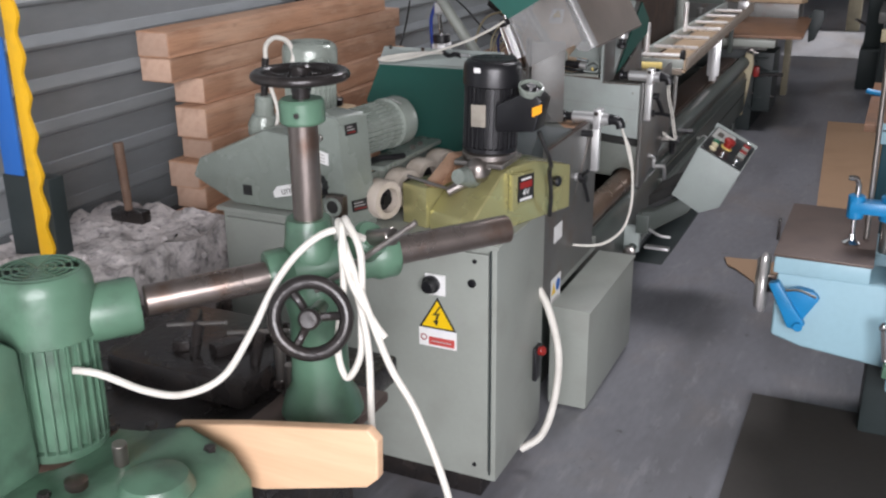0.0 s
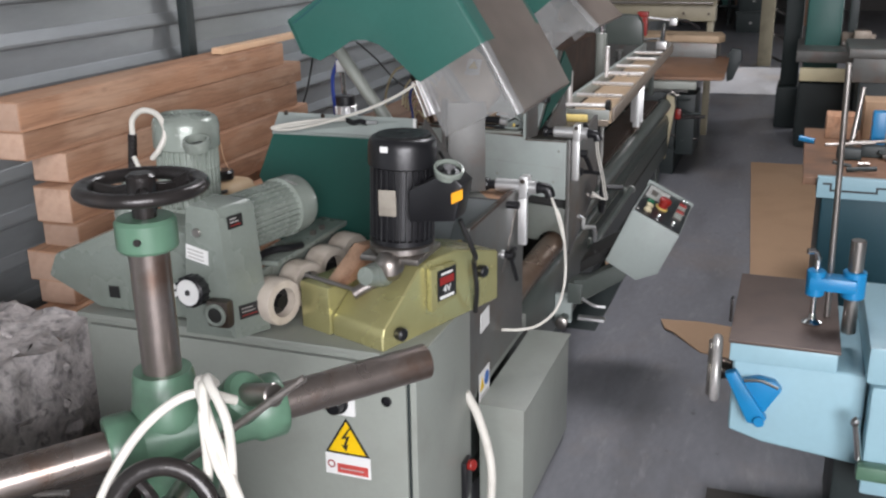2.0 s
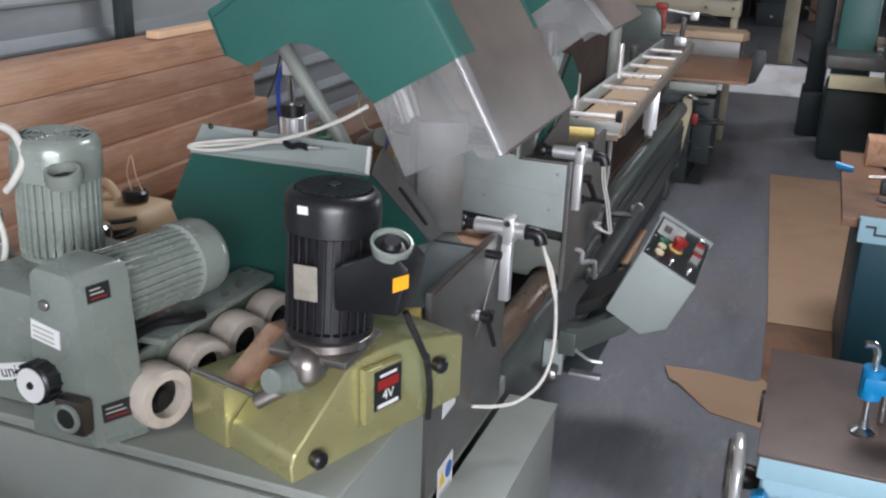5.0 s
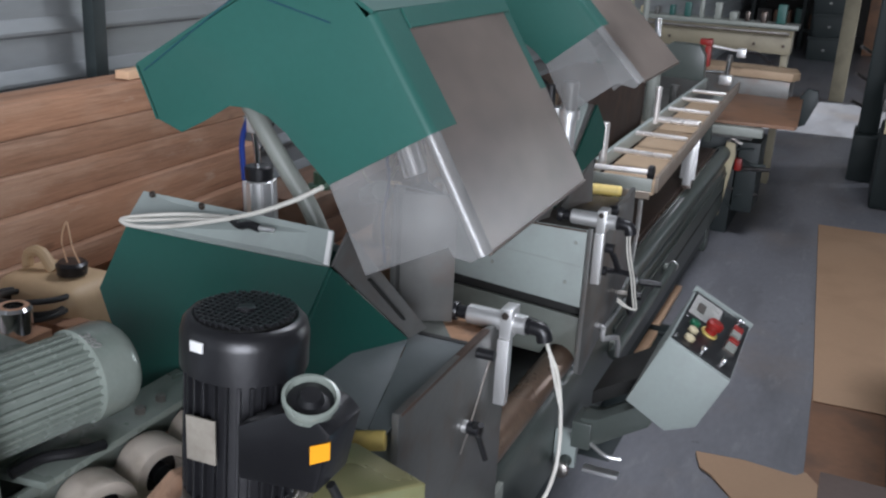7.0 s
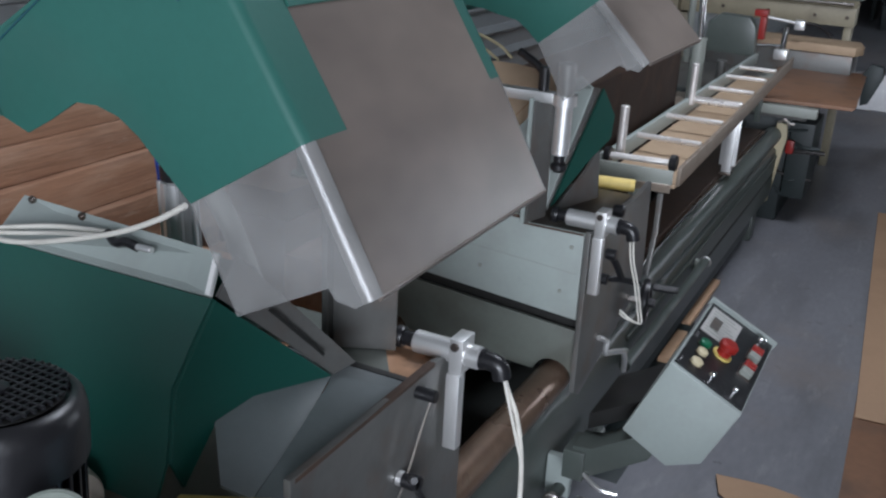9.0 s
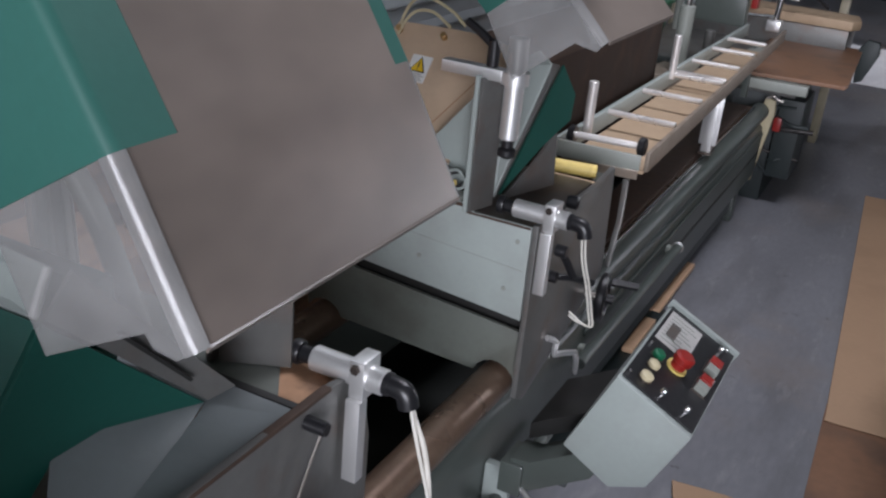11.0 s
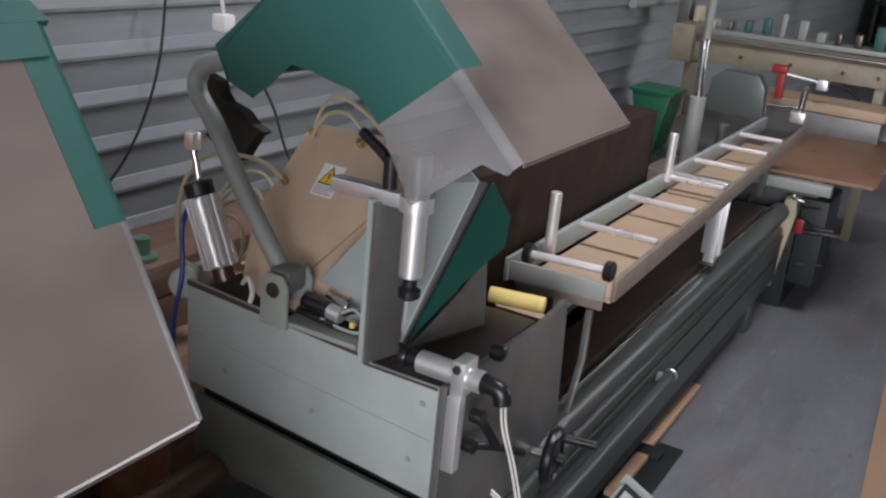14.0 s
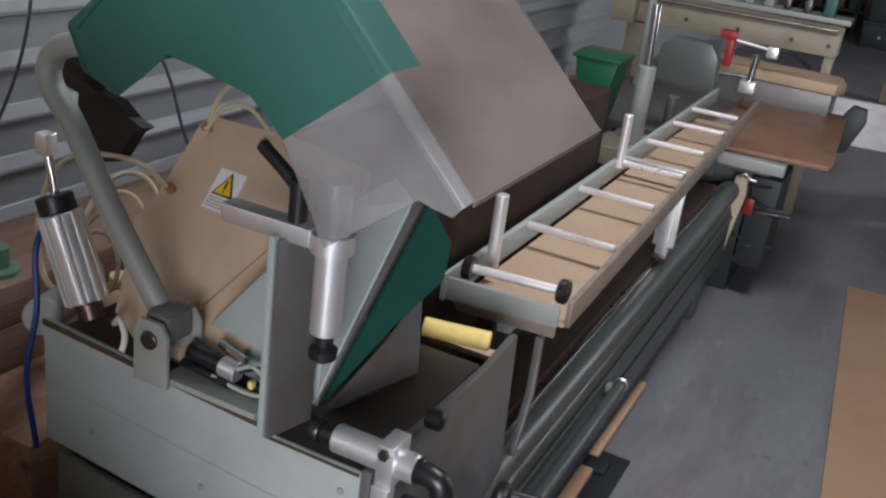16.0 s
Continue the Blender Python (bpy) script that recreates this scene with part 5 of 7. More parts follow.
part("triangle_edge", slab([on_label(0.10, 0.36), on_label(0.90, 0.36), on_label(0.5, 0.95)], 0.0125), PRINT, wl)
part("triangle", slab([on_label(0.19, 0.40), on_label(0.81, 0.40), on_label(0.5, 0.87)], 0.0145), LABELYELLOW, wl)
part("mark", label_quad(0.475, 0.52, 0.525, 0.72, 0.0165), PRINT, wl)
part("mark", label_quad(0.475, 0.44, 0.525, 0.48, 0.0165), PRINT, wl)
for k in range(4):
    part("print_bar", label_quad(0.08, 0.06 + k * 0.07, 0.92 - 0.12 * (k % 2), 0.09 + k * 0.07, 0.0125), PRINTGREY, wl)
# sloping wedge guard: steel strip and green cheek
part("wedge_strip", slab([(-0.965, 3.742, 0.94), (-0.945, 3.742, 0.94), (-0.90, 3.93, 1.225), (-0.935, 3.93, 1.225)], 0.012, 0.001), PLATE, saw, "sloping steel guard strip")
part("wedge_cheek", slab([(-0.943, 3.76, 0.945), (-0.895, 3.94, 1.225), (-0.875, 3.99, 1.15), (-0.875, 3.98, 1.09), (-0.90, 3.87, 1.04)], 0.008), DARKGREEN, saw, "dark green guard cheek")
part("wedge_back", slab([(-0.935, 3.76, 0.935), (-0.898, 3.86, 1.02), (-0.888, 3.935, 1.075), (-0.880, 3.94, 0.935)], 0.006), PLATE, saw)
part("inner_cheek", slab([(-0.955, 3.735, 0.945), (-0.945, 3.742, 0.945), (-0.915, 3.925, 1.225), (-0.955, 3.935, 1.25), (-0.965, 3.80, 1.235)], 0.004), PANEL_LIGHT, saw)
part("yellow_grip", rod((-0.955, 4.105, 0.928), (-0.835, 4.137, 0.925), 0.018, 20), GRIPYELLOW, saw, "worn yellow handle")
part("motor_shroud", box((-1.38, 4.10, 0.60), (-1.065, 5.45, 1.145), 0.012), SHROUD, saw, "dark brown channel behind the roller track")
part("trough", box((-1.03, 4.44, 0.561), (-0.895, 6.7, 0.578), 0.002), RUST, saw, "rusty trough under the track")
part("stay", prism([(4.30, 0.60), (4.315, 0.60), (4.37, 0.72), (4.37, 0.85), (4.355, 0.85), (4.355, 0.725)], "x", -0.822, -0.806, 0.002), PLATE, saw)
pv = part("pivot_bracket", prism([(-1.205, 0.94), (-1.142, 0.94), (-1.142, 1.025), (-1.155, 1.045), (-1.192, 1.045), (-1.205, 1.025)], "y", 3.640, 3.648, 0.002), PANEL, saw, "grey-green pivot bracket")
part("bracket_rear", prism([(-1.205, 0.94), (-1.142, 0.94), (-1.142, 1.025), (-1.155, 1.045), (-1.192, 1.045), (-1.205, 1.025)], "y", 3.712, 3.720, 0.002), PANEL, pv)
part("pivot_boss", box((-1.196, 3.655, 1.005), (-1.150, 3.705, 1.05), 0.006), DIMPANEL, pv)
part("pivot_pin", rod((-1.173, 3.6395, 1.015), (-1.173, 3.634, 1.015), 0.0145, 20), DARKSTEEL, pv)
part("valve_tray", box((-1.16, 3.65, 0.945), (-0.99, 3.70, 0.955), 0.002), PANEL, saw)
va = part("valve", rod((-1.14, 3.69, 0.99), (-1.08, 3.69, 0.985), 0.014, 16), BLACK, saw, "black valve with fittings")
part("valve_end", rod((-1.08, 3.69, 0.985), (-1.05, 3.69, 0.982), 0.016, 16), ALU, va)
part("fitting", box((-1.030, 3.685, 0.966), (-1.021, 3.695, 0.978), 0.002), GRIPYELLOW, va)
part("valve_hose", tube([(-1.05, 3.688, 0.99), (-1.02, 3.685, 1.005), (-0.998, 3.685, 0.985), (-1.005, 3.682, 0.965), (-1.04, 3.68, 0.962), (-1.09, 3.68, 0.968)], 0.0032, 8), PANEL_LIGHT, va)
part("valve_rod", rod((-1.10, 3.71, 1.005), (-1.045, 3.70, 1.0), 0.006, 10), CHROME, va)
part("fitting", rod((-1.15, 3.685, 0.968), (-1.06, 3.682, 0.963), 0.007, 10), BLACK, va)
part("valve_hose", tube([(-1.05, 3.69, 0.985), (-1.02, 3.70, 0.995), (-1.0, 3.70, 0.975), (-1.03, 3.695, 0.96)], 0.004, 8), BLACKCABLE, va)
cB = clamp(saw, 3.668, -0.864, 0.960, 1, 0)
lever(cB, (-0.755, 3.70, 0.875), (-0.735, 3.75, 0.80), 0.009)
lever(cB, (-0.775, 3.72, 0.80), (-0.70, 3.80, 0.775), 0.008)
part("screw_knob", lathe([(0.014, 0), (0.016, 0.006), (0.016, 0.024), (0.01, 0.028)], (-0.79, 3.80, 0.955), (-0.6, 3.82, 0.955), 18), BLACK, cB)
for dx in (0.0, 0.008):
    thing("air_hose", tube([(-0.710 + dx, 3.69, 0.93), (-0.705 + dx, 3.70, 0.87), (-0.692 + dx, 3.72, 0.80), (-0.684 + dx, 3.742, 0.73), (-0.680 + dx, 3.75, 0.692), (-0.70 + dx, 3.735, 0.70), (-0.712, 3.731, 0.706 + dx), (-0.724, 3.728, 0.715 + dx)], 0.0024, 8), CABLE, "thin white air hose hanging from the clamp", "hose", "air hoses")
hw = part("handwheel", ring((-0.752, 4.09, 0.605), (1, 0.15, 0), 0.056, 0.013, 36, 10), BLACK, saw, "small black handwheel")
part("web", lathe([(0.048, -0.004), (0.048, 0.004), (0.014, 0.012), (0.014, 0.03)], (-0.752, 4.09, 0.605), (1, 4.35, 0.605), 24), BLACK, hw)
part("crank_grip", rod((-0.742, 4.125, 0.640), (-0.672, 4.14, 0.640), 0.011, 14), BLACK, hw)
part("shaft", rod((-0.80, 4.085, 0.605), (-0.742, 4.09, 0.605), 0.010, 12), STEEL, hw)
part("scale_bracket", tube([(-0.79, 3.80, 0.60), (-0.775, 3.83, 0.58), (-0.775, 3.83, 0.545), (-0.745, 3.90, 0.53), (-0.745, 3.92, 0.46)], 0.008, 6, 2), ALU, saw, "folded metal bracket")
# upright air clamp
cv = part("upright_clamp", rod((-0.902, 3.676, 1.106), (-0.902, 3.676, 1.325), 0.0215, 28), ALU, saw, "upright aluminium air clamp")
part("clamp_nose", rod((-0.902, 3.676, 1.088), (-0.902, 3.676, 1.106), 0.013, 16), BLACK, cv)
part("clamp_pad", lathe([(0.012, 0), (0.02, 0.006), (0.02, 0.018), (0.012, 0.024)], (-0.902, 3.676, 1.064), (-0.902, 3.676, 2), 18), BLACK, cv)
part("clamp_bar", box((-1.068, 3.655, 1.228), (-0.925, 3.687, 1.254), 0.003), ALU, cv, "flat aluminium clamp bar")
part("bar_eye", lathe([(0.030, 0), (0.030, 0.026)], (-0.902, 3.676, 1.226), (-0.902, 3.676, 2), 28), ALU, cv)
part("lever_hub", rod((-0.955, 3.671, 1.254), (-0.955, 3.671, 1.312), 0.013, 16), BLACK, cv)
part("lever_arm", tube([(-0.955, 3.671, 1.297), (-0.985, 3.678, 1.315), (-1.03, 3.69, 1.335)], 0.0095, 10, 3), BLACK, cv, "black locking lever")
thing("air_line", tube([(-1.36, 3.98, 1.215), (-1.355, 3.99, 1.26), (-1.33, 3.99, 1.30), (-1.28, 3.97, 1.32), (-1.2, 3.95, 1.30), (-1.16, 3.95, 1.27)], 0.004, 8), CREAM, "thin cream air line looped over the guard", "hose", "cream air lines")
thing("air_line", tube([(-1.36, 3.975, 1.215), (-1.34, 3.98, 1.255), (-1.31, 3.98, 1.28), (-1.26, 3.97, 1.285), (-1.2, 3.95, 1.26)], 0.004, 8), CREAM, "thin cream air line looped over the guard", "hose", "cream air lines")
thing("air_line", tube([(-1.36, 3.885, 1.14), (-1.40, 3.88, 1.165), (-1.47, 3.88, 1.17), (-1.56, 3.87, 1.15), (-1.60, 3.85, 1.10), (-1.62, 3.84, 1.0), (-1.58, 3.82, 0.92), (-1.50, 3.80, 0.93), (-1.45, 3.77, 0.99), (-1.40, 3.72, 0.975)], 0.005, 8), CREAM, "thin cream air line looped over the guard", "hose", "cream air lines")
thing("air_line", tube([(-1.30, 3.70, 0.975), (-1.27, 3.68, 1.0), (-1.25, 3.67, 0.98), (-1.25, 3.66, 0.95)], 0.005, 8), CABLE, "short white air line on the saw head", "hose")
thing("lead_wire", tube([(-1.15, 2.50, 1.205), (-1.25, 2.485, 1.198), (-1.34, 2.46, 1.184), (-1.352, 2.445, 1.178), (-1.30, 2.435, 1.180), (-1.21, 2.43, 1.199), (-1.068, 2.42, 1.244), (-0.978, 2.41, 1.284), (-0.915, 2.395, 1.320)], 0.0040, 8), CABLE, "white lead strung from the housing to the hood", "cable", "white leads")
thing("lead_wire", tube([(-1.35, 2.445, 1.180), (-1.30, 2.455, 1.186), (-1.22, 2.47, 1.198), (-1.15, 2.485, 1.205)], 0.0034, 8), CABLE, "white lead lying on the housing flange", "cable", "white leads")
part("wire_clip", tube([(-1.155, 2.495, 1.205), (-1.13, 2.485, 1.198), (-1.11, 2.485, 1.203), (-1.09, 2.488, 1.198)], 0.007, 8, 4), BLACK, saw, "black clip")
part("clip_end", rod((-1.09, 2.486, 1.20), (-1.06, 2.484, 1.202), 0.005, 10), ALU, saw)
part("end_tab", slab([(-0.952, 2.468, 1.166), (-0.944, 2.468, 1.166), (-0.955, 2.503, 1.212), (-0.963, 2.503, 1.212)], 0.008), WHITE, ga)

# ---- control box ----
cbx = part("control_box", prism([(-0.537, 0.726), (-0.368, 0.642), (-0.437, 0.492), (-0.515, 0.460), (-0.627, 0.524)], "y", 3.512, 3.905, 0.006), PANEL_LIGHT, saw, "pale grey control box with a black sloping panel")
ax = Vector((-0.368 + 0.537, 0, 0.642 - 0.726)).normalized()
nz = Vector((-ax.z, 0, ax.x))
P0 = Vector((-0.537, 0, 0.726))


def on_panel(u, y, h=0.0):
    return Vector((P0.x + ax.x * u, y, P0.z + ax.z * u)) + nz * h


def panel_rect(u0, u1, y0, y1, h, t):
    return slab([on_panel(u0, y0, h), on_panel(u1, y0, h), on_panel(u1, y1, h), on_panel(u0, y1, h)], t)


part("panel_face", panel_rect(0.006, 0.184, 3.525, 3.900, 0.003, 0.004), BLACK, cbx, "black switch panel")
ins = part("data_plate", panel_rect(0.013, 0.098, 3.73, 3.878, 0.0065, 0.002), PRINTGREY, cbx, "silver printed data plate")
for k in range(8):
    part("print_bar", panel_rect(0.020, 0.090 - 0.010 * (k % 3), 3.742 + k * 0.0165, 3.746 + k * 0.0165, 0.008, 0.0008), PANEL, ins)
part("print_box", panel_rect(0.028, 0.052, 3.765, 3.83, 0.0088, 0.0008), PLATE, ins)
for u, y, mat, r, h in ((0.042, 3.668, BINGREEN, 0.0145, 0.016), (0.046, 3.624, CREAM, 0.0135, 0.014), (0.047, 3.568, CREAM, 0.0145, 0.014)):
    o = part("push_button", lathe([(r * 0.8, 0), (r, 0.003), (r, h * 0.8), (r * 0.7, h)], on_panel(u, y, 0.005), on_panel(u, y, 1), 20), mat, cbx)
    part("collar", lathe([(r * 1.2, 0), (r * 1.2, 0.004)], on_panel(u, y, 0.004), on_panel(u, y, 1), 20), DARKSTEEL, o)
st_ = part("stop_button", lathe([(0.017, 0), (0.018, 0.02), (0.023, 0.024), (0.023, 0.036), (0.017, 0.041)], on_panel(0.088, 3.683, 0.005), on_panel(0.088, 3.683, 1), 24), RED, cbx, "red mushroom stop button")
part("collar", lathe([(0.024, 0), (0.024, 0.006)], on_panel(0.088, 3.683, 0.004), on_panel(0.088, 3.683, 1), 24), GRIPYELLOW, st_, "yellow collar")
for u, y, r, h in ((0.150, 3.866, 0.008, 0.018), (0.163, 3.895, 0.004, 0.006), (0.150, 3.562, 0.008, 0.018), (0.092, 3.555, 0.008, 0.018), (0.172, 3.74, 0.004, 0.005), (0.015, 3.70, 0.004, 0.005), (0.014, 3.55, 0.004, 0.005)):
    part("knob", lathe([(r, 0), (r, h * 0.7), (r * 0.7, h)], on_panel(u, y, 0.005), on_panel(u, y, 1), 16), CHROME, cbx, "small bright switch knob")
for y in (3.765, 3.675):
    rk = part("rocker_switch", panel_rect(0.140, 0.168, y + 0.012, y + 0.038, 0.015, 0.020), RED, cbx, "red switch key")
    part("rocker_end", panel_rect(0.140, 0.168, y - 0.018, y + 0.010, 0.013, 0.016), PANEL, rk)
    part("rocker_frame", panel_rect(0.136, 0.172, y - 0.022, y + 0.042, 0.006, 0.004), DARKSTEEL, rk)
part("guard_rail", panel_rect(-0.004, 0.19, 3.902, 3.914, 0.004, 0.02), PANEL_LIGHT, cbx, "pale raised edge")
part("arm_cover", prism([(-0.74, 0.43), (-0.60, 0.515), (-0.60, 0.56), (-0.74, 0.475)], "y", 3.62, 3.86, 0.004), VOID, saw, "black folding cover")
arm = part("box_arm", prism([(-0.745, 0.375), (-0.70, 0.355), (-0.56, 0.45), (-0.54, 0.49), (-0.60, 0.50), (-0.70, 0.435), (-0.745, 0.43)], "y", 3.53, 3.62, 0.004), BED, saw, "grey support arm")
part("arm_foot", box((-0.765, 3.52, 0.34), (-0.71, 3.62, 0.42), 0.005), BED, arm)
bolt(arm, (-0.71, 3.54, 0.38), (1, 0, 0), 0.009, 0.012, STEEL)
part("arm_lever", tube([(-0.71, 3.53, 0.36), (-0.66, 3.51, 0.345), (-0.62, 3.52, 0.34)], 0.006, 8, 3), ALU, arm)

for y in (4.09, 4.17):
    part("tray_slat", box((-0.97, y, 0.865), (-0.83, y + 0.03, 0.877), 0.002), TRACKBOARD, saw, "pale brown slat under the handle")
# ---- roller track ----
tr = empty("roller_track", (-0.9, 5.6, 0.58), "grey roller track with bright steel rollers and end posts", "roller track")
part("side_rail", box((-1.035, 4.42, 0.868), (-1.02, 6.98, 0.925), 0.002), PANEL_LIGHT, tr)
part("side_rail", prism([(-0.782, 4.40), (-0.770, 4.40), (-0.837, 6.98), (-0.849, 6.98)], "z", 0.868, 0.925, 0.002), RAILBROWN, tr)
part("end_plate", slab([(-1.02, 4.335, 0.928), (-0.785, 4.368, 0.922), (-0.785, 4.368, 0.880), (-1.02, 4.335, 0.880)], 0.012, 0.001), PANEL, tr)
part("end_lip", slab([(-1.01, 4.345, 0.879), (-0.79, 4.376, 0.877), (-0.79, 4.376, 0.852), (-1.0, 4.36, 0.852)], 0.010, 0.001), RAILBROWN, tr, "brown lip under the end plate")
part("end_side", slab([(-1.03, 4.335, 0.930), (-1.03, 4.44, 0.930), (-1.03, 4.44, 0.86), (-1.03, 4.335, 0.872)], 0.008), PANEL_LIGHT, tr)
part("bottom_board", prism([(-1.015, 4.43), (-0.79, 4.43), (-0.85, 6.6), (-1.015, 6.6)], "z", 0.850, 0.862, 0.001), TRACKBOARD, tr, "tan board under the rollers")
part("support_bar", box((-0.96, 4.42, 0.80), (-0.90, 6.9, 0.848), 0.004), PANEL, tr)
for y in (4.772, 5.148, 5.50, 5.83, 6.175, 6.48):
    xr = -0.79 - (y - 4.43) * 0.026
    part("roller", rod((-1.02, y, 0.918), (xr, y, 0.918), 0.010, 16), ROLLER, tr, "bright steel roller")
part("cross_bar", box((-1.02, 5.545, 0.900), (-0.82, 5.570, 0.925), 0.002), ROLLER, tr)
fr = part("end_roller", rod((-1.0, 4.40, 0.932), (-0.80, 4.425, 0.932), 0.010, 16), ROLLER, tr, "bright steel end roller")
for x, y in ((-1.003, 4.40), (-0.802, 4.425)):
    part("bearing", rod((x - 0.010, y, 0.932), (x + 0.010, y, 0.932), 0.026, 24), BLACK, fr, "black bearing disc")
for y, x in ((4.513, -0.998), (5.50, -1.014)):
    p_ = part("end_post", rod((x, y, 0.90), (x, y, 1.067), 0.0145, 20), ROLLER, tr, "upright steel post")
lg = part("leg", box((-0.89, 5.69, 0.592), (-0.85, 5.73, 0.85), 0.003), ALU, tr, "bright folded leg")
part("leg_rib", box((-0.905, 5.70, 0.62), (-0.835, 5.72, 0.86), 0.003), ALU, lg)
part("leg_foot", box((-0.895, 5.67, 0.584), (-0.845, 5.75, 0.594), 0.002), DARKSTEEL, lg)
part("leg", box((-0.96, 6.76, 0.60), (-0.93, 6.79, 0.85), 0.003), BED, tr)
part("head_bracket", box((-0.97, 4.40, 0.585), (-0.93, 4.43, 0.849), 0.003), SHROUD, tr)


# ---- feeder stand on the dark machine table ----
mt = empty("machine_table", (-1.05, 1.15, 0.06), "dark oily cast iron machine table with clamps", "machine")
part("table_top", box((-1.62, 0.55, 0.63), (-0.785, 1.50, 0.69), 0.008), BLACKIRON, mt)
part("pedestal", box((-1.45, 0.75, 0.058), (-0.85, 1.40, 0.629), 0.02), BLACKIRON, mt)
part("vice_block", box((-1.30, 1.15, 0.691), (-0.95, 1.45, 0.75), 0.012), BLACKIRON, mt, "black vice block")
for x, y in ((-1.12, 1.22), (-0.98, 1.24)):
    p_ = part("vice_screw", rod((x, y, 0.751), (x + 0.02, y, 0.83), 0.012, 14), BLACKIRON, mt)
    part("tommy_bar", rod((x - 0.055, y - 0.01, 0.815), (x + 0.085, y + 0.01, 0.838), 0.005, 10), STEEL, p_)
for k, (x, y, a) in enumerate(((-1.2, 1.3, 30), (-1.05, 1.32, -20), (-0.95, 1.36, 10))):
    part("clamp_finger", box((-0.02, -0.09, 0.751), (0.02, 0.09, 0.775), 0.004, pose(x, y, 0, 0, 0, a)), BLACKIRON, mt)
for x, y, h in ((-0.93, 1.26, 0.80), (-0.88, 1.22, 0.78)):
    o = part("stud", rod((x, y, 0.691), (x, y, h), 0.012, 12), STEEL, mt)
    part("nut", rod((x, y, 0.70), (x, y, 0.718), 0.02, 6), BLACKIRON, o)

st = empty("feeder_stand", (-0.79, 1.17, 0.69), "green cast iron feeder stand with a bright steel column", "stand")
dv = Vector((0.474, 0.526, 0.032)).normalized()
tc = Vector((-0.752, 1.192, 1.022))
part("base_plate", box((-0.90, 1.06, 0.691), (-0.705, 1.30, 0.712), 0.004), TABLEBROWN, st, "rusty brown base plate")
part("post", lathe([(0.075, 0), (0.08, 0.01), (0.072, 0.04), (0.056, 0.07), (0.052, 0.20), (0.06, 0.24), (0.052, 0.28)], (-0.782, 1.175, 0.713), (-0.782, 1.175, 2), 36), CAST, st)
part("tee", lathe([(0.044, -0.125), (0.047, -0.12), (0.047, -0.09), (0.04, -0.08), (0.041, 0.07), (0.047, 0.08), (0.047, 0.115), (0.044, 0.12)], tc, tc + dv, 36), CAST, st)
part("column_socket", lathe([(0.05, 0), (0.052, 0.01), (0.046, 0.03), (0.042, 0.07), (0.039, 0.078)], (-0.788, 1.172, 1.035), (-0.787, 1.17, 2), 32), CAST, st)
part("column", rod((-0.788, 1.172, 1.05), (-0.785, 1.168, 1.292), 0.0265, 36), TUBESTEEL, st, "bright steel column")
cl = part("collar", lathe([(0.037, 0), (0.040, 0.004), (0.040, 0.038), (0.036, 0.043)], (-0.785, 1.168, 1.288), (-0.785, 1.168, 2), 36), CAST, st)
part("collar_screw", rod((-0.772, 1.131, 1.308), (-0.770, 1.126, 1.308), 0.005, 10), BLACKIRON, cl)


def handwheel(parent, c, axis, big, rim, name="handwheel"):
    c, a = Vector(c), Vector(axis).normalized()
    w = part(name, ring(c, a, big - rim, rim, 48, 12, 0.85), BLACKIRON, parent, "black iron handwheel")
    part("hub", lathe([(0.017, -0.03), (0.019, -0.012), (0.019, 0.014), (0.014, 0.018)], c, c + a, 24), BLACKIRON, w)
    u = a.orthogonal().normalized()
    for k in range(3):
        d = u * math.cos(2.1 * k + 0.4) + a.cross(u) * math.sin(2.1 * k + 0.4)
        part("spoke", tube([c + d * 0.015 - a * 0.004, c + d * big * 0.5 - a * 0.008, c + d * (big - rim)], 0.008, 8, 3), BLACKIRON, w)
    return w


handwheel(st, (-0.782, 1.165, 1.372), (0, 0, 1), 0.086, 0.011)
part("wheel_boss", rod((-0.784, 1.167, 1.331), (-0.782, 1.165, 1.362), 0.016, 18), BLACKIRON, st)
handwheel(st, (-0.705, 1.033, 0.985), (0.35, -0.85, 0.25), 0.075, 0.0125)
part("wheel_shaft", rod((-0.712, 1.05, 0.98), (-0.755, 1.155, 0.955), 0.013, 16), STEEL, st)
part("cross_tube", rod(tc - dv * 0.34, tc + dv * 0.36, 0.0275, 36), TUBESTEEL, st, "worn rusty steel cross tube")
part("clamp_lug", lathe([(0.03, 0), (0.034, 0.006), (0.034, 0.04), (0.028, 0.046)], (-0.70, 1.205, 1.055), (-0.64, 1.185, 1.115), 24), CAST, st)
lv = part("clamp_pin", rod((-0.675, 1.195, 1.08), (-0.615, 1.172, 1.10), 0.016, 18), STEEL, st)
part("pin_lever", rod((-0.735, 1.10, 1.005), (-0.568, 1.170, 1.133), 0.0055, 10), STEEL, lv)

# green feeder head with its motor
gh = empty("power_feeder", (-1.08, 0.85, 0.69), "green cast feeder head with a finned motor", "power feeder", "power feeders")
sc = tc - dv * 0.34
part("arm_socket", lathe([(0.045, -0.14), (0.05, -0.13), (0.05, -0.01), (0.046, 0.0)], sc, sc + dv, 30), CAST, gh)
gm = motor(gh, (-1.075, 0.82, 0.775), (-1.08, 0.83, 1.10), 0.078, CAST, "motor", 26, True, 0.36)
part("rusty_flange", lathe([(0.088, 0), (0.094, 0.004), (0.094, 0.014), (0.088, 0.018)], (-1.075, 0.82, 0.765), (-1.075, 0.82, 2), 32), RUST, gh)
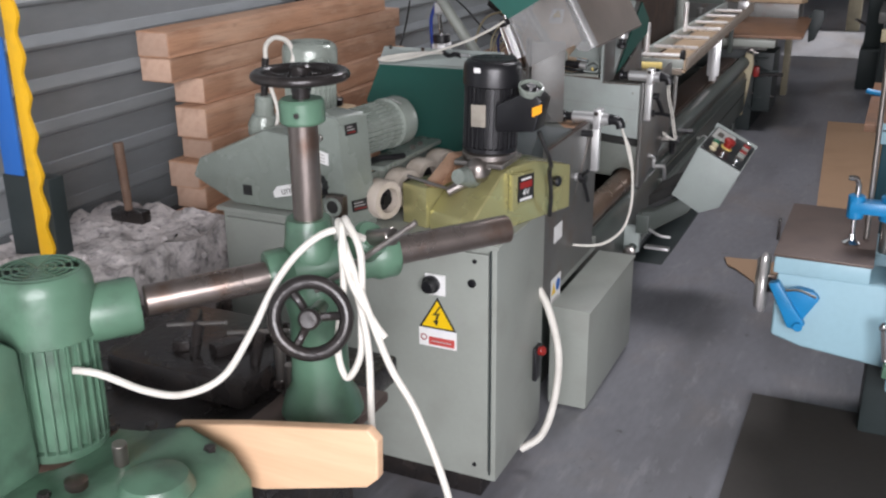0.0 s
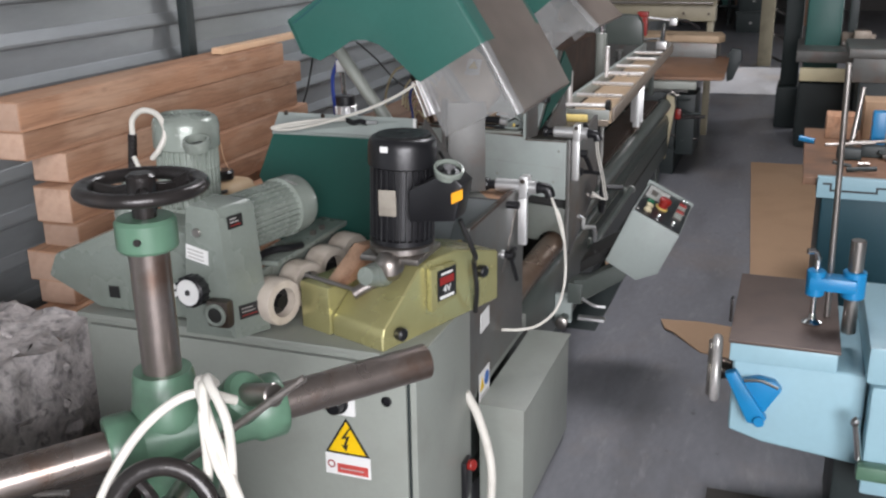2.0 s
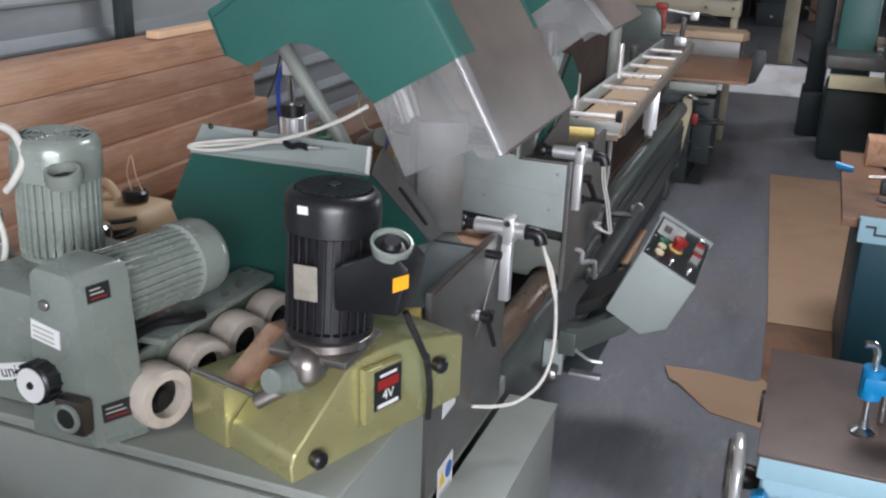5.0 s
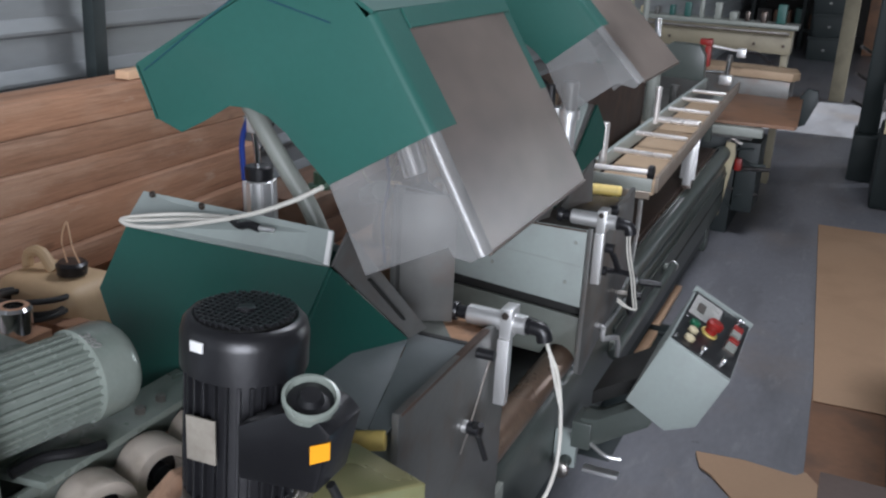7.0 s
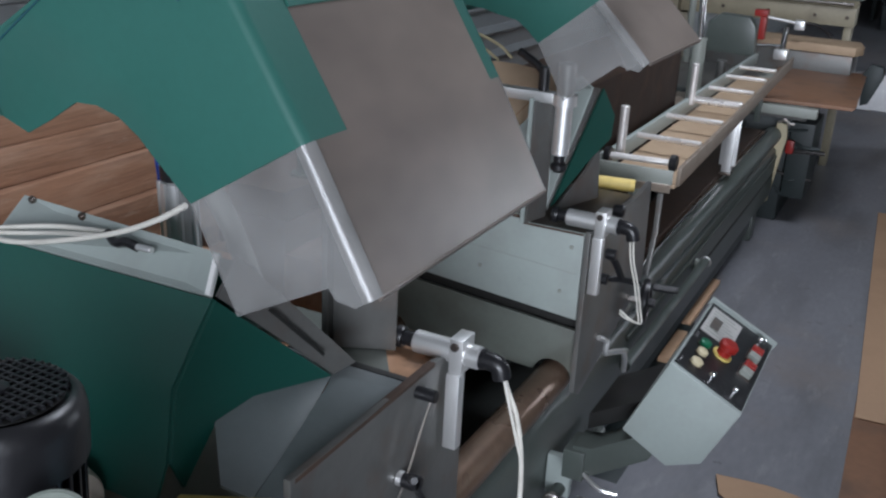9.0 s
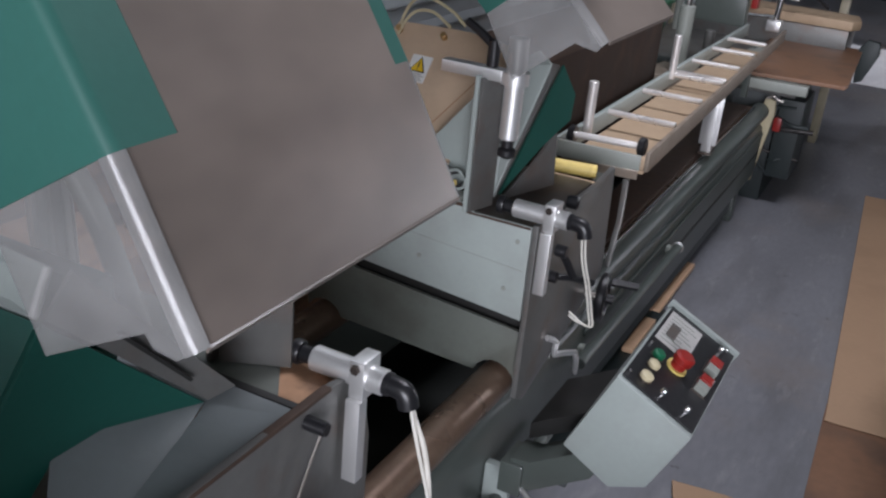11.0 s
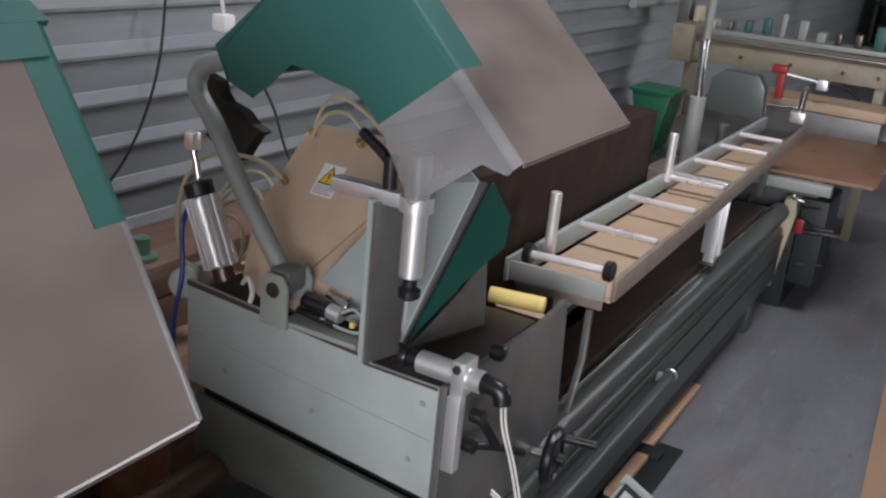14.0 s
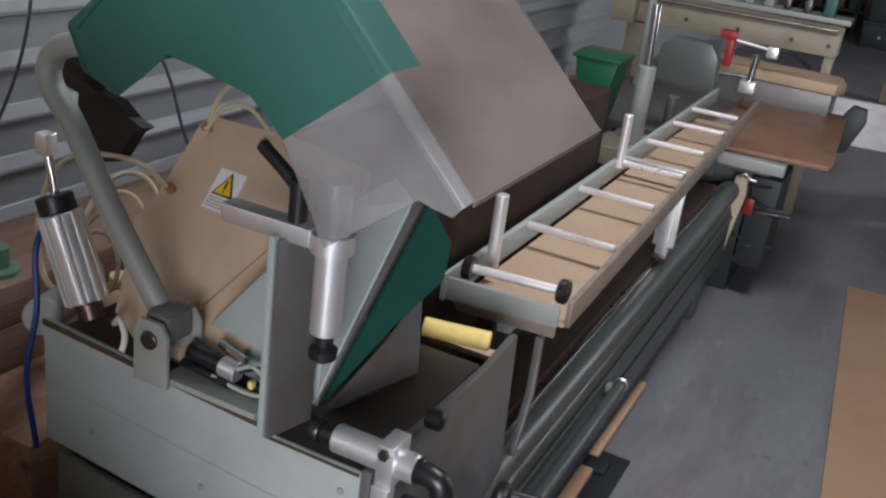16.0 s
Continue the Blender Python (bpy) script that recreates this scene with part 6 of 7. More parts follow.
part("motor_foot", lathe([(0.10, 0), (0.105, 0.012), (0.085, 0.03), (0.08, 0.05)], (-1.075, 0.82, 0.73), (-1.075, 0.82, 2), 32), CAST, gh)
part("switch_case", prism([(0.60, 0.72), (0.74, 0.72), (0.735, 1.0), (0.70, 1.03), (0.60, 0.98)], "x", -1.18, -1.04, 0.012), CAST, gh)
part("gear_case", prism([(-1.16, 0.62), (-0.82, 0.60), (-0.735, 0.68), (-0.735, 0.75), (-0.77, 0.795), (-0.86, 0.825), (-0.96, 0.79), (-1.16, 0.76)], "y", 0.58, 0.90, 0.02, None, 3), CAST, gh)
part("case_rib", lathe([(0.055, 0), (0.06, 0.01), (0.05, 0.03), (0.02, 0.04)], (-0.80, 0.74, 0.80), (-0.80, 0.74, 2), 24), CAST, gh)
part("case_knob", rod((-0.885, 0.76, 0.82), (-0.88, 0.755, 0.86), 0.012, 14), STEEL, gh)
for x, y, z in ((-1.02, 0.88, 0.785), (-0.92, 0.87, 0.815), (-0.80, 0.87, 0.80), (-0.95, 0.66, 0.80), (-0.86, 0.62, 0.83)):
    bolt(gh, (x, y, z), (0, 0, 1), 0.011, 0.010, BLACKIRON)
part("oil_plug", lathe([(0.016, 0), (0.018, 0.004), (0.018, 0.014), (0.010, 0.018)], (-0.90, 0.68, 0.82), (-0.90, 0.68, 2), 18), DARKSTEEL, gh)
part("support_leg", box((-1.12, 0.62, 0.69), (-0.86, 0.86, 0.72), 0.006), CAST, gh)
thing("pine_board", prism([(-0.93, 0.691), (-0.75, 0.705), (-0.545, 0.765), (-0.524, 0.785), (-0.522, 0.855), (-0.54, 0.872), (-0.78, 0.825), (-0.93, 0.79)], "y", 0.925, 0.947, 0.004, None, 3), PINE, "pale wooden board with rounded corners standing on the table", "board")

fb2 = empty("floor_bracket", (-0.83, 1.72, 0.06), "small dark iron bracket lying on the floor", "bracket")
part("bracket_base", box((-0.90, 1.69, 0.061), (-0.76, 1.75, 0.10), 0.006), BLACKIRON, fb2)
part("bracket_post", rod((-0.80, 1.72, 0.10), (-0.80, 1.72, 0.17), 0.014, 14), BLACKIRON, fb2)
part("bracket_bar", rod((-0.90, 1.715, 0.125), (-0.77, 1.72, 0.135), 0.010, 12), DARKSTEEL, fb2)

CABLES = [
    [(-1.109, 0.8, 0.916), (-0.977, 0.8, 0.941), (-0.914, 0.85, 0.896), (-0.878, 0.9, 0.872), (-0.833, 0.95, 0.891), (-0.807, 1.0, 0.953), (-0.777, 1.05, 1.041), (-0.737, 1.08, 1.098), (-0.694, 1.11, 1.124), (-0.66, 1.15, 1.10)],
    [(-0.705, 1.16, 1.115), (-0.690, 1.115, 1.135), (-0.655, 1.085, 1.08), (-0.628, 1.075, 1.0), (-0.614, 1.07, 0.92), (-0.605, 1.055, 0.80), (-0.60, 1.06, 0.72)],
    [(-0.70, 1.15, 1.115), (-0.685, 1.11, 1.13), (-0.64, 1.08, 1.06), (-0.566, 1.05, 0.927), (-0.516, 1.05, 0.845), (-0.465, 1.05, 0.718), (-0.44, 1.05, 0.60), (-0.43, 1.07, 0.40), (-0.44, 1.1, 0.20), (-0.50, 1.15, 0.08)],
    [(-0.69, 1.15, 1.12), (-0.672, 1.11, 1.145), (-0.628, 1.08, 1.10), (-0.632, 1.08, 0.98), (-0.637, 1.08, 0.91), (-0.666, 1.08, 0.862), (-0.682, 1.08, 0.92), (-0.664, 1.08, 1.035), (-0.67, 1.09, 1.11), (-0.70, 1.15, 1.11)],
    [(-0.70, 1.15, 1.11), (-0.678, 1.105, 1.135), (-0.65, 1.075, 1.06), (-0.60, 1.065, 0.99), (-0.575, 1.06, 0.965)],
]
for k, pts in enumerate(CABLES):
    thing("white_cable", tube(pts, 0.0064, 12), CABLE, "white power cable draped over the green stand", "cable", "cables on the stand")

# ---- by the sheet wall ----
teeth = [(-1.957, 0.701)]
z = 0.701
while z < 1.80:
    teeth += [(-1.922, z + 0.004), (-1.906, z + 0.040), (-1.908, z + 0.055), (-1.922, z + 0.098)]
    z += 0.105
teeth += [(-1.922, 1.86), (-1.957, 1.86)]
thing("yellow_rack", prism(teeth, "y", 1.592, 1.604, 0.001), YELLOW, "yellow toothed steel strip standing by the wall", "rack")
thing("dark_post", box((-2.07, 1.605, 0.058), (-1.90, 1.66, 0.95), 0.004), DARK, "dark post carrying the yellow strip", "post")
thing("blue_board", box((-2.03, 1.58, 0.95), (-1.962, 1.589, 1.32), 0.004), BLUEPRINT, "blue sheet leaning on the ribbed wall", "board")
NUDGE = {"feeder_stand": (-0.020, -0.008, 0.006), "pine_board": (-0.018, -0.012, 0.002), "white_cable": (-0.018, -0.012, 0.004), "machine_table": (-0.021, -0.013, 0.004), "floor_bracket": (-0.021, -0.013, 0), "concrete_block": (-0.021, -0.016, 0.006), "pebbles": (-0.021, -0.016, 0.006), "hammer": (-0.013, -0.013, 0.006), "yellow_rack": (-0.013, -0.013, 0.010), "dark_post": (-0.013, -0.013, 0), "blue_board": (-0.013, -0.013, 0.010), "timber_beam": (-0.018, -0.004, 0.008), "loose_batten": (-0.018, -0.004, 0.008), "plastic_can": (0, -0.009, 0.002)}
for o in bpy.data.objects:
    if o.parent is None and (o is gh or o.name.split(".")[0] in NUDGE):
        o.location += Vector((-0.020, -0.021, 0.006) if o is gh else NUDGE[o.name.split(".")[0]])
thing("wall_cable", tube([(-2.19, 4.40, 1.9), (-2.19, 4.37, 1.5), (-2.18, 4.32, 1.2), (-2.17, 4.20, 0.98), (-2.15, 4.0, 0.82), (-2.1, 3.85, 0.72)], 0.0042, 8), BLACKCABLE, "black cable hanging down the ribbed wall", "cable", "wall cables")
thing("wall_cable", tube([(-2.15, 4.72, 1.15), (-2.0, 4.62, 1.08), (-1.85, 4.5, 1.0), (-1.7, 4.4, 0.95)], 0.0042, 8), BLACKCABLE, "black cable hanging down the ribbed wall", "cable", "wall cables")
cp = thing("hanging_cable", tube([(-1.74, 4.1, 4.6), (-1.75, 4.1, 3.0), (-1.75, 4.1, 1.9), (-1.76, 4.1, 1.6), (-1.73, 4.1, 1.42)], 0.005, 8), CABLE, "white cord hanging from above", "cable")
part("plug", box((-1.75, 4.08, 1.385), (-1.71, 4.12, 1.425), 0.006), WHITE, cp, "small white plug")
# torn dark sheet hanging behind the head
bm = bmesh.new()
rr = random.Random(11)
outline = [(-1.45, 1.37), (-1.50, 1.335), (-1.545, 1.305), (-1.585, 1.292), (-1.559, 1.261), (-1.57, 1.225), (-1.582, 1.193), (-1.546, 1.166), (-1.51, 1.147), (-1.484, 1.154), (-1.459, 1.188), (-1.441, 1.217), (-1.42, 1.23), (-1.455, 1.24), (-1.464, 1.271), (-1.48, 1.29), (-1.465, 1.32), (-1.43, 1.35)]
fr_v = [bm.verts.new((x, 3.73 + min(0.16, (1.37 - z) * 1.4) + rr.uniform(-0.003, 0.003), z)) for x, z in outline]
bm.faces.new(fr_v)
ex = bmesh.ops.extrude_face_region(bm, geom=list(bm.faces))
bmesh.ops.translate(bm, vec=(0.01, 0.02, 0), verts=[v for v in ex["geom"] if isinstance(v, bmesh.types.BMVert)])
bmesh.ops.triangulate(bm, faces=bm.faces)
thing("black_rag", bm, BLACKCABLE, "torn black rag hanging on the lift arm", "rag")
thing("wall_post", box((-2.20, 3.28, 0.0), (-2.16, 3.33, 4.6), 0.004), DARK, "dark steel post against the ribbed wall", "post", kind="structure")
# low timbers and parts behind the outfeed head
thing("wall_timber", box((-1.98, 3.72, 0.751), (-1.74, 5.3, 0.840), 0.008), OLDWOOD, "dark old timber lying behind the saw", "timber", "wall timbers")
thing("wall_timber", box((-1.735, 3.70, 0.06), (-1.50, 5.2, 0.66), 0.008), TIMBER, "worn brown timber lying behind the saw", "timber", "wall timbers")
thing("wall_timber", box((-2.18, 3.72, 0.06), (-1.74, 5.4, 0.75), 0.01), OLDWOOD, "dark old timber lying behind the saw", "timber", "wall timbers")
thing("green_bush", lathe([(0.04, 0), (0.04, 0.01), (0.022, 0.014), (0.022, 0.055), (0.017, 0.057)], (-1.80, 3.90, 0.841), (-1.80, 3.90, 2), 24), CAST, "small green cast flange on the timber", "flange")
thing("grey_pipe", rod((-1.66, 3.98, 0.82), (-1.47, 3.71, 0.925), 0.033, 20), PANEL, "grey pipe end behind the saw head", "pipe")
thing("dust_hood", lathe([(0.05, 0), (0.055, 0.02), (0.052, 0.14), (0.038, 0.18), (0.026, 0.19), (0.026, 0.21)], (-1.585, 3.99, 0.661), (-1.55, 4.02, 1.2), 24), TAN, "yellowed plastic cover behind the saw", "cover")
for k in range(5):
    a_, b_ = 0.035 + 0.012 * k, 3.78 + 0.03 * k
    thing("air_line", tube([(-1.40 - a_ + a_ * math.cos(q_), b_ + 0.012 * k * math.sin(q_), 0.985 + 0.010 * k + (a_ + 0.01) * math.sin(q_)) for q_ in [j_ * 0.55 - 0.9 for j_ in range(9)]], 0.0042, 8), CREAM, "thin cream air line coiled behind the saw head", "hose", "cream air lines")

# ---- pale blue machine ----
bl = empty("mortiser", (0.2, 2.8, 0.06), "pale blue woodworking machine with a brown table", "machine")
part("body", prism([(-0.118, 0.395), (-0.03, 0.37), (0.21, 0.345), (0.21, 0.60), (-0.118, 0.60)], "y", 2.605, 3.10, 0.012, None, 3), SKYBLUE, bl)
part("table_edge", box((-0.128, 2.592, 0.601), (0.135, 3.12, 0.652), 0.006), SKYBLUE, bl)
part("table_top", box((-0.132, 2.588, 0.653), (0.14, 3.125, 0.662), 0.002), TABLEBROWN, bl, "brown worn table top")
part("column_base", box((0.215, 2.54, 0.30), (0.75, 3.05, 0.60), 0.012), SKYBLUE, bl)
part("column_cap", box((0.20, 2.55, 0.601), (0.75, 3.05, 0.70), 0.012), SKYBLUE, bl)
part("pedestal", box((0.16, 2.72, 0.03), (0.70, 3.05, 0.344), 0.02), DARK, bl)
thing("floor_mat", prism([(-0.16, 0.9), (1.2, 0.9), (1.2, 2.84), (-0.17, 2.84)], "z", 0.058, 0.066, 0.001), MAT, "dark brown mat on the concrete floor", "mat")
wheel = part("handwheel", ring((-0.168, 2.76, 0.50), (1, 0.06, 0), 0.082, 0.014, 44, 12), ROLLER, bl, "bright steel handwheel")
part("wheel_face", lathe([(0.078, -0.006), (0.078, 0.006), (0.03, 0.012), (0.026, 0.05)], (-0.168, 2.76, 0.50), (1, 2.83, 0.50), 36), DARKSTEEL, wheel)
part("wheel_ring", ring((-0.185, 2.759, 0.50), (1, 0.06, 0), 0.075, 0.006, 44, 8), STEEL, wheel)
part("stop_bar", box((-0.142, 2.73, 0.655), (-0.134, 2.76, 0.72), 0.002), BLACKIRON, bl)
lev = part("quadrant_lever", prism([(-0.135, 0.575), (-0.108, 0.585), (-0.02, 0.46), (-0.045, 0.44), (-0.07, 0.445)], "y", 2.56, 2.592, 0.006), BRIGHTBLUE, bl, "bright blue quadrant lever")
part("quadrant", prism([(-0.09, 0.555), (-0.05, 0.568), (-0.01, 0.562), (0.01, 0.542), (-0.005, 0.515), (-0.03, 0.47)], "y", 2.575, 2.603, 0.004), BRIGHTBLUE, lev)
part("quadrant_slot", tube([(-0.085, 2.573, 0.558), (-0.045, 2.573, 0.563), (0.0, 2.573, 0.548)], 0.005, 8, 4), CHROME, lev)
part("lever_bolt", rod((-0.04, 2.56, 0.455), (-0.04, 2.55, 0.455), 0.014, 16), BRIGHTBLUE, lev)
hd = part("hold_down", box((0.05, 2.74, 0.762), (0.17, 2.80, 0.80), 0.01), BRIGHTBLUE, bl, "bright blue hold-down bracket")
part("hold_collar", rod((0.068, 2.765, 0.745), (0.068, 2.765, 0.815), 0.024, 20), BRIGHTBLUE, hd)
part("hold_collar", rod((0.163, 2.785, 0.74), (0.163, 2.785, 0.815), 0.03, 22), BRIGHTBLUE, hd)
part("hold_screw", rod((0.068, 2.765, 0.675), (0.068, 2.765, 0.85), 0.008, 12), CHROME, hd)
part("hold_foot", lathe([(0.024, 0), (0.026, 0.004), (0.012, 0.014), (0.009, 0.03)], (0.068, 2.765, 0.663), (0.068, 2.765, 2), 20), CHROME, hd)
part("screw_handle", tube([(0.068, 2.765, 0.845), (0.06, 2.76, 0.865), (0.04, 2.752, 0.868)], 0.008, 10, 3), CHROME, hd)
part("guide_post", rod((0.163, 2.785, 0.64), (0.163, 2.785, 0.90), 0.019, 22), STEEL, bl, "upright steel post")
part("tall_rod", rod((0.108, 2.83, 0.663), (0.092, 2.83, 1.35), 0.008, 12), STEEL, bl, "tall thin steel rod")
part("side_lever", rod((0.205, 2.535, 0.40), (0.188, 2.535, 0.50), 0.009, 12), CHROME, bl)
part("lever_ball", lathe([(0.004, -0.014), (0.012, -0.008), (0.014, 0), (0.012, 0.008), (0.004, 0.014)], (0.187, 2.535, 0.505), (0.187, 2.535, 2), 16), CHROME, bl)
part("lever_bracket", box((0.20, 2.50, 0.36), (0.34, 2.539, 0.40), 0.008), CAST, bl)

# ---- teal bench machine ----
tl = empty("bench_machine", (0.4, 4.7, 0.0), "dark teal bench machine with a brown table", "machine")
part("cabinet", box((0.11, 4.30, 0.0), (0.85, 5.05, 0.648), 0.012), TEAL, tl)
part("table_top", box((0.03, 4.20, 0.69), (0.95, 5.25, 0.722), 0.004), PLY, tl, "brown table top")
fr_ = part("front_rail", box((0.085, 4.165, 0.65), (0.95, 4.198, 0.735), 0.004), SKYBLUE, tl, "pale rail with a stepped groove")
part("groove", prism([(0.105, 0.712), (0.14, 0.712), (0.14, 0.686), (0.30, 0.686), (0.30, 0.705), (0.36, 0.705), (0.36, 0.698), (0.308, 0.698), (0.308, 0.678), (0.132, 0.678), (0.132, 0.704), (0.105, 0.704)], "y", 4.1635, 4.165, 0), PRINT, fr_)
part("under_rail", box((0.085, 4.20, 0.649), (0.95, 5.2, 0.689), 0.004), DARK, tl)
for x, y, z in ((0.16, 4.55, 0.723), (0.26, 4.62, 0.723)):
    g_ = part("clamp_block", box((x, y, z), (x + 0.10, y + 0.06, z + 0.05), 0.01), DARK, tl)
    part("clamp_bar", rod((x - 0.05, y + 0.01, z + 0.06), (x + 0.15, y + 0.05, z + 0.07), 0.007, 10), STEEL, g_)
part("holder", box((0.30, 4.75, 0.723), (0.36, 4.81, 0.90), 0.01), BRIGHTBLUE, tl)
part("holder_rod", rod((0.22, 4.72, 0.72), (0.25, 4.78, 1.0), 0.012, 14), STEEL, tl)
part("wooden_block", box((0.12, 5.0, 0.723), (0.26, 5.15, 0.83), 0.006), TIMBER, tl)
part("wooden_block", box((0.28, 5.02, 0.723), (0.42, 5.2, 0.90), 0.006), CARD, tl)

# ---- flat sheets on the floor ----
thing("cardboard_sheet", box((0, 0, 0.006), (0.95, 2.66, 0.010), 0.001, pose(-0.155, 4.90, 0, 0, 0, 3.0)), CARD, "flat tan sheet lying on the floor", "cardboard", "floor cardboard")
# added sheet that makes the floor browner in front of the tan one
thing("hardboard_sheet", box((0, 0, 0.001), (0.90, 1.10, 0.005), 0.001, pose(-0.135, 3.93, 0, 0, 0, 1.5)), PLY, "dark brown sheet added flat on the floor", "hardboard", "floor cardboard")
thing("cardboard_offcut", prism([(-0.50, 4.26), (-0.47, 4.16), (-0.43, 4.13), (-0.30, 3.95), (-0.10, 3.90), (0.02, 4.05), (-0.14, 4.30), (-0.17, 4.26), (-0.34, 4.28)], "z", 0.014, 0.019, 0), CARD, "flat tan piece lying on the floor", "cardboard", "floor cardboard")

# ---- green machine and things further along the aisle ----
gm2 = empty("band_saw", (0.3, 8.3, 0.0), "old sea-green band saw with a cream table edge", "band saw")
part("column", box((0.0, 8.35, 0.0), (0.26, 8.8, 2.2), 0.03), SEA, gm2)
part("lower_case", box((-0.02, 8.2, 0.0), (0.85, 8.9, 0.52), 0.04), DARK, gm2)
part("table", box((-0.05, 7.95, 0.70), (0.9, 8.8, 0.785), 0.01), PLATE, gm2)
part("table_edge", box((-0.015, 7.93, 0.565), (0.9, 7.99, 0.66), 0.006), CREAM, gm2)
part("upper_case", lathe([(0.38, 0), (0.4, 0.02), (0.4, 0.2), (0.38, 0.22)], (0.45, 8.3, 1.7), (0.45, 9, 1.7), 40), SEA, gm2)
part("guide", box((0.3, 8.2, 0.9), (0.36, 8.3, 1.3), 0.01), DARK, gm2)
pl = empty("planer", (0.6, 7.2, 0.0), "grey planing machine with a pale table", "planer")
part("table", box((0.27, 6.95, 0.86), (1.2, 7.6, 0.92), 0.01), PLATE, pl)
part("table_side", box((0.3, 7.0, 0.70), (1.2, 7.55, 0.859), 0.01), PLATE, pl)
part("body", box((0.35, 7.05, 0.0), (1.1, 7.5, 0.699), 0.02), DARK, pl)
dm = empty("drill_stand", (-0.1, 9.2, 0.0), "dark upright machine with small levers", "machine")
part("frame", box((-0.19, 9.0, 0.0), (0.0, 9.5, 0.35), 0.02), DARK, dm)
part("pillar", box((-0.17, 9.1, 0.351), (-0.02, 9.4, 1.5), 0.02), DARK, dm)
for z in (0.55, 0.75, 0.95):
    part("lever", rod((-0.17, 9.15, z), (-0.25, 9.05, z + 0.05), 0.012, 10), STEEL, dm)
thing("roof_post", box((-0.52, 13.0, 0), (-0.36, 13.15, 4.6), 0.01), DIMCREAM, "cream roof post, darkened for the dim far end", "post", kind="structure")
sh = empty("storage_rack", (-1.0, 15.2, 0.0), "dark storage rack with boxes and drums", "rack")
for z in (0.3, 0.9, 1.5, 2.1):
    part("shelf", box((-2.1, 15.0, z), (-0.5, 15.6, z + 0.04), 0.004), DARK, sh)
for x in (-2.1, -1.3, -0.55):
    part("upright", box((x, 15.0, 0.0), (x + 0.06, 15.6, 2.6), 0.004), DARK, sh)
rs = random.Random(9)
for z in (0.34, 0.94, 1.54):
    x = -2.0
    while x < -0.75:
        w_ = rs.uniform(0.15, 0.32)
        thing("stored_box", box((x, 15.05, z + 0.001), (x + w_, 15.45, z + rs.uniform(0.18, 0.42)), 0.01), rs.choice([DARK, WALLDARK, PANEL, PLY, SEA, BLUEPRINT, PRINTGREY]), "dusty stored box on the dark rack", "box", "stored boxes")
        x += w_ + rs.uniform(0.02, 0.08)
for k, (x, y, z, w) in enumerate(((-1.05, 13.7, 0.0, 0.5), (-1.02, 13.72, 0.346, 0.46), (-1.05, 13.7, 0.692, 0.48))):
    cr = empty("storage_crate", (x, y, z), "dark plastic storage crate with a white tag", "crate", "stacked dark crates")
    part("crate_body", prism([(x, z), (x + w, z), (x + w + 0.02, z + 0.33), (x - 0.02, z + 0.33)], "y", y, y + 0.4, 0.01), DARK, cr)
    part("crate_rim", box((x - 0.03, y - 0.012, z + 0.30), (x + w + 0.03, y + 0.41, z + 0.345), 0.006), DARK, cr)
    part("crate_tag", box((x + 0.2, y - 0.016, z + 0.14), (x + 0.24, y - 0.001, z + 0.17), 0), PRINTGREY, cr)
thing("orange_crate", box((-1.02, 13.75, 1.038), (-0.62, 14.05, 1.30), 0.02), ORANGE, "bright orange plastic crate on dark crates", "crate")
thing("far_bench", box((-1.1, 14.25, 0), (-0.52, 14.8, 0.949), 0.01), DARK, "dark bench against the rack", "bench")
thing("far_cabinet", box((-0.3, 15.0, 0), (0.5, 15.5, 1.9), 0.02), PLY, "brown cabinet at the far end of the aisle", "cabinet")

for o in bpy.data.objects:
    if o.parent is None and o.name.split(".")[0] in ("storage_rack", "stored_box", "storage_crate", "orange_crate", "far_bench", "far_cabinet"):
        o.location.y += 3.4

# ---- second machine line behind the roller track ----
om = empty("table_saw", (-1.1, 7.5, 0.0), "grey-green table saw with a brown plywood table", "saw")
part("table", slab([(-1.07, 6.88, 0.70), (-0.50, 6.93, 0.70), (-0.49, 7.0, 0.70), (-0.54, 8.15, 0.70), (-1.05, 8.0, 0.70)], 0.018, 0.002), PLY, om, "brown plywood table board")
part("table_rail", box((-1.20, 6.86, 0.635), (-0.66, 6.92, 0.685), 0.004), PANEL, om)
part("bed", box((-1.7, 6.95, 0.60), (-0.72, 8.1, 0.685), 0.006), PLATE, om)
part("body", box((-1.6, 7.05, 0.0), (-0.80, 7.95, 0.599), 0.01), DARK, om)
part("cream_leg", prism([(-0.905, 0.14), (-0.85, 0.13), (-0.80, 0.50), (-0.81, 0.57), (-0.86, 0.58)], "y", 6.955, 6.985, 0.004), CREAM, om, "cream painted leg")
part("side_box", box((-0.79, 7.0, 0.16), (-0.67, 7.35, 0.58), 0.006), DARK, om)
part("red_switch", box((-0.80, 6.965, 0.41), (-0.758, 6.999, 0.485), 0.012), RED, om, "red switch")
part("motor_drum", rod((-0.74, 7.02, 0.22), (-0.74, 7.25, 0.26), 0.05, 20), DARK, om)
part("board_stop", prism([(-0.545, 0.52), (-0.50, 0.54), (-0.44, 0.70), (-0.45, 0.77), (-0.52, 0.78), (-0.56, 0.72)], "y", 8.05, 8.12, 0.006), DARK, om)
part("table_catch", tube([(-0.84, 6.85, 0.60), (-0.81, 6.85, 0.615), (-0.79, 6.85, 0.60), (-0.76, 6.85, 0.595)], 0.007, 8, 3), STEEL, om)
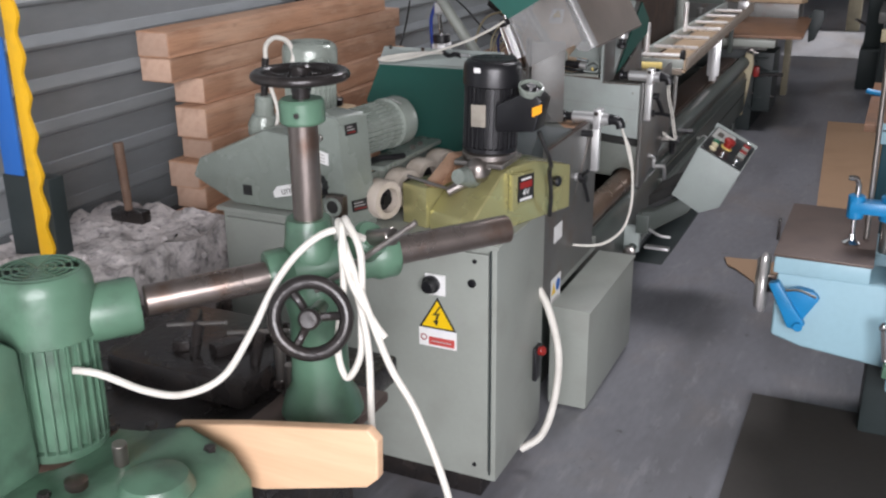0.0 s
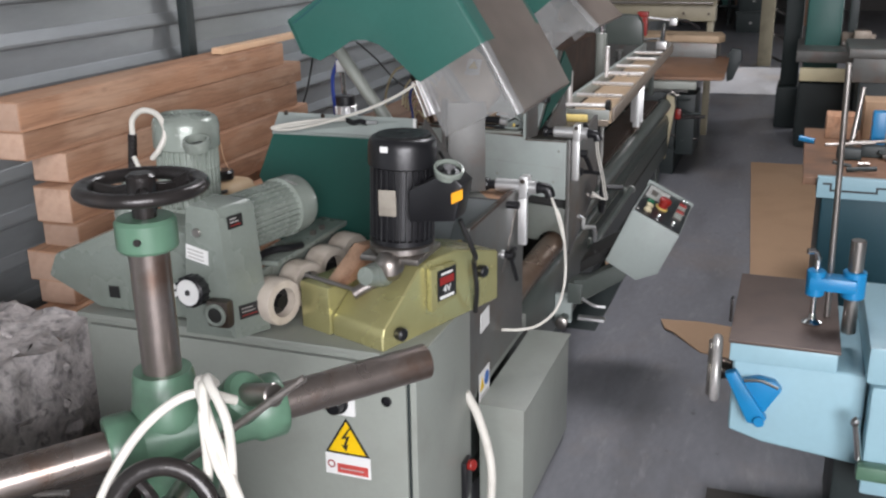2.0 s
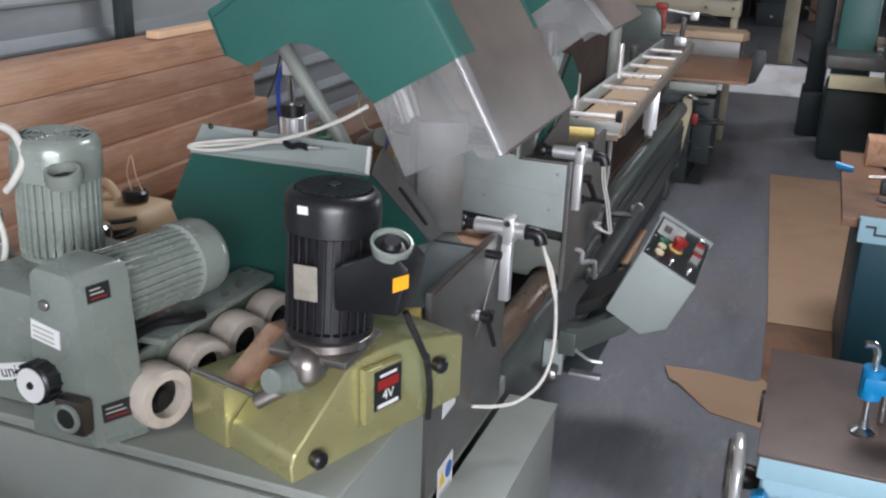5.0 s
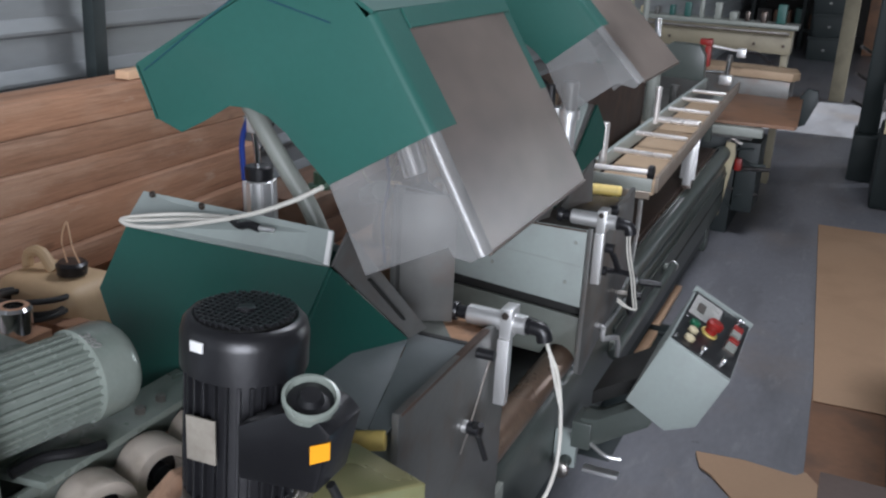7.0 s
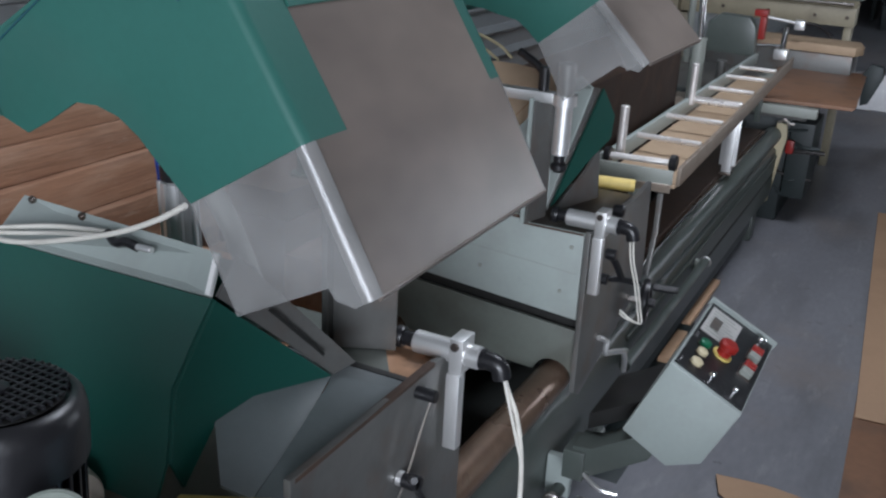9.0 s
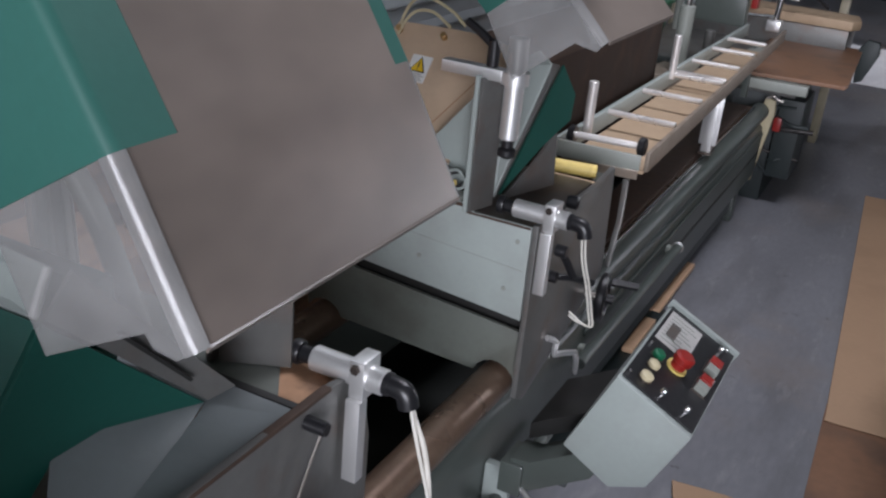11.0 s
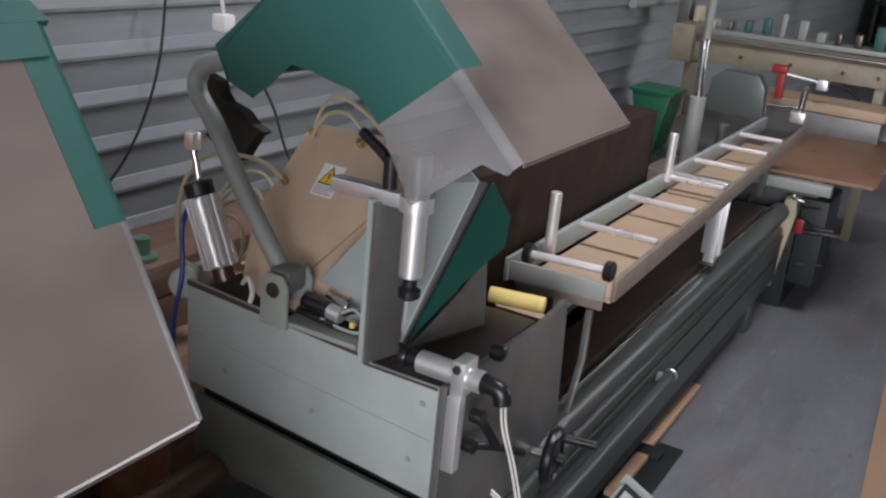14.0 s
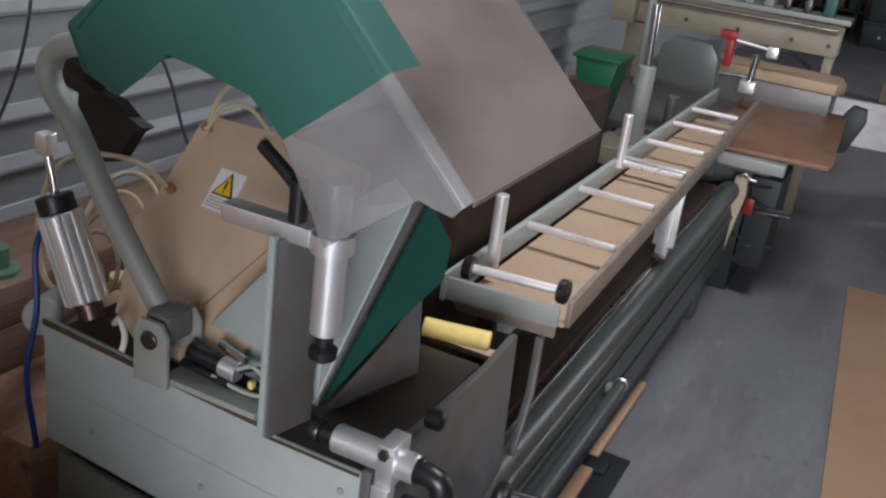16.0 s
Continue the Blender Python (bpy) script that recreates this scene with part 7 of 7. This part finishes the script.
part("saw_hood", prism([(-1.303, 0.92), (-1.033, 0.91), (-1.043, 1.06), (-1.08, 1.115), (-1.235, 1.12), (-1.293, 1.075)], "y", 6.9, 6.98, 0.01), BED, om, "grey blade hood")
part("hood_post", rod((-1.262, 6.62, 0.70), (-1.262, 6.62, 1.02), 0.037, 22), PANEL, om)
part("chrome_pole", rod((-1.262, 6.62, 1.0), (-1.275, 6.62, 1.27), 0.018, 18), CHROME, om, "bright steel pole")
part("base_bracket", box((-1.40, 6.45, 0.62), (-1.10, 6.80, 0.699), 0.006), RAILBROWN, om)
part("small_post", rod((-1.16, 6.75, 0.70), (-1.16, 6.75, 0.90), 0.026, 16), PLATE, om)
part("fence_clamp", rod((-1.01, 7.70, 0.80), (-1.0, 7.70, 0.99), 0.018, 14), CHROME, om)
part("fence_bar", rod((-1.25, 7.72, 0.86), (-1.0, 7.70, 0.88), 0.01, 12), CHROME, om)
part("fence_foot", box((-1.05, 7.66, 0.80), (-0.97, 7.74, 0.86), 0.01), ALU, om)
bn = empty("green_bin", (-1.5, 6.9, 0.60), "green plastic bin standing behind the saw", "bin")
part("bin_body", prism([(-1.625, 0.985), (-1.425, 0.985), (-1.475, 0.70), (-1.56, 0.70)], "y", 6.77, 6.98, 0.012), BINGREEN, bn)
part("bin_rim", box((-1.635, 6.76, 0.972), (-1.415, 6.99, 0.990), 0.005), BINGREEN, bn)
thing("bin_stand", box((-1.75, 6.7, 0), (-1.37, 6.94, 0.699), 0.01), DARK, "dark box carrying the green bin", "box")
ra = empty("long_beam_machine", (-1.3, 8.5, 0.0), "cream machine with a long level beam", "machine")
part("beam", prism([(8.48, 0.94), (8.66, 0.94), (8.66, 1.08), (8.60, 1.10), (8.48, 1.06)], "x", -1.9, -0.70, 0.006), DIMCREAM, ra, "long cream beam")
part("beam_lip", box((-1.9, 8.66, 1.10), (-0.68, 8.9, 1.13), 0.004), PANEL, ra)
part("beam_head", box((-1.98, 8.40, 0.93), (-1.84, 8.70, 1.16), 0.01), DIMCREAM, ra)
part("end_post", box((-0.76, 8.5, 0.0), (-0.71, 8.62, 0.939), 0.006), DIMCREAM, ra)
part("end_post", box((-1.9, 8.5, 0.0), (-1.8, 8.65, 0.929), 0.006), DIMCREAM, ra)
part("plank", prism([(-1.32, 8.05), (-0.62, 8.0), (-0.58, 8.10), (-0.62, 8.32), (-1.32, 8.36)], "z", 0.82, 0.874, 0.008), TRACKBOARD, ra, "thick pale wooden plank")
part("table", box((-1.6, 8.0, 0.66), (-0.63, 8.4, 0.819), 0.008), PLATE, ra)
part("body", box((-1.5, 8.11, 0.0), (-0.80, 8.4, 0.659), 0.01), DARK, ra)
red = part("red_guard", box((-1.235, 7.9, 1.015), (-1.155, 7.97, 1.055), 0.006), RED, ra, "red guard block")
part("guard_leg", box((-1.195, 7.9, 0.876), (-1.158, 7.97, 1.014), 0.004), RED, red)
part("guard_rod", rod((-1.155, 7.93, 1.012), (-0.95, 7.98, 0.985), 0.010, 10), ALU, ra)
part("rod_clamp", box((-0.995, 7.94, 0.95), (-0.935, 8.0, 1.01), 0.01), ALU, ra)
part("black_handle", tube([(-0.93, 8.0, 0.99), (-0.86, 8.02, 0.98), (-0.77, 8.03, 0.925)], 0.010, 8, 3), BLACK, ra)
thing("wall_rail", rod((-2.19, 8.2, 1.25), (-2.19, 9.6, 1.25), 0.03, 14), PANEL, "grey rail along the ribbed wall", "rail")
thing("rail_post", rod((-1.62, 7.9, 0.0), (-1.62, 7.9, 1.5), 0.022, 14), PANEL, "grey upright by the wall", "post")
for k in range(7):
    y0 = 6.9 + k * 0.25
    thing("wall_scrap", box((-2.16 + 0.02 * k, y0, 0.0), (-1.82, y0 + 0.22, 0.62 + 0.05 * ((k * 3) % 4)), 0.02), (DARK, TIMBER, WALLDARK, DARKSTEEL)[k % 4], "dusty scrap stacked along the ribbed wall", "scrap", "scrap by the wall")


# ---- loose clutter under and behind the second machine line ----
rc = random.Random(33)
for k in range(14):
    x, y = rc.uniform(-1.5, -0.72), rc.uniform(6.98, 7.02)
    z = rc.uniform(0.12, 0.5)
    part("pipe", tube([(x, y, z), (x + rc.uniform(-0.1, 0.1), y - 0.02, z + rc.uniform(-0.05, 0.08)), (x + rc.uniform(0.05, 0.2), y, z + rc.uniform(-0.1, 0.1))], rc.uniform(0.006, 0.016), 8, 4), rc.choice([BLACKIRON, DARK, BLACKCABLE]), om)
for k in range(12):
    x = -2.05 + 0.11 * k
    z0 = 1.131
    h = rc.uniform(0.05, 0.16)
    part("fitting", box((x, 8.68, z0), (x + rc.uniform(0.03, 0.09), 8.68 + rc.uniform(0.05, 0.15), z0 + h), 0.008), rc.choice([DARK, DARKSTEEL, PANEL, CREAM, PLATE, SEA]), ra)
part("beam_rail", rod((-1.9, 8.46, 1.085), (-0.72, 8.46, 1.085), 0.012, 12), STEEL, ra)
for x in (-1.85, -1.55, -1.25, -0.95, -0.75):
    bolt(ra, (x, 8.478, 1.0), (0, -1, 0), 0.012, 0.008, DARKSTEEL)
for k in range(16):
    x, y = rc.uniform(0.1, 0.8), rc.uniform(8.05, 8.7)
    part("tool", box((x, y, 0.786), (x + rc.uniform(0.04, 0.12), y + rc.uniform(0.04, 0.12), 0.786 + rc.uniform(0.02, 0.14)), 0.008, None), rc.choice([DARK, STEEL, RAILBROWN, BLACKIRON]), gm2)
for k in range(10):
    x, y = rc.uniform(0.06, 0.5), rc.uniform(4.3, 5.1)
    part("tool", rod((x, y, 0.732), (x + rc.uniform(-0.08, 0.12), y + rc.uniform(-0.06, 0.12), 0.732 + rc.uniform(0, 0.03)), rc.uniform(0.006, 0.014), 10), rc.choice([BLACKIRON, STEEL, DARK, BRIGHTBLUE]), tl)
